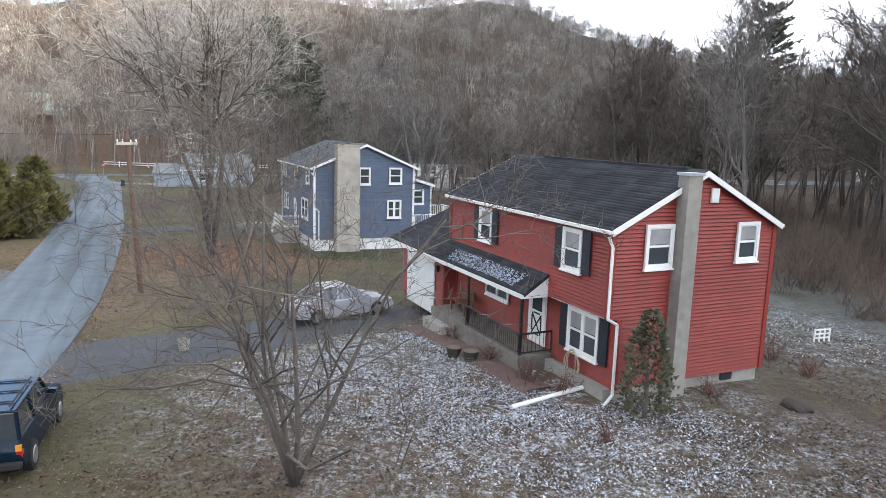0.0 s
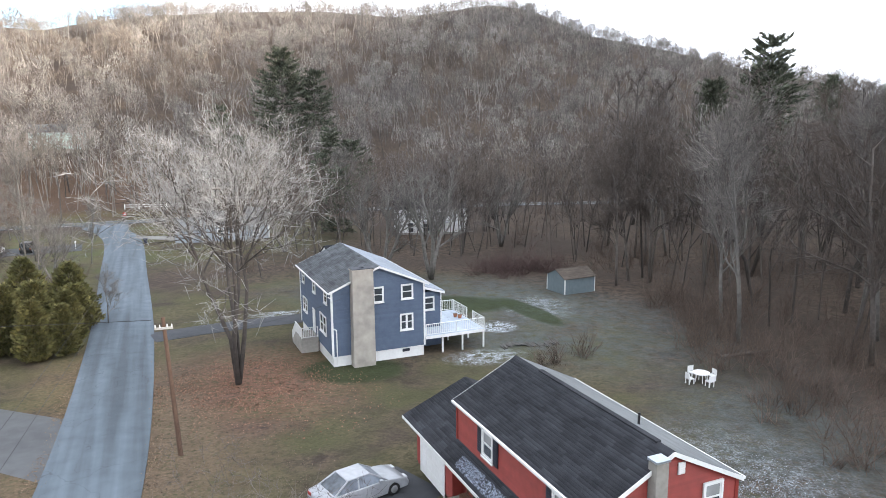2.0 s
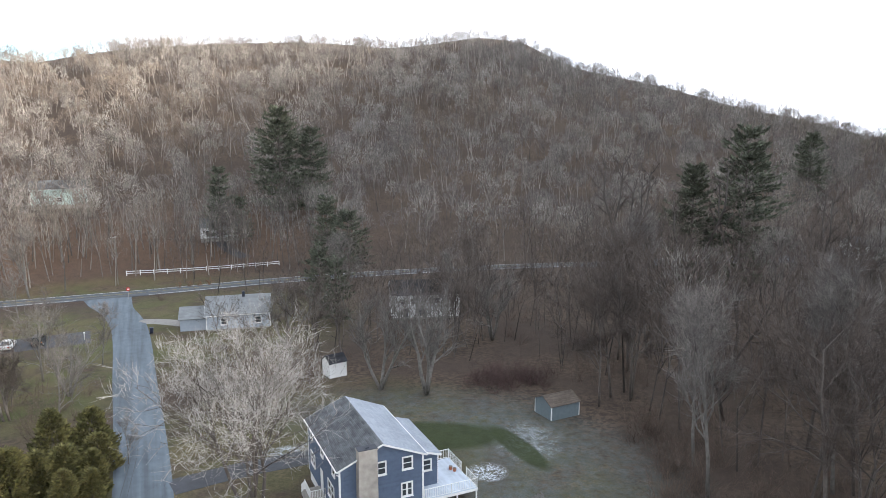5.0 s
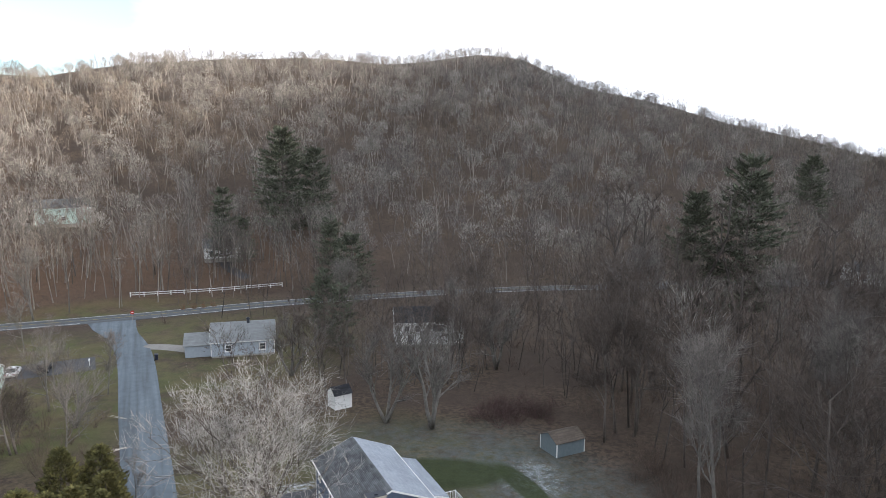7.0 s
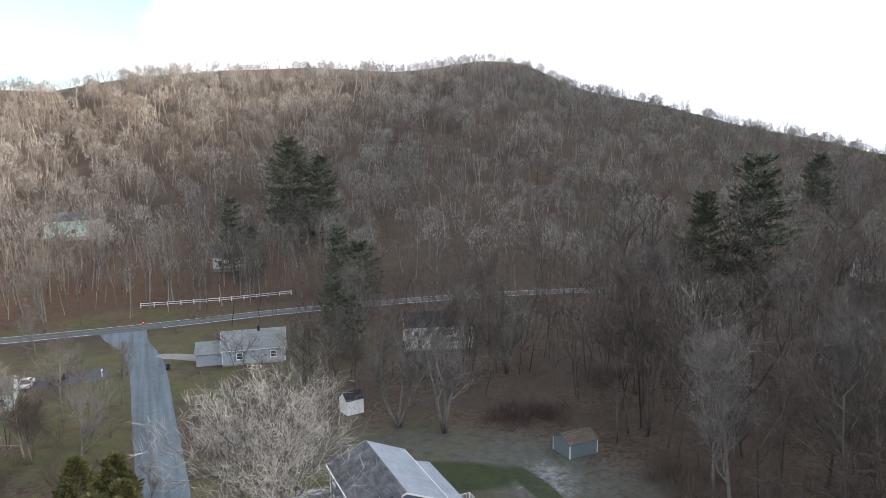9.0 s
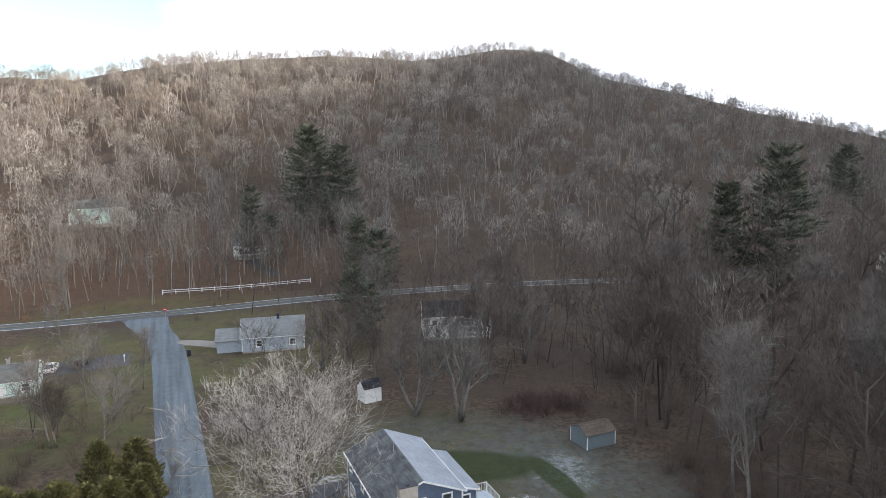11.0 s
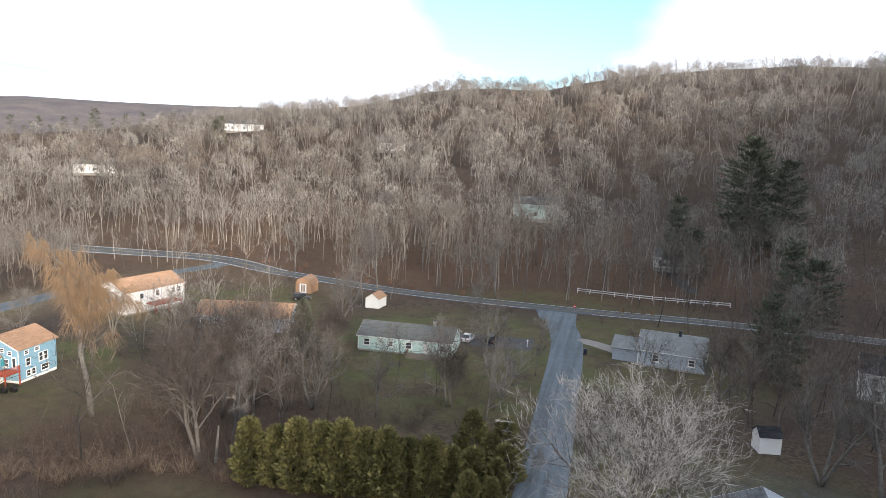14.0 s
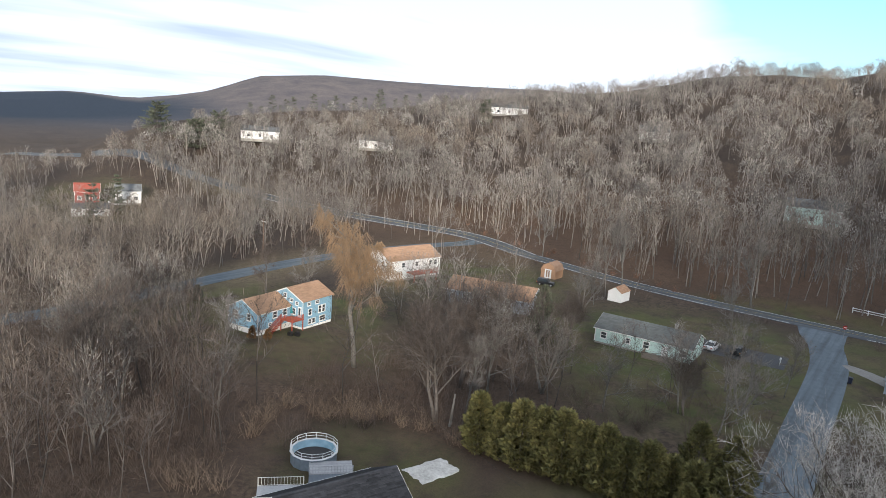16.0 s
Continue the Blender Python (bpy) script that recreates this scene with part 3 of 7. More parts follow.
def add_window(house, wall, a, z, w, h, shutters=False, sash=True, pair=False, trim=WHITE, sheen=False, frame_w=0.09):
    win = part("window", wall.solid(a - w / 2, a + w / 2, 0.004, 0.02, z, z + h), GLASS_DARK, house, "double-hung window with white trim")
    bm = bmesh.new()
    fw = frame_w
    for b in ((a - w / 2 - fw, a - w / 2, z - fw, z + h + fw), (a + w / 2, a + w / 2 + fw, z - fw, z + h + fw), (a - w / 2, a + w / 2, z + h, z + h + fw), (a - w / 2, a + w / 2, z - fw, z)):
        wall.box(bm, b[0], b[1], 0.0, 0.07, b[2], b[3])
    part("window_frame", bm, trim, win)
    cols = [(a - w / 2, a + w / 2)] if not pair else [(a - w / 2, a - 0.04), (a + 0.04, a + w / 2)]
    if pair:
        part("mullion", wall.solid(a - 0.06, a + 0.06, 0.01, 0.06, z, z + h), trim, win)
    for c0, c1 in cols:
        if sash:
            bm = bmesh.new()
            s = 0.045
            for b in ((c0, c1, z + h / 2 - s / 2, z + h / 2 + s), (c0, c0 + s, z, z + h), (c1 - s, c1, z, z + h), (c0 + s, c1 - s, z, z + s), (c0 + s, c1 - s, z + h - s, z + h)):
                wall.box(bm, b[0], b[1], 0.018, 0.045, b[2], b[3])
            part("sash", bm, trim, win)
        # grey panel on the upper sash, the glass reflection put in as colour
        if sheen:
            part("sash_sheen", wall.solid(c0 + 0.05, c1 - 0.05, 0.019, 0.024, z + h * 0.56, z + h - 0.05), SASH_SHEEN, win)
    part("sill", wall.solid(a - w / 2 - fw - 0.03, a + w / 2 + fw + 0.03, 0.0, 0.11, z - fw - 0.05, z - fw), trim, win)
    if shutters:
        for sgn in (-1, 1):
            c = a + sgn * (w / 2 + fw + 0.22)
            bm = wall.solid(c - 0.19, c + 0.19, 0.004, 0.05, z - 0.08, z + h + 0.08)
            sh = part("shutter", bm, SHUTTER, house, "dark slatted window shutter")
            for k in range(9):
                zz = z + 0.02 + k * (h - 0.02) / 9
                part("slat", wall.solid(c - 0.14, c + 0.14, 0.05, 0.062, zz, zz + 0.06), SHUTTER, sh)
    return win


def siding(house, name, outline_fn, wall, z0, z1, material, lap=0.118, single=True, label=""):
    """Lapped boards up a wall; outline_fn(z) gives the run a0..a1 at that height."""
    z, gap = z0, lap * 0.20
    joined = None if single else bmesh.new()
    while z < z1 - 0.02:
        top = min(z + lap, z1)
        r0, r1 = outline_fn(z), outline_fn(top)
        if r0[1] - r0[0] > 0.1:
            bm = bmesh.new() if single else joined

            def pt(a, d, zz):
                k = wall.at
                return {"S": (a, k - d, zz), "N": (a, k + d, zz), "W": (k - d, a, zz), "E": (k + d, a, zz)}[wall.side]
            q = [bm.verts.new(pt(*p)) for p in ((r0[0], 0.055, z + gap), (r0[1], 0.055, z + gap), (r1[1], 0.012, top), (r1[0], 0.012, top), (r0[0], 0.0, z + gap), (r0[1], 0.0, z + gap), (r1[1], 0.0, top), (r1[0], 0.0, top))]
            for f in ((0, 1, 2, 3), (0, 4, 5, 1), (1, 5, 6, 2), (3, 2, 6, 7), (0, 3, 7, 4)):
                bm.faces.new([q[i] for i in f])
            if single:
                bmesh.ops.recalc_face_normals(bm, faces=bm.faces[:])
                part("clapboard", bm, material, house)
        z = top
    if not single:
        bmesh.ops.recalc_face_normals(joined, faces=joined.faces[:])
        part(name, joined, material, house, label)


def roof_plane(house, name, a, b, c, d, material, course=0.14, seed=1, label="", thick=0.10):
    """A sloped slab from the eave edge a-b up to the ridge edge d-c, laid in thin overlapping shingle courses cut into tabs."""
    a, b, c, d = (Vector(p) for p in (a, b, c, d))
    n = (b - a).cross(d - a).normalized()
    if n.z < 0:
        n = -n
    bm = bmesh.new()
    lo = [bm.verts.new(p - n * thick) for p in (a, b, c, d)]
    hi = [bm.verts.new(p) for p in (a, b, c, d)]
    bm.faces.new(lo[::-1]), bm.faces.new(hi)
    for i in range(4):
        bm.faces.new((lo[i], lo[(i + 1) % 4], hi[(i + 1) % 4], hi[i]))
    bmesh.ops.recalc_face_normals(bm, faces=bm.faces[:])
    slab = part(name, bm, material, house, label)
    rng = np.random.default_rng(seed)
    rise = (d - a).length
    rows = max(2, int(rise / course))
    V, Fc = [], []
    for i in range(rows):
        t0, t1 = i / rows, min(1, (i + 1.15) / rows)
        L0, R0, L1, R1 = a.lerp(d, t0), b.lerp(c, t0), a.lerp(d, t1), b.lerp(c, t1)
        run = (R0 - L0).length
        cuts = [0.0]
        while cuts[-1] < 1:
            cuts.append(min(1, cuts[-1] + rng.uniform(0.7, 1.3) / max(run, 1)))
        for s0, s1 in zip(cuts, cuts[1:]):
            lift = 0.016 + rng.uniform(0, 0.006)
            k = len(V)
            V += [L0.lerp(R0, s0) + n * lift, L0.lerp(R0, s1) + n * lift, L1.lerp(R1, s1) + n * 0.004, L1.lerp(R1, s0) + n * 0.004, L0.lerp(R0, s0) + n * 0.001, L0.lerp(R0, s1) + n * 0.001]
            Fc += [(k, k + 1, k + 2, k + 3), (k + 4, k + 5, k + 1, k)]
    me = soup("shingling", [tuple(v) for v in V], Fc, 4)
    ob = obj("shingling", me, material, slab); ob["kind"] = "stuff"
    return slab


def gable_house(name, m, w, l, eave, ridge, wall_mat, roof_mat, label, roof2=None, base=0.45, lap=0.18, over=0.3, single=False, ridge_at=0.5, foundation=CONCRETE, fascia=WHITE, jetty=None, category="house"):
    """A house with its gables to S and N: w across (x), l along (y)."""
    h = thing(name, m, label, category)
    rx = w * ridge_at
    part("foundation", box(0.05, w - 0.05, 0.05, l - 0.05, -0.8, base), foundation, h, "exposed foundation")
    outline = [(0, base), (w, base), (w, eave), (rx, ridge), (0, eave)]
    if jetty:
        outline = [(jetty[0], base), (w, base), (w, eave), (rx, ridge), (0, eave), (0, jetty[1]), (jetty[0], jetty[1])]
    part("wall", prism(outline, "y", 0, l), wall_mat, h)

    def gable(z):
        if z <= eave:
            return (jetty[0] if jetty and z < jetty[1] - 0.03 else 0, w)
        t = (z - eave) / (ridge - eave)
        return (rx * t, w - (w - rx) * t)
    siding(h, "siding", gable, Wall("S", 0), base, ridge, wall_mat, lap, single)
    siding(h, "siding", gable, Wall("N", l), base, ridge, wall_mat, lap, False)
    siding(h, "siding", lambda z: (0, l), Wall("W", 0), jetty[1] if jetty else base, eave, wall_mat, lap, single)
    if jetty:
        siding(h, "siding", lambda z: (0, l), Wall("W", jetty[0]), base, jetty[1], wall_mat, lap, single)
    siding(h, "siding", lambda z: (0, l), Wall("E", w), base, eave, wall_mat, lap, False)
    s1, s2 = (ridge - eave) / rx, (ridge - eave) / (w - rx)
    up = 0.12
    roof_plane(h, "roof", (-over, -over, eave - over * s1 + up), (-over, l + over, eave - over * s1 + up), (rx, l + over, ridge + up), (rx, -over, ridge + up), roof_mat, seed=3)
    roof_plane(h, "roof", (w + over, -over, eave - over * s2 + up), (w + over, l + over, eave - over * s2 + up), (rx, l + over, ridge + up), (rx, -over, ridge + up), roof2 or roof_mat, seed=4)
    part("ridge_cap", prism([(rx - 0.14, ridge + up - 0.05), (rx, ridge + up + 0.035), (rx + 0.14, ridge + up - 0.05)], "y", -over, l + over), roof_mat, h)
    for yy in (-over - 0.03, l + over):
        for q in ([(-over, eave - over * s1 + up - 0.16), (-over, eave - over * s1 + up + 0.01), (rx, ridge + up + 0.01), (rx, ridge + up - 0.16)], [(w + over, eave - over * s2 + up - 0.16), (w + over, eave - over * s2 + up + 0.01), (rx, ridge + up + 0.01), (rx, ridge + up - 0.16)]):
            part("rake_board", prism(q, "y", yy, yy + 0.03), fascia, h)
    for x0 in (-over - 0.10, w + over):
        zz = eave - over * (s1 if x0 < 0 else s2) + up
        part("gutter", box(x0, x0 + 0.10, -over, l + over, zz - 0.10, zz - 0.01), fascia, h)
    for x0, x1, y0, y1 in ((-0.07, 0.08, -0.07, 0.08), (w - 0.08, w + 0.07, -0.07, 0.08), (-0.07, 0.08, l - 0.08, l + 0.07), (w - 0.08, w + 0.07, l - 0.08, l + 0.07)):
        if x0 < 0 and jetty:
            part("corner_board", box(x0, x1, y0, y1, jetty[1], eave), wall_mat, h)
            part("corner_board", box(x0 + jetty[0], x1 + jetty[0], y0, y1, base, jetty[1] - 0.02), wall_mat, h)
        else:
            part("corner_board", box(x0, x1, y0, y1, base, eave), wall_mat if jetty else fascia, h)
    return h


def chimney(house, x0, x1, y0, y1, z0, z1, material, taper=0.0, cap=True):
    bm = bmesh.new()
    v = bx(bm, x0, x1, y0, y1, z0, z1)
    for q in v[4:]:
        q.co.x += taper if q.co.x < (x0 + x1) / 2 else -taper
    ch = part("chimney", bm, material, house)
    if cap:
        part("chimney_cap", box(x0 + taper - 0.06, x1 - taper + 0.06, y0 - 0.06, y1 + 0.06, z1, z1 + 0.10), material, ch)
        part("flue", box((x0 + x1) / 2 - 0.15, (x0 + x1) / 2 + 0.15, (y0 + y1) / 2 - 0.15, (y0 + y1) / 2 + 0.15, z1 + 0.10, z1 + 0.22), SHUTTER, ch)
    return ch


def railing(parent, a, b, h=0.9, material=WHITE, gap=0.16, post=0.05, bal=0.018):
    """A rail with balusters from a to b (local points on the floor)."""
    a, b = Vector(a), Vector(b)
    d = b - a
    n = max(1, int(d.length / gap))
    top = Vector((0, 0, h))
    rail = bmesh.new()
    rod(rail, a + top, b + top, 0.035, n=4)
    rod(rail, a + Vector((0, 0, 0.1)), b + Vector((0, 0, 0.1)), 0.025, n=4)
    part("rail", rail, material, parent)
    for p in (a, b):
        bm = bmesh.new()
        rod(bm, p, p + top * 1.04, post, n=4)
        part("post", bm, material, parent)
    for i in range(1, n):
        bm = bmesh.new()
        p = a + d * (i / n)
        rod(bm, p + Vector((0, 0, 0.1)), p + top, bal, n=4)
        part("baluster", bm, material, parent)


RH = pose(5.35, 17.8, 0.30, 0, 0, 25)
red = gable_house("red_house", RH, 6.1, 10.2, 5.2, 6.72, RED, SHINGLE, "two-storey red clapboard house with dark shingle roof", lap=0.112, base=0.62, single=True, jetty=(0.35, 2.72), over=0.17, roof2=SHINGLE_WORN)
BH = pose(-8.6, 48.6, -0.75, 0, 0, 24.5)
blue = gable_house("blue_house", BH, 7.6, 11.2, 5.95, 7.55, BLUE, SHINGLE_GREY, "two-storey blue clapboard house with pale stucco chimney", roof2=FROST_ROOF, base=0.75, foundation=WHITE, lap=0.21)


def red_house_details():
    S, W, L = Wall("S", -0.058), Wall("W", -0.058), Wall("W", 0.35 - 0.058)
    add_window(red, S, 1.55, 4.18, 0.82, 1.08, sheen=True)
    add_window(red, S, 4.95, 4.22, 0.72, 1.02, sheen=True)
    part("gable_vent", S.solid(3.33, 3.62, 0.0, 0.05, 5.92, 6.34), WHITE, red)
    for k in range(5):
        part("vent_slat", S.solid(3.36, 3.59, 0.05, 0.065, 5.96 + k * 0.075, 6.0 + k * 0.075), WHITE, red)
    add_window(red, W, 1.75, 3.85, 0.78, 1.10, shutters=True, sheen=True)
    add_window(red, W, 7.15, 3.90, 0.78, 1.05, shutters=True, sheen=True)
    add_window(red, L, 1.45, 1.30, 1.35, 1.20, shutters=True, pair=True, sheen=True)
    add_window(red, L, 6.7, 1.85, 1.50, 0.50, pair=True, sash=False)
    # storm door with crossed panel
    door = part("door", L.solid(3.55, 4.35, 0.004, 0.05, 0.86, 2.62), WHITE, red, "white storm door with black diamond tracery")
    part("door_frame", L.solid(3.45, 3.55, 0.0, 0.07, 0.86, 2.72), WHITE, door)
    part("door_frame", L.solid(4.35, 4.45, 0.0, 0.07, 0.86, 2.72), WHITE, door)
    part("door_glass", L.solid(3.66, 4.24, 0.05, 0.056, 1.98, 2.52), GLASS_DARK, door)
    for a0, a1, z0, z1 in ((3.68, 4.22, 1.18, 1.86), (3.68, 4.22, 1.86, 1.18), (3.68, 3.68, 1.26, 1.78), (4.22, 4.22, 1.26, 1.78), (3.78, 4.12, 1.88, 1.88), (3.78, 4.12, 1.16, 1.16)):
        bm = bmesh.new()
        rod(bm, (0.234, a0, z0), (0.234, a1, z1), 0.030, n=4)
        part("tracery", bm, BLACK, door)
    chimney(red, 2.10, 2.60, -0.44, -0.03, 0.1, 6.72, mat("weathered_block", (0.31, 0.293, 0.262), 0.9, (0.19, 0.18, 0.163), 4.0, 0.4, 50.0), 0.0, cap=False)
    part("chimney_lid", box(2.06, 2.64, -0.48, 0.01, 6.72, 6.80), mat("lid_metal", (0.55, 0.62, 0.68), 0.35, metal=0.7), red)
    part("basement_window", Wall("S", 0).solid(4.5, 4.95, -0.06, 0.015, 0.38, 0.60), SHUTTER, red)
    part("soffit", box(0.005, 0.345, 0.02, 10.18, 2.69, 2.715), WHITE, red)
    # downpipe at the front corner
    bm = bmesh.new()
    for a, b in (((-0.20, -0.06, 5.05), (-0.06, -0.08, 4.75)), ((-0.06, -0.08, 4.75), (-0.06, -0.08, 2.75)), ((-0.06, -0.08, 2.75), (0.28, -0.08, 2.55)), ((0.28, -0.08, 2.55), (0.28, -0.08, 0.5)), ((0.28, -0.08, 0.5), (-0.1, -0.2, 0.28))):
        rod(bm, a, b, 0.045, n=6)
    part("downpipe", bm, WHITE, red)
    # porch
    # brown-grey slab, darkened further for the deep shade under the porch roof
    PORCH = mat("porch_concrete", (0.215, 0.195, 0.170), 0.9, (0.120, 0.108, 0.095), 3.0, 0.4, 50.0)
    part("porch_slab", box(-0.95, 0.35, 3.05, 9.9, 0.05, 0.78, 0.02), PORCH, red)
    part("porch_step", box(-1.35, -0.95, 8.1, 9.8, 0.0, 0.42, 0.02), CONCRETE, red)
    for y in (3.2, 6.9):
        part("porch_post", box(-0.86, -0.78, y - 0.04, y + 0.04, 0.78, 2.75), BLACK, red)
    for a, b in (((-0.88, 3.1, 0.78), (-0.88, 6.9, 0.78)), ((-0.88, 3.1, 0.78), (0.28, 3.1, 0.78))):
        railing(red, a, b, 0.72, BLACK, 0.13, 0.022, 0.010)
    z0, z1 = 2.82, 3.45
    roof_plane(red, "porch_roof", (-0.95, 2.95, z0), (-0.95, 10.2, z0), (0.0, 10.2, z1), (0.0, 2.95, z1), SHINGLE, seed=7)
    part("porch_gable", prism([(-0.95, z0 - 0.14), (-0.95, z0 - 0.02), (-0.03, z1 - 0.02), (-0.03, z0 - 0.14)], "y", 2.96, 2.99), WHITE, red)
    part("porch_fascia", box(-0.99, -0.95, 2.95, 14.9, z0 - 0.14, z0 - 0.01), WHITE, red)
    # garage wing
    part("garage_wall", prism([(-0.25, 0.2), (5.6, 0.2), (5.6, 2.75), (2.6, 4.1), (-0.25, 2.85)], "y", 10.24, 14.6), RED, red)
    siding(red, "siding", lambda z: (10.26, 14.6), Wall("W", -0.25), 0.35, 2.75, RED, 0.145, False)
    roof_plane(red, "garage_roof", (-0.95, 10.2, z0), (-0.95, 14.9, z0), (2.6, 14.9, 4.32), (2.6, 10.2, 4.32), SHINGLE, seed=8)
    roof_plane(red, "garage_roof", (5.9, 10.2, 2.75), (5.9, 14.9, 2.75), (2.6, 14.9, 4.32), (2.6, 10.2, 4.32), SHINGLE, seed=9)
    G = Wall("W", -0.31)
    gd = part("garage_door", G.solid(11.1, 13.9, 0.005, 0.03, 0.08, 2.45), WHITE, red, "white panelled garage door")
    for i in range(4):
        for j in range(4):
            part("door_panel", G.solid(11.2 + j * 0.67, 11.78 + j * 0.67, 0.03, 0.042, 0.16 + i * 0.58, 0.62 + i * 0.58), WHITE, gd)
    for a in ((11.0, 11.1, 0.08, 2.55), (13.9, 14.0, 0.08, 2.55), (11.1, 13.9, 2.45, 2.55)):
        part("door_frame", G.solid(a[0], a[1], 0.0, 0.05, a[2], a[3]), WHITE, gd)
    part("porch_lamp", box(-0.42, -0.30, 10.6, 10.72, 2.0, 2.25), BLACK, red)
    # thin snow left on the porch roof
    rng = np.random.default_rng(3)
    V, Fc = [], []
    for _ in range(1300):
        u, y = rng.beta(1.4, 1.4), 3.7 + 5.2 * rng.beta(1.2, 1.2)
        x = -0.84 + 0.52 * u
        z = z0 + (x + 0.95) * (z1 - z0) / 0.95 + 0.024
        r, k = rng.uniform(0.008, 0.034), len(V)
        for i in range(5):
            a = i * 1.2566 + rng.uniform(0, 0.6)
            V.append((x + r * 0.8 * math.cos(a), y + r * math.sin(a), z + r * 0.8 * math.cos(a) * 0.663 + 0.002))
        Fc.append(tuple(range(k, k + 5)))
    me = soup("snow", V, Fc, 5)
    tagged(obj("snow", me, mat("snow", (0.40, 0.45, 0.55), 0.7, (0.26, 0.30, 0.38), 8.0), red), "thin patchy snow on the porch roof", kind="stuff")
    # roof edge board along the ridge, and a vent pipe behind it
    part("ridge_vent", box(2.95, 3.15, 0.6, 8.2, 6.83, 6.90), SHINGLE, red)
    bm = bmesh.new(); rod(bm, (4.2, 3.0, 5.9), (4.2, 3.0, 6.75), 0.05); part("vent_pipe", bm, BLACK, red)


red_house_details()
bench = thing("porch_bench", RH @ pose(-0.05, 8.6, 0.78), "brown wooden bench standing on the porch", "bench")
BENCHWOOD = mat("bench_wood", (0.16, 0.085, 0.05), 0.7, (0.10, 0.055, 0.034), 6.0)
for k in range(4):
    part("seat_slat", box(-0.38 + 0.11 * k, -0.29 + 0.11 * k, -0.65, 0.65, 0.42, 0.45), BENCHWOOD, bench)
for k in range(3):
    part("back_slat", box(0.06, 0.09, -0.65, 0.65, 0.52 + 0.13 * k, 0.61 + 0.13 * k), BENCHWOOD, bench)
for x, y, h in ((-0.34, -0.58, 0.42), (-0.34, 0.58, 0.42), (0.04, -0.58, 0.88), (0.04, 0.58, 0.88)):
    part("leg", box(x - 0.035, x + 0.02, y - 0.035, y + 0.035, 0.0, h), BENCHWOOD, bench)


FROSTDECK = mat("frosted_deck", (0.55, 0.61, 0.68), 0.8, (0.40, 0.45, 0.52), 2.0, rnd=0.08)


def blue_house_details():
    S, W = Wall("S", -0.058), Wall("W", -0.058)
    add_window(blue, S, 3.72, 4.80, 0.72, 1.10)
    add_window(blue, S, 6.12, 4.85, 0.85, 1.05)
    add_window(blue, S, 6.05, 2.30, 0.95, 1.20, pair=True)
    for a, z in ((1.6, 4.75), (5.5, 4.75), (9.6, 4.75)):
        add_window(blue, W, a, z, 0.8, 1.0)
    add_window(blue, W, 2.6, 2.1, 1.9, 1.35, pair=True)
    add_window(blue, W, 9.2, 2.2, 1.5, 1.1, pair=True)
    part("door", W.solid(5.4, 6.3, 0.004, 0.05, 1.2, 3.2), WHITE, blue)
    chimney(blue, 1.42, 3.18, -0.85, -0.03, -0.6, 7.55, STUCCO, 0.06)
    part("chimney_crown", box(1.44, 3.16, -0.89, 0.01, 7.655, 7.70), SHUTTER, blue)
    part("basement_window", Wall("S", 0).solid(5.7, 6.3, -0.06, 0.012, 0.40, 0.62), SHUTTER, blue)
    bm = bmesh.new()
    for a, b in (((-0.28, -0.1, 5.6), (-0.05, -0.1, 5.4)), ((-0.05, -0.1, 5.4), (-0.05, -0.1, 3.1)), ((-0.05, -0.1, 3.1), (0.3, -0.1, 2.9)), ((0.3, -0.1, 2.9), (0.3, -0.1, 0.1))):
        rod(bm, a, b, 0.05)
    part("downpipe", bm, WHITE, blue)
    # front stoop
    part("stoop", box(-1.5, -0.03, 4.6, 7.0, -0.4, 1.05, 0.02), CONCRETE, blue)
    for a, b in (((-1.45, 4.65, 1.05), (-1.45, 6.95, 1.05)), ((-1.45, 4.65, 1.05), (-0.1, 4.65, 1.05))):
        railing(blue, a, b, 0.9, WHITE, 0.14)
    for k in range(5):
        part("step", box(-1.5, -0.2, 7.0 + k * 0.28, 7.28 + k * 0.28, -0.4, 0.85 - k * 0.2), CONCRETE, blue)
    railing(blue, (-1.45, 7.0, 0.95), (-1.45, 8.4, -0.1), 0.9, WHITE, 0.14)
    # rear wing
    part("rear_wall", box(7.63, 10.0, 2.2, 10.0, -0.4, 4.55), BLUE, blue)
    siding(blue, "siding", lambda z: (7.65, 10.0), Wall("S", 2.2), 0.75, 4.5, BLUE, 0.21, False)
    add_window(blue, Wall("S", 2.142), 8.85, 3.05, 0.85, 1.0)
    roof_plane(blue, "rear_roof", (10.25, 1.9, 4.55), (10.25, 10.3, 4.55), (7.6, 10.3, 5.35), (7.6, 1.9, 5.35), FROST_ROOF, seed=12)
    part("rake_board", prism([(7.65, 5.1), (7.65, 5.3), (10.25, 4.52), (10.25, 4.32)], "y", 1.87, 1.90), WHITE, blue)
    part("corner_board", box(9.93, 10.04, 2.16, 2.28, 0.7, 4.5), WHITE, blue)
    # deck
    dk = thing("deck", BH, "raised frosty wooden deck with white railings", "deck")
    for k in range(34):
        part("plank", box(7.75 + k * 0.155, 7.895 + k * 0.155, -0.1, 2.15 if 7.75 + k * 0.155 < 10.05 else 6.4, 1.42, 1.46), FROSTDECK, dk)
    for x in (9.2, 11.0, 12.95):
        for y in (0.0, 3.0, 6.2):
            if x > 10.2 or y < 2:
                part("post", box(x - 0.06, x + 0.06, y - 0.06, y + 0.06, -1.2, 1.42), WHITE, dk)
    part("joist", box(7.7, 13.05, -0.14, -0.10, 1.2, 1.44), WHITE, dk)
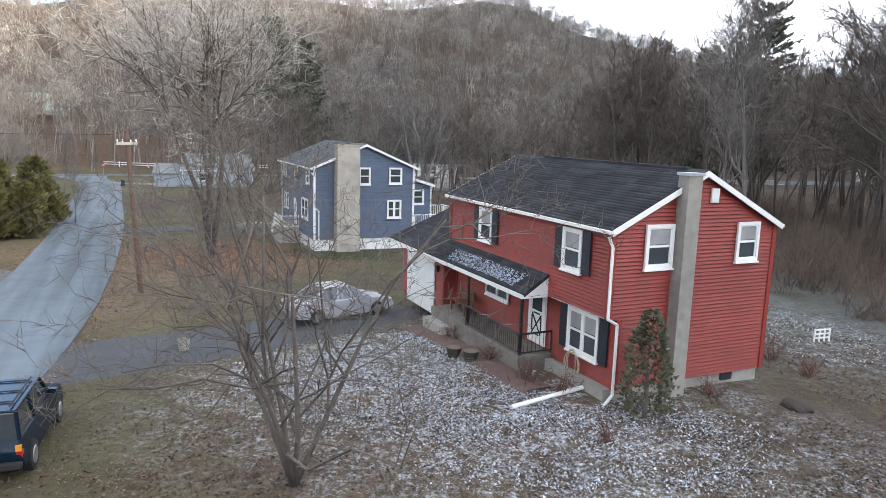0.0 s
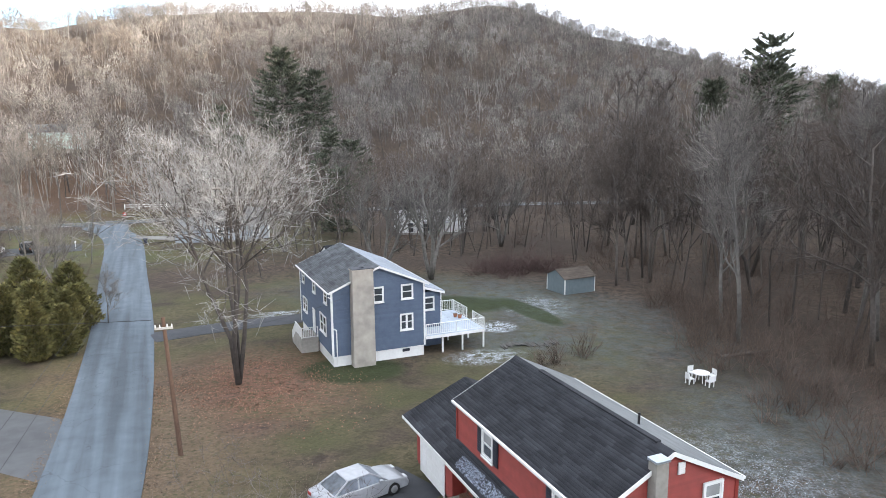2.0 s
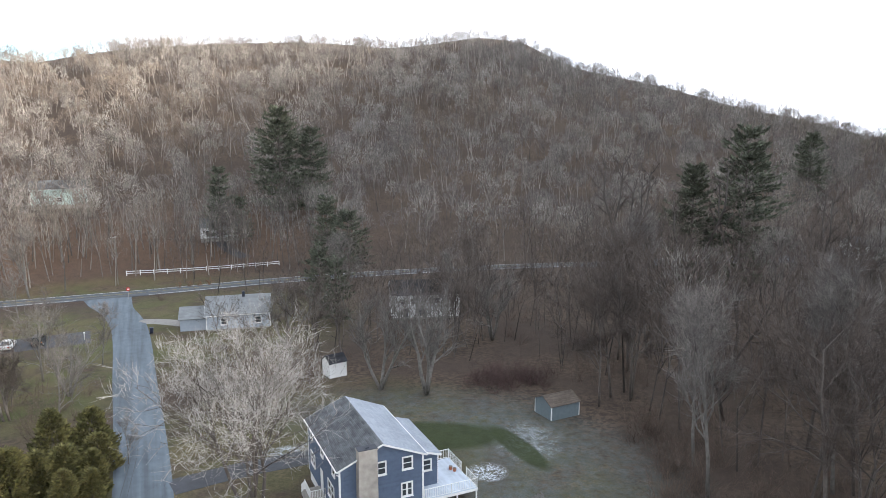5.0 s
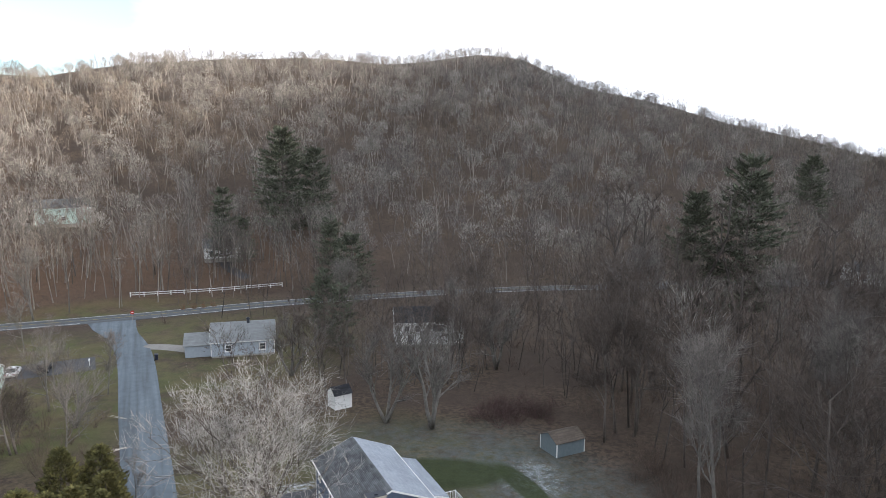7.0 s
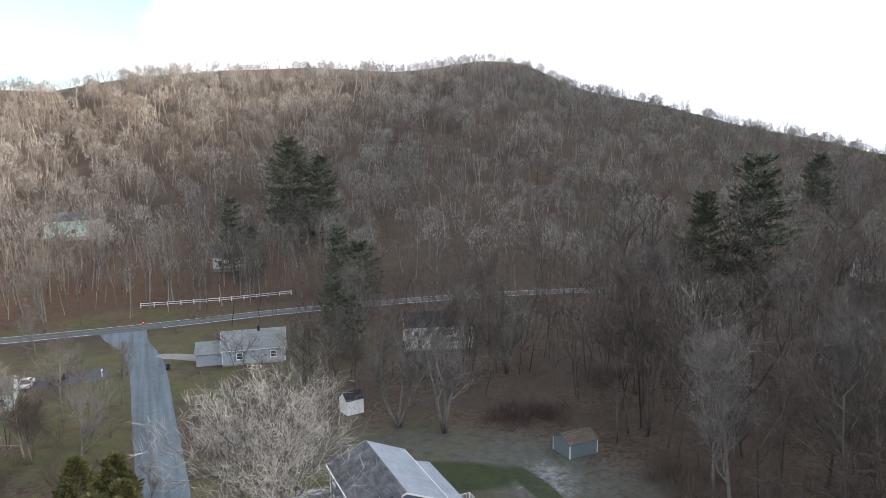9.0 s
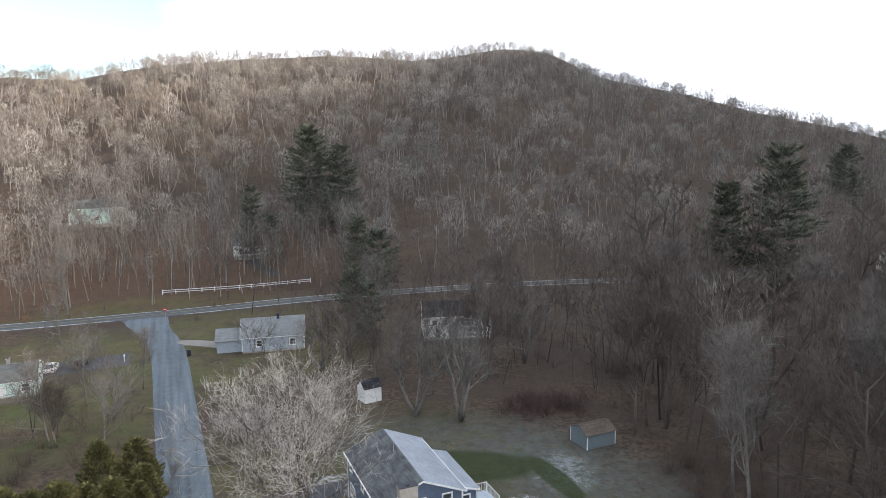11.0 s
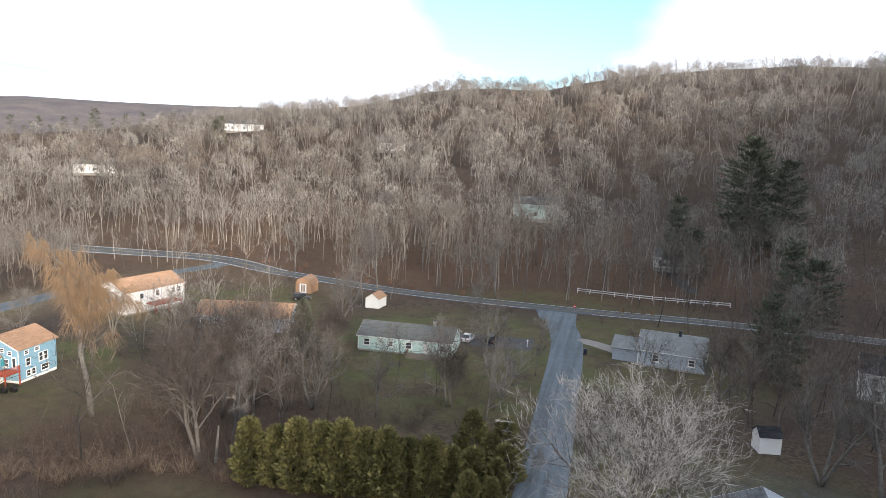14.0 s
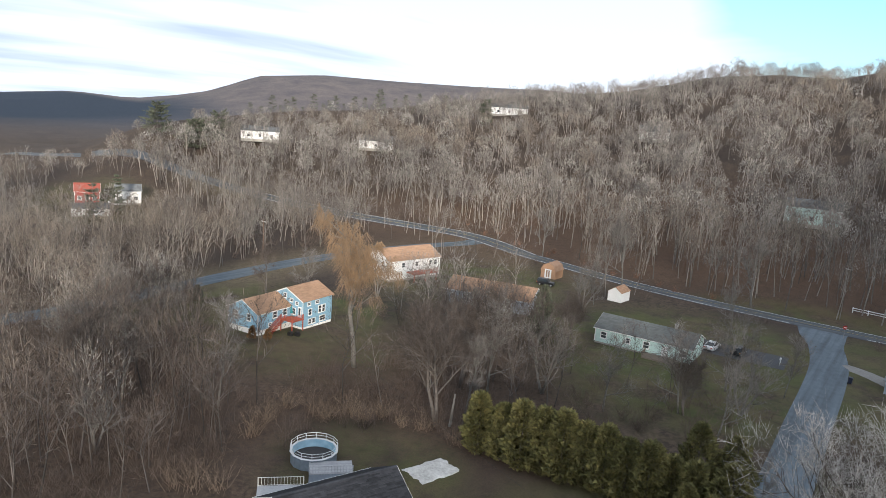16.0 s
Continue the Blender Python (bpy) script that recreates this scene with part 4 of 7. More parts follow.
    part("joist", box(13.02, 13.06, -0.1, 6.4, 1.2, 1.44), WHITE, dk)
    for a, b in (((7.75, -0.05, 1.46), (10.4, -0.05, 1.46)), ((10.4, -0.05, 1.46), (13.0, -0.05, 1.46)), ((13.0, -0.05, 1.46), (13.0, 2.2, 1.46)), ((13.0, 3.4, 1.46), (13.0, 6.4, 1.46)), ((10.3, 6.35, 1.46), (13.0, 6.35, 1.46))):
        railing(dk, a, b, 0.95, WHITE, 0.17)
    for x, y in ((12.4, 3.6), (12.2, 4.1)):
        pot = thing("flower_pot", BH @ pose(x, y, 1.46), "terracotta flower pot standing on the deck", "pot")
        bm = bmesh.new(); rod(bm, (0, 0, 0), (0, 0, 0.32), 0.14, 0.2, 10); part("pot", bm, mat("terracotta", (0.36, 0.14, 0.075), 0.8), pot)
        bm = bmesh.new(); rod(bm, (0, 0, 0.30), (0, 0, 0.325), 0.185, 0.18, 10); part("soil", bm, BRUSH, pot)


blue_house_details()


def plain_house(name, m, w, l, eave, ridge, wall, roof, label, wins, base=0.35, **kw):
    h = gable_house(name, m, w, l, eave, ridge, wall, roof, label, base=base, **kw)
    for side, a, z, ww, hh in wins:
        k = {"S": -0.058, "N": l + 0.058, "W": -0.058, "E": w + 0.058}[side]
        add_window(h, Wall(side, k), a, z, ww, hh)
    return h


green = plain_house("green_house", pose(-85.9, 92.2, gz(-80, 92) + 0.05, 0, 0, -63.6), 8.0, 16.8, 2.85, 4.5, MINT, mat("weathered_grey_shingle", (0.150, 0.158, 0.155), 0.9, (0.105, 0.110, 0.108), 1.2, 0.4, 60.0, island=0.15, spec=0.25), "single-storey mint green ranch house with grey roof", [("E", 1.6, 1.2, 1.0, 1.1), ("E", 6.0, 1.3, 0.7, 0.9), ("E", 9.2, 1.2, 1.0, 1.1), ("E", 15.4, 1.2, 1.1, 1.1)])
part("door", Wall("E", 8.06).solid(11.9, 12.8, 0, 0.05, 0.3, 2.3), WHITE, green)
BROWNDECK = mat("brown_deck_boards", (0.20, 0.165, 0.135), 0.8, (0.13, 0.108, 0.09), 6.0)
part("deck", box(8.05, 10.4, 9.2, 14.4, 0.1, 0.45), BROWNDECK, green)
for a, b in (((10.35, 9.2, 0.45), (10.35, 14.4, 0.45)), ((8.2, 9.2, 0.45), (10.35, 9.2, 0.45)), ((8.2, 14.4, 0.45), (10.35, 14.4, 0.45))):
    railing(green, a, b, 0.85, BROWNDECK, 0.13, 0.06, 0.03)
chimney(green, 3.6, 4.2, 12.6, 13.1, 4.0, 5.3, CONCRETE)
cottage = plain_house("grey_house", pose(-44.8, 122.3, gz(-42, 118) + 0.05, 0, 0, -75), 9.0, 11.0, 2.95, 5.3, GREYBLUE, SHINGLE_WORN, "single-storey pale grey house with grey shingle roof", [("E", 8.9, 1.2, 1.0, 1.1), ("E", 3.0, 1.2, 1.0, 1.1), ("N", 4.5, 1.2, 1.0, 1.1)])
chimney(cottage, 4.6, 5.1, 6.2, 6.7, 4.6, 6.0, SHUTTER)
part("garage_wall", prism([(1.0, 0.0), (7.6, 0.0), (7.6, 2.2), (4.3, 3.6), (1.0, 2.2)], "y", -4.6, -0.04), GREYBLUE, cottage)
roof_plane(cottage, "garage_roof", (0.7, -4.9, 2.2), (0.7, -0.32, 2.2), (4.3, -0.32, 3.75), (4.3, -4.9, 3.75), SHINGLE_WORN, seed=21)
roof_plane(cottage, "garage_roof", (7.9, -4.9, 2.2), (7.9, -0.32, 2.2), (4.3, -0.32, 3.75), (4.3, -4.9, 3.75), SHINGLE_WORN, seed=22)
split = plain_house("white_house", pose(-11.1, 129.4, gz(-6, 124) + 0.05, 0, 0, -82), 8.0, 12.8, 4.7, 6.7, WHITE, SHINGLE, "white split-level house with dark roof among bare trees", [("E", 2.0, 3.0, 0.9, 1.0), ("E", 4.0, 3.0, 0.9, 1.0), ("E", 8.0, 2.9, 2.2, 1.2), ("E", 11.8, 3.0, 0.9, 1.0), ("E", 2.6, 0.5, 0.9, 1.7), ("E", 5.6, 0.6, 1.5, 1.4)])
part("balcony", box(8.03, 9.8, 4.6, 9.4, 2.3, 2.5), WOODDECK, split)
railing(split, (9.75, 4.6, 2.5), (9.75, 9.4, 2.5), 0.9, WOODDECK, 0.25)
# pale blue house: a low wing in front of a taller one
blue2 = plain_house("pale_blue_house", pose(-109.2, 27.2, gz(-104, 32) - 0.05, 0, 0, 27) @ Matrix.Scale(0.88, 4), 8.0, 8.6, 4.3, 6.3, SKYBLUE, SHINGLE_TAN, "two-storey pale blue house with tan roof and white foundation", [("S", 2.3, 2.6, 0.9, 1.3), ("S", 5.7, 2.6, 0.9, 1.3), ("E", 4.2, 2.8, 1.0, 1.2), ("E", 6.8, 2.8, 1.0, 1.2), ("E", 3.0, 1.4, 0.8, 0.6)], base=1.1, foundation=WHITE)
part("tall_wall", prism([(2.6, 0.4), (11.0, 0.4), (11.0, 5.7), (6.8, 7.6), (2.6, 5.7)], "y", 8.64, 17.0), SKYBLUE, blue2)
part("tall_foundation", box(2.65, 10.95, 8.7, 16.95, -0.8, 0.4), WHITE, blue2)
roof_plane(blue2, "tall_roof", (2.2, 8.3, 5.65), (2.2, 17.3, 5.65), (6.8, 17.3, 7.75), (6.8, 8.3, 7.75), SHINGLE_TAN, seed=31)
roof_plane(blue2, "tall_roof", (11.4, 8.3, 5.65), (11.4, 17.3, 5.65), (6.8, 17.3, 7.75), (6.8, 8.3, 7.75), SHINGLE_TAN, seed=32)
for q in ([(2.2, 5.45), (2.2, 5.67), (6.8, 7.77), (6.8, 7.55)], [(11.4, 5.45), (11.4, 5.67), (6.8, 7.77), (6.8, 7.55)]):
    part("rake_board", prism(q, "y", 8.26, 8.3), WHITE, blue2)
for x in (2.56, 10.94):
    part("corner_board", box(x, x + 0.1, 8.6, 8.7, 0.4, 5.6), WHITE, blue2)
for a, z, ww, hh in ((6.3, 5.6, 0.7, 0.9), (8.0, 5.1, 0.7, 0.6), (9.4, 4.7, 0.7, 0.6), (8.7, 2.7, 0.8, 1.2)):
    add_window(blue2, Wall("S", 8.62), a, z, ww, hh)
part("door", Wall("S", 8.62).solid(9.75, 10.65, 0, 0.06, 2.45, 4.45), WHITE, blue2)
part("door_glass", Wall("S", 8.62).solid(9.95, 10.45, 0.06, 0.07, 2.8, 4.2), GLASS_DARK, blue2)
for a, z, ww, hh in ((10.3, 4.6, 0.8, 0.6), (12.6, 4.6, 0.9, 0.6), (10.6, 2.6, 0.9, 1.2), (13.4, 2.6, 0.8, 1.4), (14.5, 2.6, 0.8, 1.4), (10.6, 0.8, 0.8, 1.0), (11.7, 0.8, 0.8, 1.0), (14.2, 0.8, 1.6, 1.0)):
    add_window(blue2, Wall("E", 11.03), a, z, ww, hh)
rd = thing("deck", blue2.matrix_basis.copy(), "red-stained wooden deck with stairs behind the pale blue house", "deck")
for k in range(20):
    part("plank", box(8.3 + k * 0.16, 8.445 + k * 0.16, 5.4, 8.55, 2.2, 2.3), REDDECK, rd)
for x, y in ((8.4, 5.5), (11.3, 5.5), (11.3, 8.4)):
    part("post", box(x - 0.08, x + 0.08, y - 0.08, y + 0.08, -0.4, 3.25), REDDECK, rd)
for a, b in (((9.4, 5.45, 2.3), (11.35, 5.45, 2.3)), ((11.35, 5.45, 2.3), (11.35, 8.5, 2.3)), ((9.35, 5.4, 2.3), (9.35, 2.2, 0.1)), ((8.35, 5.4, 2.3), (8.35, 2.2, 0.1))):
    railing(rd, a, b, 0.95, REDDECK, 0.16, 0.06, 0.035)
for k in range(10):
    part("stair_tread", box(8.4, 9.3, 5.1 - k * 0.32, 5.4 - k * 0.32, 2.06 - k * 0.22, 2.12 - k * 0.22), REDDECK, rd)
for x, y, lab in ((12.0, 4.4, "black covered grill on the grass beside the deck"), (13.0, 5.2, "black covered grill on the grass beside the deck")):
    gr = thing("grill", blue2.matrix_basis @ pose(x, y, -0.25), lab, "grill", "grills beside the deck")
    part("hood", prism([(-0.55, 0.65), (0.55, 0.65), (0.50, 1.0), (0.25, 1.15), (-0.25, 1.15), (-0.50, 1.0)], "y", -0.3, 0.3), BLACK, gr)
    part("cart", box(-0.5, 0.5, -0.27, 0.27, 0.12, 0.65), BLACK, gr)
    for wx in (-0.42, 0.42):
        for wy in (-0.22, 0.22):
            part("leg", box(wx - 0.03, wx + 0.03, wy - 0.03, wy + 0.03, -0.1, 0.12), BLACK, gr)
um = thing("folded_umbrella", blue2.matrix_basis @ pose(9.0, 7.6, 2.3), "folded teal garden umbrella standing on the red deck", "umbrella")
bm = bmesh.new(); rod(bm, (0, 0, 0), (0, 0, 2.5), 0.03); part("pole", bm, CONCRETE, um)
bm = bmesh.new(); rod(bm, (0, 0, 0.9), (0, 0, 2.45), 0.30, 0.06, 9); part("canopy", bm, mat("teal_canvas", (0.03, 0.22, 0.25), 0.8), um)
white2 = plain_house("white_house", pose(-141.2, 67.4, gz(-136, 72) - 0.05, 0, 0, 10), 8.6, 15.0, 4.9, 7.0, WHITE, SHINGLE_TAN, "long two-storey white house with tan shingle roof", [("S", 2.0, 3.2, 0.9, 1.2), ("S", 6.2, 3.2, 0.9, 1.2), ("E", 4.0, 3.2, 0.9, 1.1), ("E", 8.0, 3.2, 0.9, 1.1), ("E", 12.0, 3.2, 0.9, 1.1), ("E", 13.6, 3.2, 0.9, 1.1)], base=0.5)
wd = thing("deck", white2.matrix_basis.copy(), "red-brown wooden deck beside the long white house", "deck")
part("platform", box(8.7, 11.6, 5.0, 12.0, 1.9, 2.1), REDDECK, wd)
for x, y in ((11.4, 5.2), (11.4, 8.5), (11.4, 11.8)):
    part("post", box(x - 0.08, x + 0.08, y - 0.08, y + 0.08, -0.3, 1.9), REDDECK, wd)
railing(wd, (11.5, 5.0, 2.1), (11.5, 12.0, 2.1), 0.95, REDDECK, 0.3, 0.06, 0.03)
grey2 = plain_house("grey_house", pose(-118.9, 79.5, gz(-106, 86) - 0.05, 0, 0, -53), 8.4, 18.0, 3.1, 5.0, GREYBLUE, SHINGLE_TAN, "long grey ranch house with tan shingle roof", [("N", 4.0, 1.2, 0.9, 1.1), ("E", 4.5, 1.1, 1.4, 1.3), ("E", 9.0, 0.4, 1.6, 2.0), ("E", 13.5, 1.2, 1.0, 1.1), ("E", 1.6, 1.2, 1.0, 1.1)])


def far_house(name, x, y, turn, w, l, eave, ridge, wall, roof, label):
    return plain_house(name, pose(x, y, gz(x, y) - 0.3, 0, 0, turn), w, l, eave, ridge, wall, roof, label, [("E", l * 0.2, 1.4, 1.2, 1.2), ("E", l * 0.5, 1.4, 1.2, 1.2), ("E", l * 0.8, 1.4, 1.2, 1.2), ("S", w * 0.5, 1.4, 1.2, 1.2)], lap=0.4)


far_house("hillside_house", -127, 206, -62, 9, 15, 5.2, 7.4, MINT, SHINGLE_GREY, "pale green house half hidden on the wooded hillside")
far_house("hillside_house", -72, 196, -72, 8, 10, 3.4, 5.6, WHITE, SHINGLE_GREY, "small white house under spruces above the fence")
far_house("ridge_house", -326, 226, -36, 10, 20, 4.0, 6.0, WHITE, SHINGLE_GREY, "white house high on the wooded ridge")
far_house("ridge_house", -312, 140, -26, 10, 16, 4.0, 6.5, WHITE, SHINGLE_GREY, "white house among bare ridge trees")
far_house("ridge_house", -326, 86, -16, 10, 17, 4.0, 6.0, WHITE, SHINGLE_GREY, "low white house in the far woods")
far_house("ridge_house", -232, 246, -45, 9, 13, 4.0, 6.5, CREAM, SHINGLE_GREY, "pale house behind hillside trees")
far_house("red_barn", -260, 13, -5, 6.5, 7.5, 4.2, 6.6, RED, mat("red_roof", (0.26, 0.06, 0.04), 0.8, (0.2, 0.05, 0.035), 1.0), "red barn with red roof in a far clearing")
far_house("farm_house", -257, 25, -5, 6, 8, 4.4, 6.4, WHITE, SHINGLE_GREY, "white farmhouse with grey roof in a far clearing")
far_house("farm_garage", -243, 11, -5, 5.5, 11, 2.6, 3.9, WHITE, SHINGLE_GREY, "long low white outbuilding in a far clearing")
far_house("valley_house", 112, 190, -100, 9, 14, 4.0, 6.0, WHITE, SHINGLE_GREY, "white house glimpsed through the valley woods")
dark_roof = plain_house("dark_roofed_house", pose(-49.5, 15.0, gz(-45, 20) - 0.1, 0, 0, 3), 8.6, 11.0, 3.2, 5.6, CREAM, SHINGLE, "house with a dark shingle roof beside the pool", [("E", 3, 1.2, 1, 1.2), ("E", 8, 1.2, 1, 1.2)])


# ---- trees ----
def grow(seed, height, levels=4, spread=0.6, kids=(5, 5, 4, 4), trunk=0.2, bole=0.3, taper=0.62, droop=0.0, leader=True, wob=0.10, fork=1, nseg=0, splay=0.16, fan=0.0, heart=0.4):
    """Segments of a bare tree: start, end, radii and level."""
    rng = np.random.default_rng(seed)
    segs = []

    def limb(p, d, length, r, lev):
        n = nseg or (4 if lev <= 1 else 3)
        pts, q, dd = [p], p.copy(), d.copy()
        for i in range(n):
            dd = dd + rng.normal(0, wob * (1 + 0.5 * lev), 3)
            dd[2] += (0.05 if lev else 0.1) - droop * lev * 0.12
            if fan and lev:
                out = q - (0, 0, heart * height)
                dd = dd + fan * out / (np.linalg.norm(out) + 1e-9)
            dd /= np.linalg.norm(dd)
            q = q + dd * length / n
            pts.append(q.copy())
        end = 0.35 if lev else 0.30
        rad = [r * (1 - (1 - end) * i / n) for i in range(n + 1)]
        for i in range(n):
            segs.append((*pts[i], *pts[i + 1], rad[i], rad[i + 1], lev))
        if lev >= levels:
            return
        k = kids[min(lev, len(kids) - 1)]
        lo = bole if lev == 0 else 0.25
        for j in range(k):
            t = lo + (1 - lo) * (j + rng.uniform(0.2, 1.0)) / k
            t = min(t, 0.999)
            i = int(t * n)
            base = pts[i] + (pts[i + 1] - pts[i]) * (t * n - i)
            axis = pts[i + 1] - pts[i]
            axis /= np.linalg.norm(axis)
            side = rng.normal(0, 1, 3)
            side -= axis * side.dot(axis)
            side /= np.linalg.norm(side) + 1e-9
            ang = rng.uniform(0.65, 1.25) * spread
            nd = axis * math.cos(ang) + side * math.sin(ang)
            ln = length * taper * rng.uniform(0.7, 1.2) * (1.15 - 0.5 * (t if lev == 0 else t * 0.6))
            limb(base, nd, ln, max(rad[i] * 0.62, 0.006), lev + 1)
    for f in range(fork):
        d0 = np.array([rng.normal(0, 0.04 + splay * (fork > 1)), rng.normal(0, 0.04 + splay * (fork > 1)), 1.0])
        limb(np.zeros(3), d0 / np.linalg.norm(d0), height * (0.72 if fork == 1 else 0.6), trunk, 0)
    return np.array(segs)


def tubes(segs, sides, fat=1.0):
    """Vertices and quads of open tapered tubes round the segments."""
    a, b, r0, r1 = segs[:, 0:3], segs[:, 3:6], segs[:, 6] * fat, segs[:, 7] * fat
    d = b - a
    d /= np.linalg.norm(d, axis=1)[:, None] + 1e-9
    ref = np.where(np.abs(d[:, 2:3]) < 0.9, [[0, 0, 1.0]], [[1.0, 0, 0]])
    s = np.cross(d, ref); s /= np.linalg.norm(s, axis=1)[:, None]
    t = np.cross(d, s)
    th = np.arange(sides) * 2 * math.pi / sides
    ring = s[:, None, :] * np.cos(th)[None, :, None] + t[:, None, :] * np.sin(th)[None, :, None]
    V = np.concatenate([a[:, None] + ring * r0[:, None, None], b[:, None] + ring * r1[:, None, None]], 1)
    n = len(segs)
    i = np.arange(sides); j = (i + 1) % sides
    f = np.stack([i, j, j + sides, i + sides], 1)
    Fc = (np.arange(n) * 2 * sides)[:, None, None] + f[None]
    return V.reshape(-1, 3), Fc.reshape(-1, 4)


def stem(points, radii, sides):
    """One closed, tapering, bent trunk."""
    bm = bmesh.new()
    rings = []
    for i, (p, r) in enumerate(zip(points, radii)):
        d = (Vector(points[min(i + 1, len(points) - 1)]) - Vector(points[max(i - 1, 0)])).normalized()
        u = d.orthogonal() if not rings else (axis - d * axis.dot(d)).normalized()
        axis = u.normalized()
        v = d.cross(axis)
        rings.append([bm.verts.new(Vector(p) + (axis * math.cos(k * 2 * math.pi / sides) + v * math.sin(k * 2 * math.pi / sides)) * r) for k in range(sides)])
    for r0, r1 in zip(rings, rings[1:]):
        for k in range(sides):
            bm.faces.new((r0[k], r0[(k + 1) % sides], r1[(k + 1) % sides], r1[k])).smooth = True
    bm.faces.new(rings[0][::-1]), bm.faces.new(rings[-1])
    return bm


def template(seed, twig_w=0.05, twigs=260, reach=1.7, dome=0, **kw):
    """A light tree for woods: triangles only."""
    s = grow(seed, **kw)
    rng = np.random.default_rng(seed + 50)
    V, Fc = tubes(s, 3)
    T = np.concatenate([Fc[:, [0, 1, 2]], Fc[:, [0, 2, 3]]])
    ends = s[s[:, 8] >= s[:, 8].max() - 1]
    pick = ends[rng.integers(0, len(ends), twigs)]
    f = rng.uniform(0.2, 1, twigs)[:, None]
    p0 = pick[:, 0:3] * (1 - f) + pick[:, 3:6] * f
    d = pick[:, 3:6] - pick[:, 0:3]
    d /= np.linalg.norm(d, axis=1)[:, None] + 1e-9
    d = d + rng.normal(0, 0.5, (twigs, 3)); d[:, 2] += 0.45
    d /= np.linalg.norm(d, axis=1)[:, None]
    ln = rng.uniform(0.35 * reach, reach, twigs)[:, None]
    sd = np.cross(d, rng.normal(0, 1, (twigs, 3))); sd /= np.linalg.norm(sd, axis=1)[:, None] + 1e-9
    w = twig_w * rng.uniform(0.6, 1.2, twigs)[:, None]
    tv = np.stack([p0 - sd * w / 2, p0 + sd * w / 2, p0 + d * ln], 1).reshape(-1, 3)
    if dome:
        top = s[:, 5].max()
        k = int(dome)
        g = rng.normal(0, 1, (k, 3)); g[:, 2] = np.abs(g[:, 2]) * 1.2 - 0.35
        g /= np.linalg.norm(g, axis=1)[:, None]
        ctr = np.array([s[-1, 3] * 0.2, s[-1, 4] * 0.2, top * 0.66])
        q0 = ctr + g * (top * 0.25, top * 0.25, top * 0.33) * np.power(rng.uniform(0.3, 1, k), 0.4)[:, None]
        dd = g * (0.6, 0.6, 0.5) + rng.normal(0, 0.35, (k, 3)); dd[:, 2] += 0.6
        dd /= np.linalg.norm(dd, axis=1)[:, None]
        sd2 = np.cross(dd, rng.normal(0, 1, (k, 3))); sd2 /= np.linalg.norm(sd2, axis=1)[:, None] + 1e-9
        ww = twig_w * 1.5 * rng.uniform(0.6, 1.2, k)[:, None]
        extra = np.stack([q0 - sd2 * ww / 2, q0 + sd2 * ww / 2, q0 + dd * rng.uniform(0.35 * reach, 0.8 * reach, k)[:, None]], 1).reshape(-1, 3)
        tv = np.concatenate([tv, extra])
    tt = np.arange(len(tv)).reshape(-1, 3) + len(V)
    return np.concatenate([V, tv]), np.concatenate([T, tt]), len(T)


def woods(name, places, temps, material, label, seed=0, mix=(0.48, 0.26, 0.26), stem=TRUNK):
    """Many trees (x, y, z, scale) joined into one mesh."""
    rng = np.random.default_rng(seed)
    VS, FS, MS, base = [], [], [], 0
    for i, (x, y, z, sc) in enumerate(places):
        V, Fc, nt = temps[rng.integers(0, len(temps))]
        stand = math.sin(x * 0.037 + 1.7 * math.sin(y * 0.023)) + math.cos(y * 0.041 - 0.9 * math.sin(x * 0.019)) + rng.normal(0, 0.7)
        kind_ = 2 if rng.random() < mix[2] else (1 if stand > (0.9 if mix[1] < 0.3 else 0.3) else 0)
        MS.append(np.where(np.arange(len(Fc)) < nt, 3, kind_).astype(np.int32))
        a = rng.uniform(0, 6.283)
        ca, sa = math.cos(a), math.sin(a)
        W = V * (sc * rng.uniform(0.85, 1.15), sc * rng.uniform(0.85, 1.15), sc)
        Q = np.empty_like(W)
        Q[:, 0], Q[:, 1], Q[:, 2] = W[:, 0] * ca - W[:, 1] * sa + x, W[:, 0] * sa + W[:, 1] * ca + y, W[:, 2] + z - 0.15
        VS.append(Q); FS.append(Fc + base); base += len(V)
    me = soup(name, np.concatenate(VS), np.concatenate(FS), 3)
    for m in (material, TWIG_WARM, TWIG_PALE, stem):
        me.materials.append(m)
    me.polygons.foreach_set("material_index", np.concatenate(MS))
    return tagged(obj(name, me, None), label, "woods", kind="stuff")


def polar(r, az):
    a = math.radians(az)
    return EYE[0] - r * math.sin(a), EYE[1] + r * math.cos(a)


def near_line(x, y, line, gap):
    return any((x - p.x) ** 2 + (y - p.y) ** 2 < gap * gap for p in line)


FAR_TREES = [template(10 + k, 0.135, 20, 1.3, 265, height=17, levels=1, spread=0.55, kids=(9,), trunk=0.17, bole=0.36, taper=0.46, nseg=2, wob=0.14) for k in range(12)]
SLOPE_TREES = [template(130 + k, 0.085, 60, 1.6, 120, height=20, levels=2, spread=0.45, kids=(8, 2), trunk=0.19, bole=0.48, taper=0.36, nseg=2, wob=0.10) for k in range(8)]
CREST_TREES = [template(70 + k, 0.10, 40, 1.8, 60, height=17, levels=2, spread=0.50, kids=(6, 2), trunk=0.17, bole=0.36, taper=0.44, nseg=1) for k in range(8)]
MID_TREES = [template(30 + k, 0.046, 220, 1.8, 170, height=19, levels=2, spread=0.55, kids=(8, 4), trunk=0.125, bole=0.36, taper=0.44, nseg=2, wob=0.17) for k in range(10)]


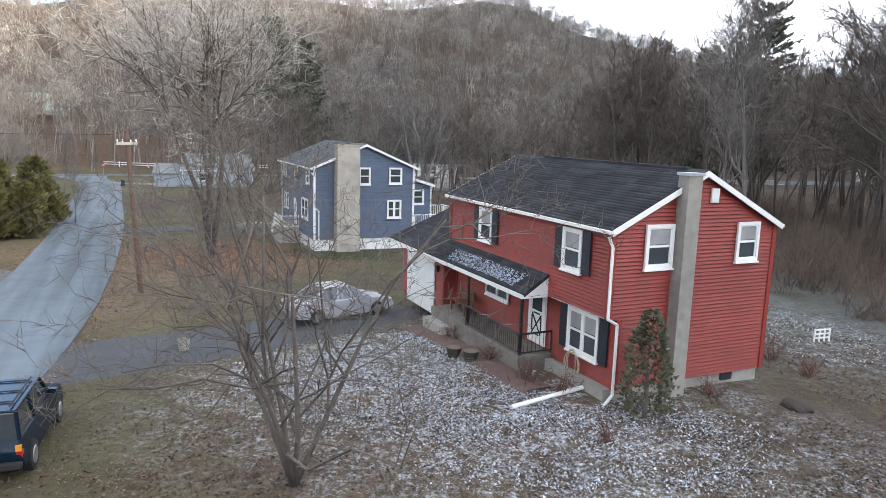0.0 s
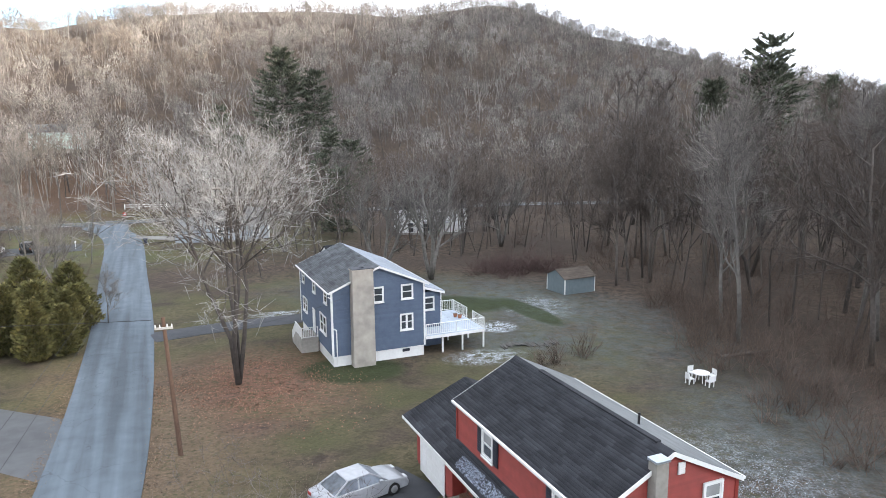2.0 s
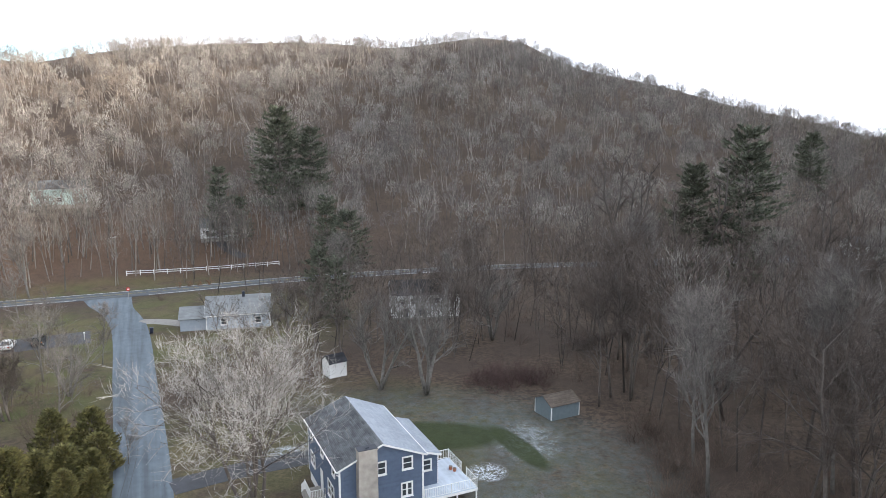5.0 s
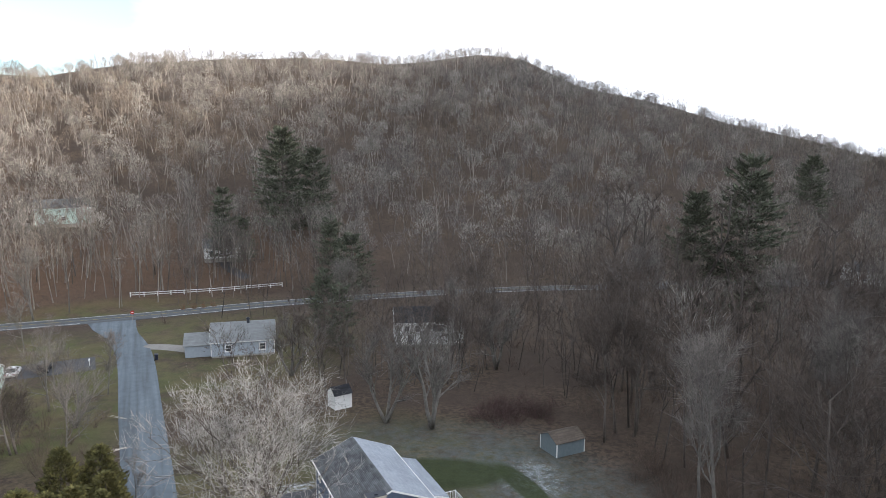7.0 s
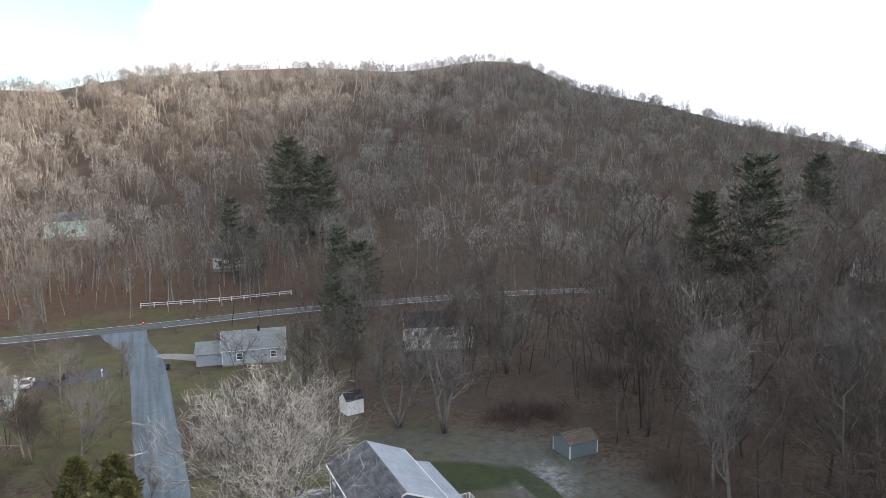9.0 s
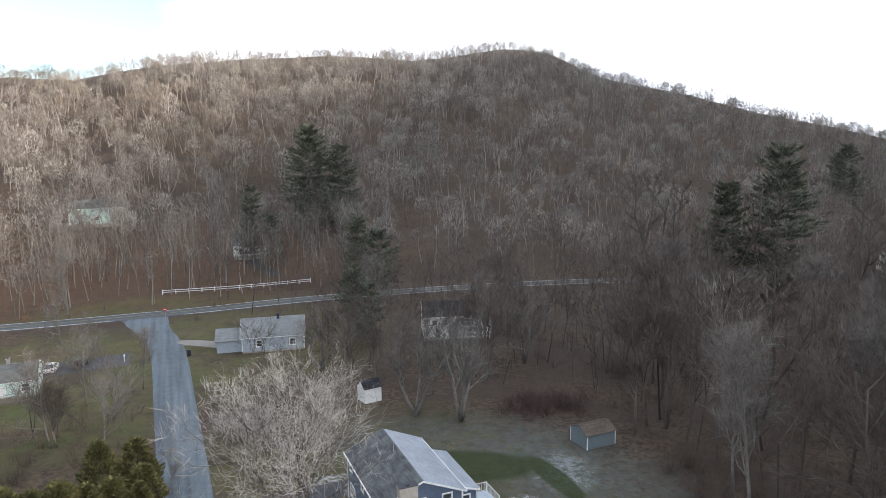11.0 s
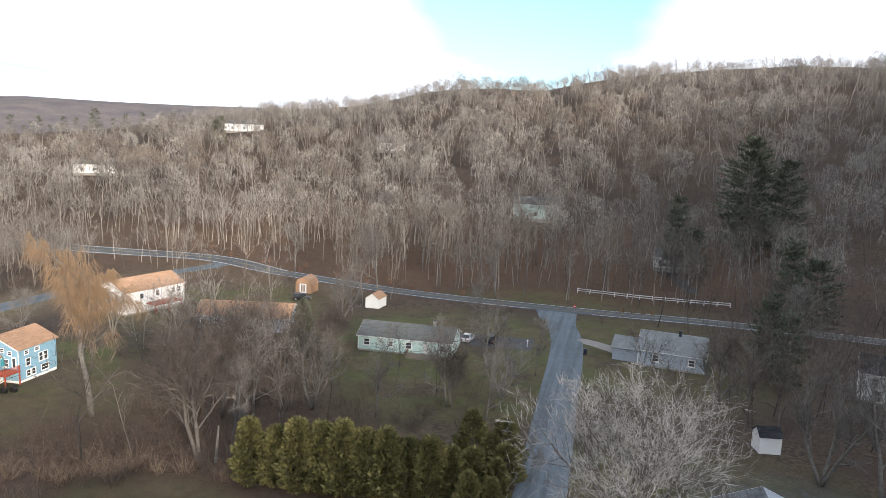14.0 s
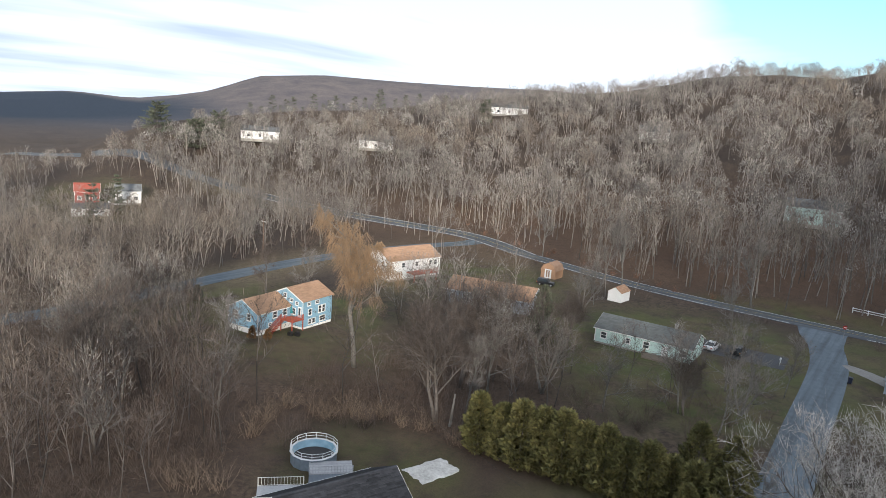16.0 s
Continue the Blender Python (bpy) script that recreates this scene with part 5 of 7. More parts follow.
def scatter_hill():
    """Trees over the whole slope, and the thinner, taller ones at its foot."""
    rng = np.random.default_rng(5)
    out, foot = [], []
    for _ in range(60000):
        az = rng.uniform(-38, 97)
        r = math.sqrt(rng.uniform(165 ** 2, 540 ** 2))
        x, y = polar(r, az)
        r0, r1 = np.interp(az, BASE_AZ, BASE_R), np.interp(az, RIDGE_AZ, RIDGE_R)
        if r < r0 or r > r1 - 25 or near_line(x, y, main_line, 6) or ((x + 248) / 44) ** 2 + ((y - 18) / 24) ** 2 < 1 or (r < r0 + 34 and az > 8):
            continue
        out.append((x, y, float(land(x, y)), rng.uniform(0.62, 1.12) * (0.6 if r > r1 - 60 else 1.0)))
        if len(out) >= 3500:
            break
    while len(foot) < 520:
        az = rng.uniform(8, 97)
        x, y = polar(np.interp(az, BASE_AZ, BASE_R) + rng.uniform(0, 46), az)
        if not near_line(x, y, main_line, 7) and ((x + 248) / 44) ** 2 + ((y - 18) / 24) ** 2 > 1:
            foot.append((x, y, float(land(x, y)), rng.uniform(0.55, 1.0)))
    return out, foot


def scatter_crest():
    rng = np.random.default_rng(6)
    out = []
    while len(out) < 1500:
        az = rng.uniform(-38, 60)
        r = np.interp(az, RIDGE_AZ, RIDGE_R) + rng.uniform(-80, 45)
        x, y = polar(r, az)
        out.append((x, y, float(land(x, y)) - 2.3, rng.uniform(0.42, 0.74) * (1.25 if 17 < az < 27 else 1.0)))
    return out


SLOPE, FOOT = scatter_hill()
hill_woods = woods("hillside_woods", SLOPE, FAR_TREES, TWIG, "leafless grey-brown deciduous woods covering the hillside", 1)
foot_woods = woods("roadside_woods", FOOT, SLOPE_TREES, TWIG, "tall thin pale-trunked trees at the foot of the hill", 4, (0.40, 0.40, 0.20))
crest_woods = woods("ridge_woods", scatter_crest(), CREST_TREES, TWIG, "leafless small trees along the hill crest", 3, (0.55, 0.25, 0.20))


def in_clearing(x, y):
    if x < 22 and y < 88 + 0.2 * x and x > -62:
        return True
    for cx, cy, rx, ry in ((-80, 100, 26, 30), (-100, 40, 26, 20), (-45, 118, 24, 26), (-9, 122, 9, 8), (-135, 90, 26, 30), (-52, 35, 18, 22), (-130, 50, 30, 30), (2, 91, 14, 4), (20, 50, 10, 26), (-206, 14, 26, 14)):
        if ((x - cx) / rx) ** 2 + ((y - cy) / ry) ** 2 < 1:
            return True
    return near_line(x, y, lane_line, 8) or near_line(x, y, main_line, 7) or near_line(x, y, side_line, 8)


def scatter_valley():
    rng = np.random.default_rng(8)
    out = []
    for x0, y0, rx, ry, n in ((-88, 2, 30, 14, 70), (-128, 8, 30, 18, 60), (-72, 56, 14, 10, 22), (-96, 62, 14, 7, 16), (-150, 30, 8, 20, 14), (-185, 20, 40, 30, 90), (-232, 72, 36, 12, 70), (-205, 84, 20, 12, 30)):
        for _ in range(n):
            x, y = x0 + rng.uniform(-rx, rx), y0 + rng.uniform(-ry, ry)
            if not near_line(x, y, side_line, 6) and not near_line(x, y, lane_line, 6) and not (-112 < x < -96 and 22 < y < 48):
                out.append((x, y, float(land(x, y)), rng.uniform(0.5, 0.9)))
    for _ in range(20000):
        az = rng.uniform(-50, 100)
        r = math.sqrt(rng.uniform(40 ** 2, 215 ** 2))
        x, y = polar(r, az)
        if r > np.interp(az, BASE_AZ, BASE_R) or in_clearing(x, y) or (x < 15 and y < 20 and x > -62):
            continue
        out.append((x, y, float(land(x, y)), rng.uniform(0.6, 1.05) * (1.22 if x > 20 else 0.9)))
        if len(out) >= 1000:
            break
    return out


def screen_trees():
    rng = np.random.default_rng(14)
    out = []
    for hx, hy in ((-125, 203), (-70, 193), (-324, 226), (-310, 141), (-324, 88), (-232, 246), (112, 188), (-4, 117), (-2, 114)):
        d = math.hypot(hx, hy + 3)
        for _ in range(3 if hx == -125 else 9):
            t, w = rng.uniform(6, 18), rng.uniform(-10, 10)
            x, y = hx - hx / d * t + hy / d * w, hy - hy / d * t - hx / d * w
            if not near_line(x, y, main_line, 4.5):
                out.append((x, y, float(land(x, y)), rng.uniform(0.55, 0.95)))
    return out


VALLEY = scatter_valley() + screen_trees()
# west gets the lighter TWIG, so its sunlit look sits in the colour
west_woods = woods("western_woods", [p for p in VALLEY if p[0] < -95], MID_TREES, TWIG, "leafless woods beyond the pale houses, coloured lighter for the sun on them", 9, (0.45, 0.45, 0.10))
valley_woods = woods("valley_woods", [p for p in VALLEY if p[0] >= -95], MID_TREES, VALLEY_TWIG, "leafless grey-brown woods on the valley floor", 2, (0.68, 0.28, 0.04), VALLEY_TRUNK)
# ---- trees one by one ----
def twig_mesh(name, s, seed, twigs, reach, width, lev=2, droop=0.25, jitter=0.55):
    """Thin tapering twigs on the outer branches, three-sided."""
    rng = np.random.default_rng(seed)
    ends = s[s[:, 8] >= lev]
    pick = ends[rng.integers(0, len(ends), twigs)]
    f = rng.uniform(0.1, 1, twigs)[:, None]
    p0 = pick[:, 0:3] * (1 - f) + pick[:, 3:6] * f
    d = pick[:, 3:6] - pick[:, 0:3]
    d /= np.linalg.norm(d, axis=1)[:, None] + 1e-9
    d = d + rng.normal(0, jitter, (twigs, 3)); d[:, 2] += droop
    d /= np.linalg.norm(d, axis=1)[:, None]
    p1 = p0 + d * rng.uniform(0.35 * reach, reach, twigs)[:, None]
    seg = np.c_[p0, p1, np.full(twigs, width), np.full(twigs, width * 0.25), np.full(twigs, 9)]
    V, Fc = tubes(seg, 3)
    return soup(name, V, Fc, 4)


def tree(name, m, seed, label, bark, twig_mat=None, twigs=1500, reach=0.9, width=0.012, sides=6, droop=0.25, jitter=0.55, lev=2, group="", pale=9, clear=-9.0, **kw):
    """A bare tree: trunk, limbs and a crown of fine twigs."""
    s = grow(seed, **kw)
    s = s[(s[:, 8] == 0) | (np.minimum(s[:, 2], s[:, 5]) > clear)]
    t = thing(name, m, label, "tree", group)
    main = s[s[:, 8] == 0]
    for i in range(0, len(main), 4):
        g = main[i:i + 4]
        part("trunk", stem([tuple(g[0, 0:3])] + [tuple(q) for q in g[:, 3:6]], [g[0, 6]] + list(g[:, 7]), sides + 2), bark, t)
    V, Fc = tubes(s[(s[:, 8] > 0) & (s[:, 8] < pale)], 3)
    ob = obj("branching", soup("branching", V, Fc, 4), bark, t); ob["kind"] = "stuff"
    if pale < 9:
        V, Fc = tubes(s[s[:, 8] >= pale], 3, 0.85)
        ob = obj("fine_branching", soup("fine_branching", V, Fc, 4), twig_mat, t); ob["kind"] = "stuff"
    ob = obj("crown", twig_mesh("crown", s, seed, twigs, reach, width, lev, droop, jitter), twig_mat or bark, t); ob["kind"] = "stuff"
    return t


maple = tree("bare_maple", pose(-14.9, 45.0, gz(-14.9, 45.0) - 0.3, 0, -5, 0), 4, "big bare maple with dark limbs and silver-grey branches on the lawn", BARK_DARK, CROWN_PALE, 5000, 1.3, 0.015, pale=3, clear=6.0, lev=3, jitter=0.26, droop=0.1, height=25, levels=4, spread=1.05, kids=(9, 6, 5, 3), trunk=0.20, bole=0.52, taper=0.53, fork=5, splay=0.045, wob=0.15, fan=0.24, heart=0.28)
small = tree("small_bare_tree", pose(-2.4, 13.3, gz(-2.4, 13.3) - 0.05), 9, "small many-stemmed bare tree on the front lawn", BARK, None, 3600, 0.5, 0.0065, lev=3, jitter=0.6, height=11.5, levels=4, spread=0.66, kids=(7, 5, 3, 2), trunk=0.068, bole=0.15, taper=0.56, fork=6, wob=0.24)
willow = tree("willow", pose(-84.4, 39.4, gz(-84, 39) - 0.2), 15, "tall leafless willow with hanging orange-brown twigs", BARK_PALE, WILLOW, 5600, 3.0, 0.017, lev=2, droop=-1.9, jitter=0.34, height=25, levels=3, spread=0.60, kids=(9, 6, 4), trunk=0.42, bole=0.35, taper=0.48)

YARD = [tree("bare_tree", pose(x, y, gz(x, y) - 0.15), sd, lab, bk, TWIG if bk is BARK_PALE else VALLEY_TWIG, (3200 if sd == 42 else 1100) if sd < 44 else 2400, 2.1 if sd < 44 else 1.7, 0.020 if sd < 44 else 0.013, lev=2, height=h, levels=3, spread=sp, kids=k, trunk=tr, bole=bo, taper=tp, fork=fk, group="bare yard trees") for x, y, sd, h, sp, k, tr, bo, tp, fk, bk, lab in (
    (-2.3, 82.2, 41, 19, 0.50, (9, 6, 4), 0.30, 0.32, 0.48, 3, BARK_PALE, "bare tree with several grey trunks on the lawn edge"),
    (-62.2, 40.5, 42, 18, 0.75, (10, 6, 4), 0.28, 0.30, 0.58, 2, BARK, "wide-limbed grey bare tree behind the hedge"),
    (-91.5, 142.2, 43, 19, 0.70, (11, 6, 4), 0.24, 0.25, 0.52, 1, BARK_PALE, "pale bare tree beside the main road"),
    (-118.6, 121.5, 44, 19, 0.55, (10, 5, 4), 0.17, 0.28, 0.44, 1, BARK_PALE, "straight bare roadside tree"),
    (19.8, 78.2, 45, 19, 0.55, (11, 6, 4), 0.17, 0.26, 0.42, 1, BARK, "tall bare tree at the wood's edge"))]

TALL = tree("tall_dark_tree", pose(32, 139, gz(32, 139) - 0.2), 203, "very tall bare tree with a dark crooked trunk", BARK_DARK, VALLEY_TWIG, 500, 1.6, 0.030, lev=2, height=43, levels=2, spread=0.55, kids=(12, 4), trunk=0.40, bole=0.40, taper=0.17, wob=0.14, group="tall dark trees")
for i, (x, y, sc) in enumerate(((36, 136, 0.95), (40, 141, 1.0), (44, 134, 0.9), (51, 138, 0.98), (29, 128, 0.85), (57, 126, 0.9), (48, 118, 0.8), (62, 112, 0.85), (55, 100, 0.75), (70, 120, 0.85), (60, 92, 0.75), (44, 96, 0.7), (38, 84, 0.62), (48, 78, 0.66), (56, 72, 0.64), (64, 82, 0.7), (72, 98, 0.78), (40, 66, 0.55), (52, 60, 0.58), (34, 74, 0.56), (78, 110, 0.8), (66, 66, 0.62))):
    t = copy_thing(TALL, pose(x, y, gz(x, y) - 0.2, 2 * math.sin(i * 2.1), 3 * math.cos(i * 1.3), 83 * i))
    t.matrix_basis = t.matrix_basis @ Matrix.Diagonal((sc, sc, sc, 1))


def more_trees():
    """Further yard and wood-edge trees, each a copy of one of the five."""
    rng = np.random.default_rng(77)
    spots = [(0, -8.6, 84.2, 0.85), (2, -53.6, 73.7, 0.72), (1, -53.0, 74.0, 0.55), (2, -114.4, 123.8, 0.95), (2, -152, 129, 0.8), (3, -75.6, 17.7, 0.85), (2, -68, 52, 0.75), (1, -72, 50, 0.9), (3, -61.5, 44, 0.6),
             (0, -66, 60, 0.7), (2, -58, 64, 0.6), (3, -80, 58, 0.7), (1, -88, 66, 0.7), (2, -92, 60, 0.6), (0, -97, 66, 0.6), (3, -52, 95, 0.6), (4, -20, 98, 0.9), (0, -26, 104, 0.8), (3, 2, 112, 0.9), (4, -4, 106, 0.85), (0, 8, 108, 0.9), (3, -20, 128, 1.0), (4, 6, 126, 1.0), (2, -33, 62, 0.3), (2, -46, 72, 0.6), (0, -50, 82, 0.55), (2, -57, 88, 0.7), (1, -84, 80, 0.6), (2, -62, 98, 0.6), (2, -80, 120, 0.6), (0, -100, 98, 0.6), (2, -103, 104, 0.55),
             (0, -120, 60, 0.6), (3, -118, 44, 0.7), (4, -124, 38, 0.7), (3, -98, 8, 0.9), (4, -105, 14, 0.8), (0, -92, 4, 0.8), (2, -84, 8, 0.7), (4, -112, 20, 0.8), (3, -116, 8, 0.9), (4, -80, 0, 0.8), (0, -70, 4, 0.5)]
    while len(spots) < 92:
        x, y = rng.uniform(20, 75), rng.uniform(22, 110)
        if x < 21 + 0.03 * abs(y - 60) or (y < 34 and x < 30):
            continue
        spots.append((int(rng.integers(3, 5)), x, y, rng.uniform(0.9, 1.35)))
    for k, x, y, sc in spots:
        src = YARD[k]
        t = copy_thing(src, pose(x, y, gz(x, y) - 0.15, rng.uniform(-3, 3), rng.uniform(-3, 3), rng.uniform(0, 360)))
        t.matrix_basis = t.matrix_basis @ Matrix.Diagonal((sc, sc, sc * rng.uniform(0.9, 1.1), 1))


more_trees()


def brush(name, places, label, material, stems=26, height=2.2, spread=0.9, seed=3, kind="stuff"):
    """Leafless thickets: fans of thin stems with side twigs, joined."""
    rng = np.random.default_rng(seed)
    segs = []
    for x, y, sc in places:
        z = gz(x, y)
        for _ in range(stems):
            b = np.array([x + rng.normal(0, 0.35 * sc), y + rng.normal(0, 0.35 * sc), z - 0.05])
            d = np.array([rng.normal(0, spread * 0.5), rng.normal(0, spread * 0.5), 1.0]); d /= np.linalg.norm(d)
            ln = height * sc * rng.uniform(0.5, 1.1)
            m = b + d * ln * 0.5 + rng.normal(0, 0.08, 3)
            e = m + (d + rng.normal(0, 0.25, 3)) * ln * 0.5
            r = 0.012 + 0.008 * sc
            segs += [(*b, *m, r, r * 0.7, 0), (*m, *e, r * 0.7, r * 0.2, 1)]
            for _ in range(4):
                f = rng.uniform(0, 1)
                p = m + (e - m) * f
                q = p + (d + rng.normal(0, 0.6, 3)) * ln * rng.uniform(0.15, 0.35)
                segs.append((*p, *q, r * 0.5, r * 0.15, 2))
    V, Fc = tubes(np.array(segs), 3)
    return tagged(obj(name, soup(name, V, Fc, 4), material), label, "thicket", kind=kind)


def scatter_brush():
    rng = np.random.default_rng(21)
    out = []
    while len(out) < 420:
        az, r = rng.uniform(-45, 96), math.sqrt(rng.uniform(45 ** 2, 210 ** 2))
        x, y = polar(r, az)
        if in_clearing(x, y) or r > np.interp(az, BASE_AZ, BASE_R):
            continue
        out.append((x, y, rng.uniform(0.7, 1.5)))
    for x0, y0, rx, ry, n in ((-70, 45, 14, 16, 110), (-88, 4, 32, 14, 230), (-130, 8, 30, 18, 130), (-62, -6, 18, 12, 60), (-66, 20, 8, 10, 16), (-96, 62, 16, 8, 40), (28, 48, 6, 26, 90), (23, 52, 3, 20, 60), (42, 60, 12, 34, 150), (34, 96, 16, 14, 60), (-60, 70, 12, 10, 20), (-46, 76, 9, 12, 34), (-84, 74, 12, 8, 30)):
        for _ in range(n):
            x, y = x0 + rng.uniform(-rx, rx), y0 + rng.uniform(-ry, ry)
            if not (-112 < x < -92 and 18 < y < 50) and not (-64 < x < -46 and 14 < y < 39):
                out.append((x, y, rng.uniform(0.7, 1.5)))
    return [p for p in out if not near_line(p[0], p[1], lane_line, 4.5) and not near_line(p[0], p[1], main_line, 5) and not near_line(p[0], p[1], side_line, 5)]


thicket = brush("thicket", scatter_brush(), "leafless brown underbrush through the woods", BRUSH, 14, 2.3)
random.seed(12)
red_brush = brush("dark_thicket", [(8.5 + random.gauss(0, 2.9), 87 + random.gauss(0, 2.2), random.uniform(0.35, 1.15)) for i in range(64)], "dense dark reddish thicket on the lawn edge", mat("red_twigs", (0.115, 0.070, 0.062), 0.9, (0.065, 0.043, 0.040), 2.0, island=0.4), 20, 2.5, 1.5)
yard_bush = brush("bare_bush", [(8.6, 49.5, 0.9), (11.3, 51.3, 1.1), (7.4, 48.6, 0.7)], "bare brown bushes behind the red house", BRUSH, 40, 2.0)
roadside = brush("roadside_brush", [(-100 - 7 * i + 3 * math.sin(i * 3.3), 137 - 0.6 * i + 2.5 * math.cos(i * 2.3), 0.9) for i in range(14)] + [(-62 + 2 * i, 152 + i, 0.8) for i in range(4)], "rusty brown brush along the far road bank", mat("rust_twigs", (0.24, 0.12, 0.065), 0.9, (0.15, 0.08, 0.05), 2.0, island=0.3), 30, 1.8)
POOL_BUSHES = [(-73.6, 25.8, 1.3), (-70.8, 28.0, 1.5), (-68.9, 29.4, 1.2), (-68.9, 32.2, 1.6), (-66.6, 33.3, 1.3), (-66.9, 35.6, 1.4), (-64.5, 36.8, 1.0), (-71.3, 22.9, 1.4), (-68.4, 20.0, 1.6), (-52.4, 45.0, 1.0), (-54.4, 43.9, 1.2), (-61.9, 38.1, 1.2), (-56.9, 40.2, 1.1)]
pool_brush = brush("pool_brush", POOL_BUSHES + [(x + 1.1 * math.sin(3 * x), y + 1.1 * math.cos(2 * y), 0.8 * sc) for x, y, sc in POOL_BUSHES] + [(-58.4, 11.4, 1.8), (-60, 9.8, 1.5), (-57.5, 13.5, 1.4)], "bare tan bushes beside the pool", mat("tan_twigs", (0.25, 0.185, 0.130), 0.95, (0.13, 0.093, 0.066), 1.0, island=0.4), 26, 2.0)


def leafy(name, m, seed, height, radius, n, material, label, category="tree", shape=0.75, leaf=0.30, trunk_h=0.4, group=""):
    """An evergreen with dense upright foliage: a trunk and clumps of small leaf sprays on a lumpy column."""
    rng = np.random.default_rng(seed)
    t = thing(name, m, label, category, group)
    bm = bmesh.new(); rod(bm, (0, 0, -0.2), (0, 0, height * 0.8), radius * 0.10, 0.03, 7); part("trunk", bm, BARK, t)
    u = rng.uniform(0, 1, n)
    z = trunk_h + (height - trunk_h) * u
    prof = np.power(np.clip(1 - u, 0, 1), shape) * 0.75 + 0.25 * np.sqrt(np.clip(1 - u, 0, 1))
    prof *= np.clip(0.62 + 2.2 * u, 0, 1)
    a = rng.uniform(0, 2 * math.pi, n)
    lump = 1 + 0.16 * np.sin(a * 3 + z * 1.7 + seed) + 0.12 * np.sin(a * 5 - z * 2.9) + 0.08 * np.sin(z * 6.1 + a)
    r = radius * prof * lump * np.power(rng.uniform(0.35, 1, n), 0.45)
    P = np.stack([r * np.cos(a), r * np.sin(a), z], 1)
    out = np.stack([np.cos(a), np.sin(a), np.full(n, 0.75)], 1) + rng.normal(0, 0.35, (n, 3))
    out /= np.linalg.norm(out, axis=1)[:, None]
    side = np.cross(out, rng.normal(0, 1, (n, 3))); side /= np.linalg.norm(side, axis=1)[:, None] + 1e-9
    ln = leaf * rng.uniform(0.6, 1.3, n)[:, None]
    V = np.stack([P - side * ln * 0.42, P + out * ln * 0.45 - side * ln * 0.1, P + out * ln, P + side * ln * 0.42], 1).reshape(-1, 3)
    Fc = np.arange(n * 4).reshape(-1, 4)
    ob = obj("foliage", soup("foliage", V, Fc, 4), material, t); ob["kind"] = "stuff"
    return t


cedars = [leafy("cedar", pose(-54.5, 41.5, gz(-54, 41)), 3, 7.0, 1.85, 5200, CEDAR, "olive green arborvitae in a tall hedge row", shape=0.32, leaf=0.46, group="hedge of arborvitae"),
          leafy("cedar", pose(-52.2, 43.0, gz(-52, 43)), 5, 6.4, 1.75, 4800, CEDAR, "olive green arborvitae in a tall hedge row", shape=0.38, leaf=0.46, group="hedge of arborvitae")]
for i, (x, y, sc) in enumerate([(-49.8, 43.9, 1.08), (-47.9, 45.2, 1.15), (-45.8, 46.2, 1.12), (-44.0, 47.6, 1.10), (-42.0, 48.6, 1.05), (-40.2, 49.9, 1.02), (-38.3, 51.0, 0.98), (-36.6, 52.4, 0.92), (-34.8, 53.6, 0.85), (-33.0, 55.2, 0.75), (-31.6, 52.2, 0.62), (-33.2, 50.6, 0.78)]):
    t = copy_thing(cedars[i % 2], pose(x, y, gz(x, y) - 0.05, 0, 0, 67 * i))
    t.matrix_basis = t.matrix_basis @ Matrix.Diagonal((sc * 1.05, sc * 1.05, sc, 1))


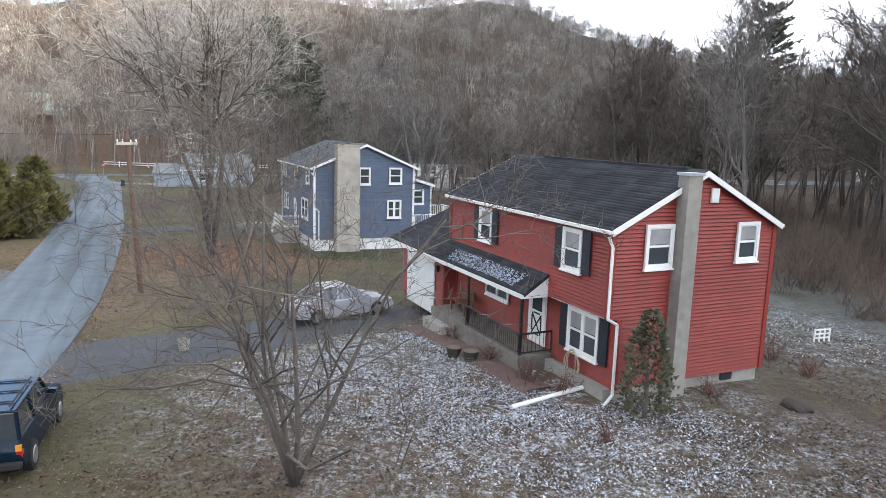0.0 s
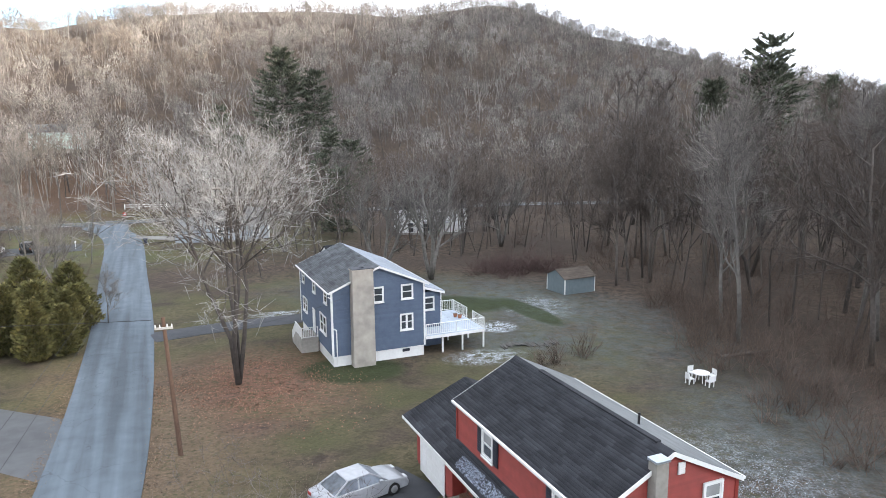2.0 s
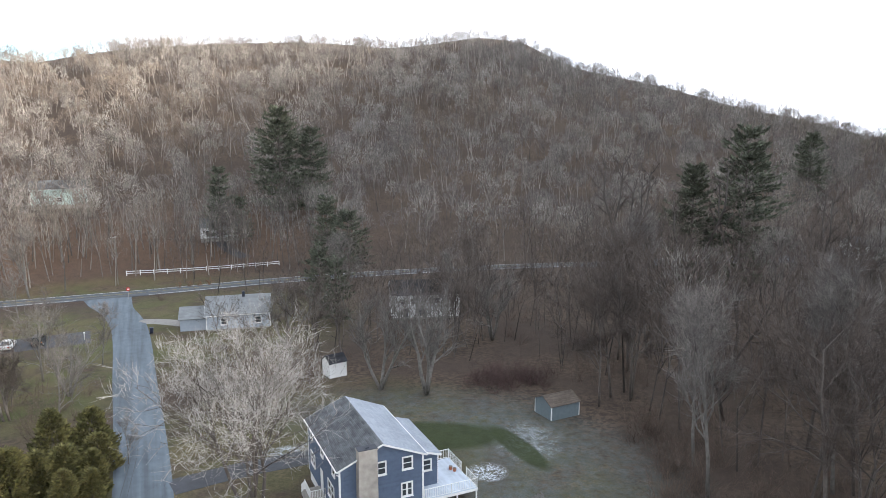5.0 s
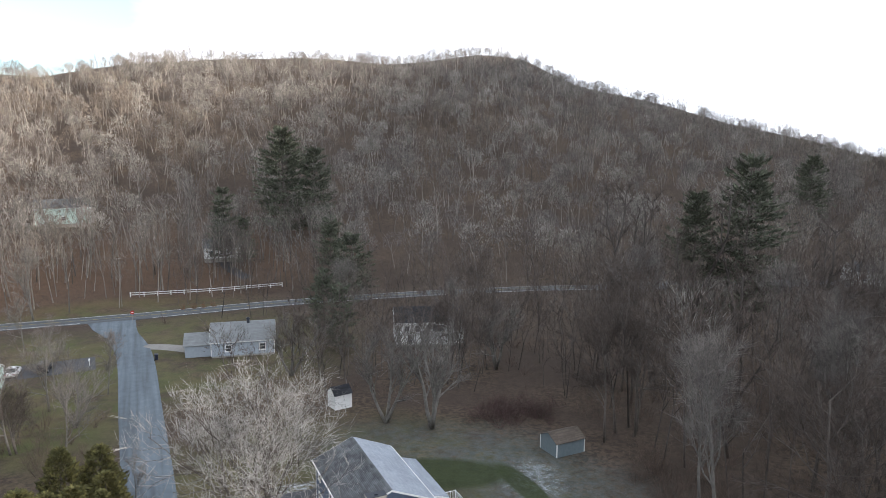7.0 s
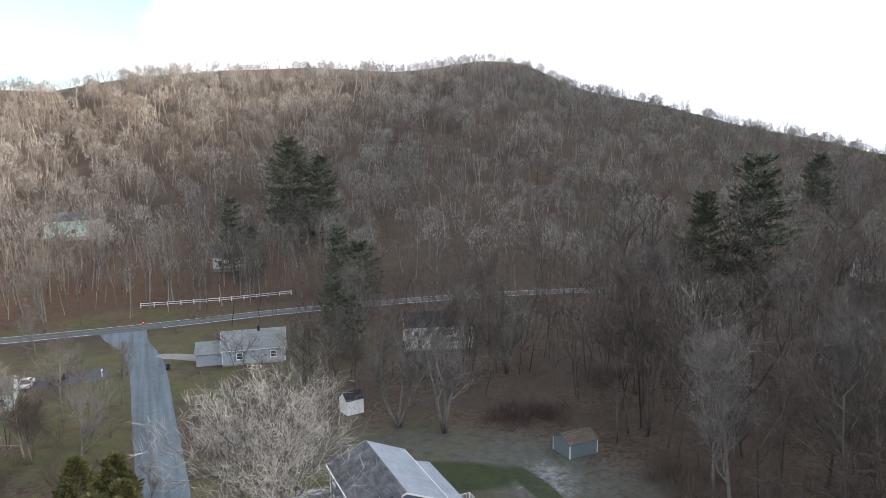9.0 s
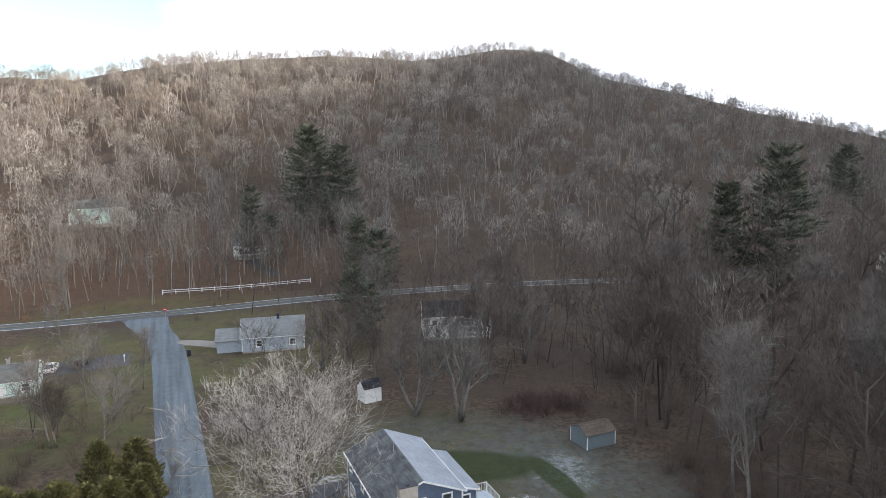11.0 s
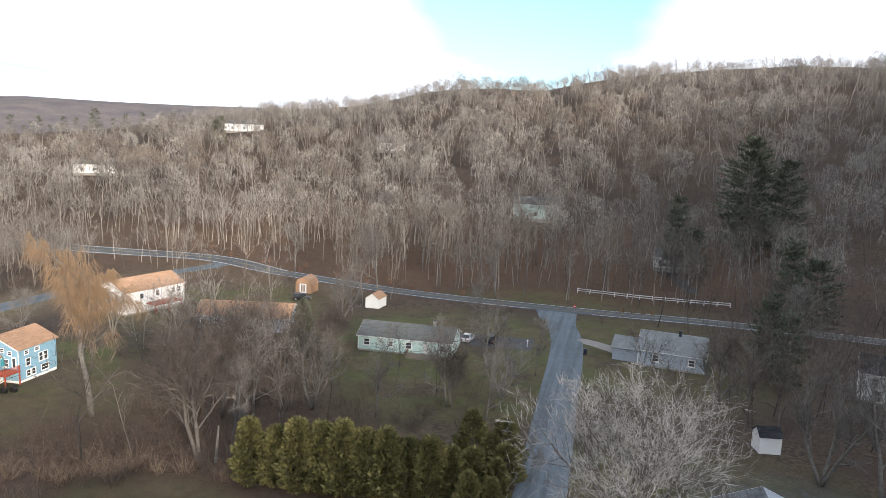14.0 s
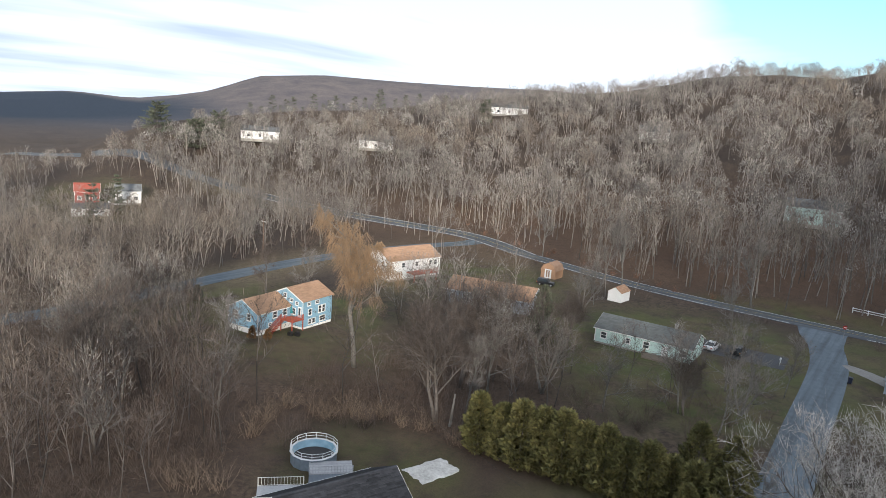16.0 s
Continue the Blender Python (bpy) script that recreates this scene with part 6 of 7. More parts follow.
def conifer(name, m, seed, height, radius, label, material=PINE, whorls=22, per=9, gap=0.38, needles=9, category="tree", group="", bare=0.12):
    """A pine or spruce: tapering trunk, whorled branches and sprays of needles along each."""
    rng = np.random.default_rng(seed)
    t = thing(name, m, label, category, group)
    bm = bmesh.new(); rod(bm, (0, 0, -0.5), (0, 0, height), height * 0.014, 0.03, 7); part("trunk", bm, BARK, t)
    segs, V = [], []
    for w in range(whorls):
        u = bare + (1 - bare) * (w + rng.uniform(-0.3, 0.3)) / whorls
        z = height * min(u, 0.985)
        reach = radius * (1 - u) ** 0.5 * min(1, 0.55 + 1.1 * u) * rng.uniform(0.7, 1.2) + 0.3
        for k in range(per):
            if rng.random() < gap:
                continue
            a = rng.uniform(0, 6.283)
            ln = reach * rng.uniform(0.65, 1.2)
            d = np.array([math.cos(a), math.sin(a), rng.uniform(-0.05, 0.30) + 0.5 * u * u])
            p0 = np.array([0, 0, z]); p1 = p0 + d * ln
            segs.append((*p0, *p1, 0.05, 0.012, 1))
            side = np.array([-math.sin(a), math.cos(a), 0.0])
            f = rng.uniform(0.28, 1.0, needles)
            across = rng.normal(0, 0.20, needles) * ln * (1.15 - f)
            c = p0 + d * ln * f[:, None] + side * across[:, None] + rng.normal(0, 1, (needles, 3)) * (0.1, 0.1, 0.07)
            s = (0.22 + 0.30 * radius / 8) * rng.uniform(0.6, 1.3, needles)[:, None]
            o = d * 0.8 + side * np.sign(across)[:, None] * 0.5 + rng.normal(0, 0.35, (needles, 3)) + (0, 0, 0.25)
            o /= np.linalg.norm(o, axis=1)[:, None]
            sd = np.cross(o, rng.normal(0, 1, (needles, 3))); sd /= np.linalg.norm(sd, axis=1)[:, None] + 1e-9
            V.append(np.stack([c - sd * s * 0.34, c + o * s * 0.6 - sd * s * 0.22, c + o * s * 1.5, c + sd * s * 0.34 + o * s * 0.2], 1).reshape(-1, 3))
    V = np.concatenate(V)
    tv, tf = tubes(np.array(segs), 3)
    ob = obj("branching", soup("branching", tv, tf, 4), BARK, t); ob["kind"] = "stuff"
    ob = obj("foliage", soup("foliage", V, np.arange(len(V)).reshape(-1, 4), 4), material, t); ob["kind"] = "stuff"
    return t


for i, (x, y, h, r, lab) in enumerate([(-52, 212, 36, 11.5, "tall white pine standing above the hillside woods"), (-43, 216, 29, 9, "white pine beside a taller one"), (-64, 190, 22, 6, "dark spruce over the small white house"), (-58, 189, 15, 3.5, "dark spruce near the white house"),
                                       (-24, 162, 17, 7, "dark green pine at the end of the white fence"), (-30, 168, 20, 6, "slim dark pine near the road"), (61, 136, 36, 10.5, "broad white pine rising above the woods"), (53, 143, 29, 8, "dark pine in the woods"), (122, 230, 26, 8, "dark pine on the wooded slope"),
                                       (-20, 118, 13, 4.0, "dark green pine beside the white house"), (-24, 124, 15, 4.2, "dark green pine beside the white house"),
                                       (-87, 76.5, 9.8, 3.0, "dark spruce beside the grey house"), (-37, 63, 6.0, 2.9, "dark evergreen at the hedge's end"), (-39.5, 60, 7.0, 2.9, "dark evergreen at the hedge's end"), (-35, 60, 4.4, 2.8, "dark evergreen at the hedge's end"), (-240, 24, 13, 3.0, "dark spruce by the far clearing"), (-228, 16, 12, 3.0, "dark spruce by the far clearing"), (-128, 26, 3, 1.1, "small evergreen beside the side road"), (-300, 205, 14, 5.0, "pine on the far ridge"), (-310, 62, 14, 8.0, "pine on the far ridge"), (-330, 50, 15, 9.0, "pine on the far ridge"), (-318, 74, 14, 8.0, "pine on the far ridge")]):
    if h < 10:
        leafy("evergreen", pose(x, y, gz(x, y) - 0.1), 60 + i, h, r * 0.85, int((170 if x > 0 else 420) * h), PINE if x < -80 or x > 0 else CEDAR, lab, shape=0.55, leaf=0.40)
        continue
    conifer("pine" if "pine" in lab else "evergreen", pose(x, y, gz(x, y) - 0.3, 0, 0, 40 * i), 60 + i, h, r, lab, whorls=max(10, int(h * 0.9)), per=12, gap=0.30, needles=34)
RIDGE_PINE = conifer("pine", pose(*polar(436, 64), gz(*polar(436, 64)) - 1.0), 99, 13, 4.5, "dark pine in a row along the far ridge", whorls=12, per=9, needles=14, group="ridge pines")
for i in range(26):
    x, y = polar(428 + 16 * math.sin(i * 2.7), 57.5 + 0.66 * i + 0.2 * math.sin(i * 5.1))
    t = copy_thing(RIDGE_PINE, pose(x, y, gz(x, y) - 1.0, 0, 0, 71 * i))
    t.matrix_basis = t.matrix_basis @ Matrix.Scale(0.62 + 0.22 * math.sin(i * 3.9), 4)
for x, y, h in ((-101.2, 29.0, 2.4), (-100.0, 31.2, 2.0)):
    leafy("shrub", pose(x, y, gz(x, y) - 0.05), int(h * 10), h, 0.75, 700, mat("rust_shrub", (0.17, 0.085, 0.03), 0.9, (0.10, 0.06, 0.022), 2.0, island=0.3), "rust brown conical shrub by the pale blue house", "shrub", leaf=0.25)
leafy("rhododendron", pose(6.3, 16.9, gz(6.3, 16.9) - 0.05), 8, 3.0, 0.80, 1300, mat("rhododendron_leaf", (0.120, 0.118, 0.072), 0.6, (0.048, 0.052, 0.030), 3.0, island=0.4), "sparse evergreen shrub against the red gable wall", "shrub", shape=0.5, leaf=0.15, trunk_h=0.2)
brush("foundation_shrub", [(3.4, 19.4, 0.45), (4.4, 18.4, 0.4), (2.4, 21.4, 0.4), (1.3, 24.2, 0.4), (13.0, 21.2, 0.45), (12.4, 22.8, 0.5), (8.8, 18.7, 0.35), (4.9, 15.4, 0.3)], "small bare shrubs around the red house", mat("shrub_twigs", (0.15, 0.075, 0.060), 0.9, None, 3.0, island=0.3), 30, 1.6)


def fallen_leaves(name, patches, n, material, label, size=0.055, seed=1):
    """Curled leaves lying loose on the ground, thick where the patches are."""
    rng = np.random.default_rng(seed)
    P = []
    for x, y, rx, ry, share in patches:
        k = int(n * share)
        r, a = np.sqrt(rng.uniform(0, 1, k)) * (0.75 + 0.35 * rng.random(k)), rng.uniform(0, 6.2832, k)
        P.append(np.c_[x + rx * r * np.cos(a), y + ry * r * np.sin(a)])
    P = np.concatenate(P)
    keep = np.sin(P[:, 0] * 1.9 + 1.3 * np.sin(P[:, 1] * 1.1)) + np.cos(P[:, 1] * 2.3 + np.sin(P[:, 0] * 0.9)) + rng.uniform(-1.6, 1.6, len(P)) > -0.9
    rel = P - (5.35, 17.8)
    ca, sa = math.cos(radians(25)), math.sin(radians(25))
    lx, ly = rel[:, 0] * ca + rel[:, 1] * sa, -rel[:, 0] * sa + rel[:, 1] * ca
    keep &= ~((lx > -1.2) & (lx < 6.3) & (ly > -0.1) & (ly < 15.2))
    P = P[keep]
    m = len(P)
    z = land(P[:, 0], P[:, 1]) + rng.uniform(0.01, 0.035, m)
    a = rng.uniform(0, 6.2832, m)
    s = size * rng.uniform(0.6, 1.5, m)
    u = np.c_[np.cos(a) * s, np.sin(a) * s, rng.normal(0, 0.35, m) * s]
    v = np.c_[-np.sin(a) * s * 0.6, np.cos(a) * s * 0.6, rng.normal(0, 0.35, m) * s]
    c = np.c_[P, z]
    V = np.stack([c - u, c - v, c + u * 1.1, c + v], 1)
    V[:, 1, 2] += s * 0.35; V[:, 3, 2] += s * 0.35
    return tagged(obj(name, soup(name, V.reshape(-1, 3), np.arange(m * 4).reshape(-1, 4), 4), material), label, "leaves", kind="stuff")


fallen_leaves("brown_leaves", [(2, 14, 10, 6, 0.42), (12, 12, 8, 6, 0.30), (-6, 17, 7, 6, 0.13), (-12, 28, 7, 9, 0.10), (16, 24, 5, 8, 0.15)], 60000, mat("brown_leaf", (0.155, 0.110, 0.082), 0.9, (0.070, 0.052, 0.040), 2.0, island=0.5), "dry brown leaves lying on the lawn", 0.033, 1)
fallen_leaves("frosted_leaves", [(0.5, 20.5, 6.5, 5.0, 0.66), (4.5, 15.5, 5, 3, 0.22), (12, 10, 5, 3, 0.05), (16, 28, 4, 6, 0.07)], 46000, mat("frosted_leaf", (0.46, 0.50, 0.56), 0.8, (0.20, 0.19, 0.19), 2.0, island=0.5), "frost-covered pale leaves lying on the lawn", 0.031, 2)
fallen_leaves("maple_leaves", [(-14.5, 45, 6.5, 6.0, 0.8), (-11, 42, 8, 7, 0.2)], 8000, mat("rust_leaf", (0.29, 0.150, 0.095), 0.9, (0.15, 0.09, 0.06), 2.0, island=0.4), "rust-coloured maple leaves under the bare tree", 0.05, 3)

fallen_leaves("verge_leaves", [(p.x + sd * 2.45, p.y + sd * 0.9, 0.75, 1.6, 1 / 60) for p in lane_line[8:38] for sd in (-1, 1)], 15000, mat("verge_leaf", (0.24, 0.165, 0.105), 0.9, (0.13, 0.09, 0.06), 2.0, island=0.45), "dry tan leaves gathered along the road edges", 0.038, 5)


# ---- vehicles ----
TYRE = mat("tyre", (0.018, 0.018, 0.019), 0.85)
RIM = mat("alloy_rim", (0.50, 0.51, 0.52), 0.35, metal=0.8)
AUTOGLASS = mat("car_glass", (0.03, 0.038, 0.045), 0.06, (0.05, 0.06, 0.07), 2.0, spec=0.8)
LAMP_RED = mat("tail_lamp", (0.38, 0.02, 0.015), 0.3)
LAMP_AMBER = mat("amber_lamp", (0.75, 0.30, 0.04), 0.3)
LAMP_CLEAR = mat("head_lamp", (0.65, 0.67, 0.68), 0.2)


def vehicle(name, m, label, paint, suv=False, rack=False, glass=AUTOGLASS):
    """A car with its nose to +x; the body is swept across from a side outline, then drawn in towards the top."""
    t = thing(name, m, label, "car")
    if suv:
        side = [(-2.10, 0.42), (-2.16, 0.62), (-2.12, 1.05), (-1.5, 1.08), (0.75, 1.06), (1.75, 0.98), (2.0, 0.85), (2.05, 0.45), (1.72, 0.36), (1.62, 0.62), (1.38, 0.74), (1.12, 0.62), (1.02, 0.34), (-1.0, 0.34), (-1.10, 0.62), (-1.36, 0.74), (-1.62, 0.62), (-1.72, 0.38)]
        lo, hi, zlo, zhi, W, wr = (-2.08, 0.80), (-1.98, 0.15), 1.05, 1.68, 1.70, 0.36
    else:
        side = [(-2.30, 0.32), (-2.36, 0.55), (-2.30, 0.86), (-1.9, 0.93), (-1.2, 0.92), (0.95, 0.90), (1.7, 0.80), (2.22, 0.66), (2.34, 0.45), (2.28, 0.24), (1.80, 0.22), (1.70, 0.52), (1.45, 0.66), (1.18, 0.52), (1.08, 0.20), (-1.05, 0.20), (-1.15, 0.52), (-1.42, 0.66), (-1.68, 0.52), (-1.78, 0.26)]
        lo, hi, zlo, zhi, W, wr = (-1.80, 1.10), (-0.95, 0.25), 0.89, 1.40, 1.78, 0.32
    bm = prism(side, "y", -W / 2, W / 2)
    for v in bm.verts:
        k = (v.co.z - 0.5) / 0.5
        v.co.y *= 1 - 0.07 * max(0, k) - 0.05 * max(0, abs(v.co.x) - 1.6)
    bmesh.ops.bevel(bm, geom=[e for e in bm.edges if abs(e.verts[0].co.y - e.verts[1].co.y) < 0.3], offset=0.05, segments=3, affect="EDGES", profile=0.6)
    for f in bm.faces:
        f.smooth = True
    part("body", bm, paint, t)
    w0, w1 = W * 0.44, W * (0.40 if suv else 0.33)

    def cabin(zl, zh, grow_by):
        bm = bmesh.new()
        q = []
        for (a, b), z, w in ((lo, zl, w0), (hi, zh, w1)):
            q.append([bm.verts.new(p) for p in ((a - grow_by, -w - grow_by, z), (b + grow_by, -w - grow_by, z), (b + grow_by, w + grow_by, z), (a - grow_by, w + grow_by, z))])
        bm.faces.new(q[0][::-1]); bm.faces.new(q[1])
        for i in range(4):
            bm.faces.new((q[0][i], q[0][(i + 1) % 4], q[1][(i + 1) % 4], q[1][i]))
        bmesh.ops.bevel(bm, geom=bm.edges[:], offset=0.05, segments=2, affect="EDGES", profile=0.6)
        return bm
    part("cabin_glass", cabin(zlo - 0.03, zhi, 0.0), glass, t)
    bm = bmesh.new()
    bx(bm, hi[0] - 0.03, hi[1] + 0.03, -w1 - 0.02, w1 + 0.02, zhi - 0.02, zhi + 0.035)
    bmesh.ops.bevel(bm, geom=bm.edges[:], offset=0.025, segments=2, affect="EDGES", profile=0.6)
    part("roof", bm, paint, t)
    mid = ((lo[0] + lo[1]) / 2 - 0.1, (hi[0] + hi[1]) / 2 - 0.05)
    for sgn in (-1, 1):
        for x0, x1 in ((lo[0], hi[0]), mid, (lo[1], hi[1])):
            bm = bmesh.new(); rod(bm, (x0, sgn * (w0 + 0.005), zlo), (x1, sgn * (w1 + 0.005), zhi), 0.045, n=6); part("pillar", bm, paint, t)
        for x in ((1.38, -1.36) if suv else (1.44, -1.42)):
            bm = bmesh.new(); rod(bm, (x, sgn * (W / 2 - 0.20), wr), (x, sgn * (W / 2 + 0.01), wr), wr, n=20); wh = part("wheel", bm, TYRE, t)
            bm = bmesh.new(); rod(bm, (x, sgn * (W / 2 + 0.005), wr), (x, sgn * (W / 2 + 0.025), wr), wr * 0.62, wr * 0.55, 14); part("rim", bm, RIM, wh)
        inset, half = (0.11, 0.06) if suv else (0.28, 0.16)
        part("tail_lamp", box(side[0][0] - 0.05, side[0][0] + 0.12, sgn * (W / 2 - inset) - half, sgn * (W / 2 - inset) + half, 0.66, 0.80), LAMP_RED, t)
        part("headlight", box(side[8][0] - 0.22 if not suv else 1.86, side[8][0] - 0.05 if not suv else 2.06, sgn * (W / 2 - 0.32) - 0.18, sgn * (W / 2 - 0.32) + 0.18, 0.56, 0.68), LAMP_CLEAR, t)
        part("mirror", box(0.62, 0.78, sgn * (W / 2 + 0.02) - 0.09, sgn * (W / 2 + 0.02) + 0.09, zlo + 0.02, zlo + 0.16), paint, t)
        if suv:
            part("indicator", box(-2.17, -2.08, sgn * (W / 2 - 0.12) - 0.06, sgn * (W / 2 - 0.12) + 0.06, 0.81, 0.95), LAMP_AMBER, t)
    if suv:
        bm = bmesh.new(); rod(bm, (-2.32, 0, 0.95), (-2.13, 0, 0.95), 0.34, n=20); sp = part("spare_wheel", bm, TYRE, t)
        part("bumper", box(-2.28, -2.12, -W / 2 + 0.05, W / 2 - 0.05, 0.42, 0.58, 0.03), TYRE, t)
    if rack:
        for sgn in (-1, 1):
            bm = bmesh.new(); rod(bm, (hi[0] + 0.1, sgn * 0.55, zhi + 0.09), (hi[1] - 0.1, sgn * 0.55, zhi + 0.09), 0.02); part("roof_rail", bm, TYRE, t)
        for x in (-1.5, -0.8, -0.1):
            bm = bmesh.new(); rod(bm, (x, -0.55, zhi + 0.06), (x, 0.55, zhi + 0.06), 0.018); part("cross_bar", bm, TYRE, t)
    return t


SILVER = mat("silver_paint", (0.44, 0.45, 0.48), 0.3, (0.32, 0.33, 0.35), 4.0, metal=0.2)
NAVY = mat("dark_green_paint", (0.005, 0.017, 0.036), 0.22, (0.004, 0.012, 0.026), 1.0, spec=0.25)
FROSTGLASS = mat("windscreen_frost", (0.34, 0.38, 0.44), 0.35, (0.025, 0.03, 0.035), 1.3, detail=7.0)
vehicle("sedan", pose(-3.75, 28.35, gz(-3.75, 28.35) + 0.07, 0, 0, 38), "frosted silver sedan parked on the driveway", SILVER, glass=FROSTGLASS)
vehicle("off_roader", pose(-9.9, 15.3, gz(-9.9, 15.3), 0, 0, 108), "dark blue-green off-road car on the lawn edge", NAVY, suv=True, rack=True)
vehicle("sedan", pose(-72.4, 104.4, gz(-72.4, 104.4) + 0.06, 0, 0, 110), "white car parked beside the mint green house", mat("white_car", (0.75, 0.75, 0.75), 0.3))
vehicle("black_car", pose(-68.4, 106.6, gz(-68.4, 106.6) + 0.06, 0, 0, 110), "black car parked beside the mint green house", mat("black_car", (0.015, 0.015, 0.018), 0.3), suv=True)
vehicle("black_car", pose(-121.0, 105.3, gz(-121, 105.3), 0, 0, 35), "black off-road car beside the barn-shaped shed", mat("black_car", (0.015, 0.015, 0.018), 0.3), suv=True)
vehicle("sedan", pose(-252, 24, gz(-252, 24), 0, 0, 20), "white car in a far clearing", mat("white_car", (0.75, 0.75, 0.75), 0.3))
vehicle("dark_car", pose(-250, 18, gz(-250, 18), 0, 0, 70), "dark car in a far clearing", mat("dark_car", (0.03, 0.03, 0.035), 0.3))

# ---- paths and drives ----
drive, _ = ribbon("driveway", [(-16.5, 20.5), (-12.0, 22.2), (-7.0, 25.0), (-3.0, 28.4), (-0.9, 30.2)], lambda t: 5.4 - 1.2 * t, DRIVE, "dark asphalt driveway leading to the garage", "driveway", lift=0.0)
ribbon("driveway", [(-26.5, 57.0), (-21, 60.5), (-14.5, 63.5), (-9, 66)], 3.4, DRIVE, "dark driveway beside the blue house", "driveway", lift=0.03)
ribbon("driveway", [(-36, 40.0), (-28, 36.8), (-19.0, 33.5)], lambda t: 5.5 + 1.5 * t, mat("grey_driveway", (0.115, 0.118, 0.122), 0.85, (0.075, 0.077, 0.08), 1.2, 0.3, 30.0), "grey asphalt driveway across the road", "driveway", lift=0.0)
ribbon("driveway", [(-60, 121), (-54, 121), (-48, 119)], 3.6, mat("gravel_drive", (0.26, 0.25, 0.235), 0.95, (0.18, 0.17, 0.16), 3.0, 0.4, 30), "pale gravel driveway of the grey house", "driveway", lift=0.03)
ribbon("driveway", [(-62, 111), (-69, 107.4), (-76, 104)], 8.5, DRIVE, "dark parking pad beside the mint green house", "driveway", lift=0.03)
ribbon("driveway", [(-55, 181), (-62, 187), (-66, 194)], 3.4, DRIVE, "driveway behind the white fence", "driveway", lift=0.05)
PATHMAT = mat("brick_path", (0.140, 0.086, 0.072), 0.9, (0.085, 0.056, 0.050), 3.0, 0.5, 30)
ribbon("front_path", [(-0.3, 26.2), (1.0, 23.6), (2.7, 20.3), (3.6, 18.6)], 1.1, PATHMAT, "reddish brick edging path along the porch", "path", lift=0.03)
for line, off, w in ((main_line, 2.9, 0.24), (main_line, -2.9, 0.24), (main_line, 0.0, 0.16)):
    bm = bmesh.new()
    prev = None
    for i in range(1, len(line) - 1):
        p = line[i]
        if p.x < -260 or p.x > 90:
            continue
        d = (line[i + 1] - line[i - 1]).normalized(); s = Vector((-d.y, d.x, 0))
        row = []
        for c in (-w / 2, w / 2):
            q = p + s * (off + c)
            row.append(bm.verts.new((q.x, q.y, gz(q.x, q.y) + 0.09 + 0.04 * (1 - 4 * ((off + c) / 6.6) ** 2) + 0.012)))
        skip = off < -1 and -80 < p.x < -66
        if prev and not skip:
            bm.faces.new((*prev, row[1], row[0]))
        prev = row
    bmesh.ops.recalc_face_normals(bm, faces=bm.faces[:])
    tagged(part("road_line", bm, LINE if off else mat("yellow_line", (0.42, 0.33, 0.10), 0.8), None), "worn painted line on the main road", "road line", kind="structure")

# ---- poles, fence and street things ----
WIRE = mat("wire", (0.02, 0.02, 0.02), 0.6)


def utility_pole(x, y, h, turn, label, arm=2.2, lean=0.0, arms=1):
    t = thing("utility_pole", pose(x, y, gz(x, y) - 0.3, 0, lean, turn), label, "pole")
    bm = bmesh.new(); rod(bm, (0, 0, 0), (0, 0, h + 0.3), 0.15, 0.10, 10); part("shaft", bm, POLEWOOD, t)
    for k in range(arms):
        part("crossarm", box(-arm / 2, arm / 2, -0.16, -0.06, h - 0.35 - 0.9 * k, h - 0.23 - 0.9 * k), mat("weathered_arm", (0.46, 0.44, 0.40), 0.9), t)
        for a in (-0.9, -0.4, 0.4, 0.9):
            bm = bmesh.new(); rod(bm, (a * arm / 2, -0.11, h - 0.23), (a * arm / 2, -0.11, h - 0.08), 0.04, 0.03); part("insulator", bm, WHITE, t)
    return t


def wire(points, label, sag=0.6, r=0.012):
    a, b = (Vector(p) for p in points)
    bm = bmesh.new()
    pts = [a.lerp(b, i / 12) - Vector((0, 0, sag * 4 * (i / 12) * (1 - i / 12))) for i in range(13)]
    for p, q in zip(pts, pts[1:]):
        rod(bm, p, q, r, n=4)
    return tagged(part("overhead_wire", bm, WIRE, None), label, "wire")


utility_pole(-14.6, 33.6, 8.1, 12, "brown wooden utility pole with a short pale crossarm", arm=0.95, lean=-2.5)
utility_pole(-116.5, 148.5, 9.5, 30, "grey utility pole beside the main road", 1.4)
utility_pole(-82, 163, 9.0, 30, "grey utility pole beside the white fence", 1.4)
utility_pole(-170, 51, 9.0, 30, "grey utility pole beside the side road", 1.4)
wire(((-15.6, 33.5, 7.4), (-62, 30, 8.4)), "thin overhead wire crossing the road", 0.6, 0.014)
wire(((-27.5, 52.0, 5.2), (-14.0, 6.0, 3.6)), "thin overhead wire beside the hedge", 0.4, 0.014)
wire(((-28.5, 55.0, 3.6), (-13.5, 7.0, 2.9)), "thin overhead wire beside the hedge", 0.4, 0.014)
wire(((-14.3, 33.6, 6.4), (-7.8, 49.0, 4.6)), "thin service wire to the blue house", 0.4, 0.010)
for dz in (8.6, 8.0, 7.4):
    wire(((-82, 163, gz(-82, 163) + dz), (-20, 186, gz(-20, 186) + dz)), "thin overhead wire along the main road", 0.9, 0.02)

fence = thing("rail_fence", pose(0, 0, 0), "long white two-rail fence beside the main road", "fence")
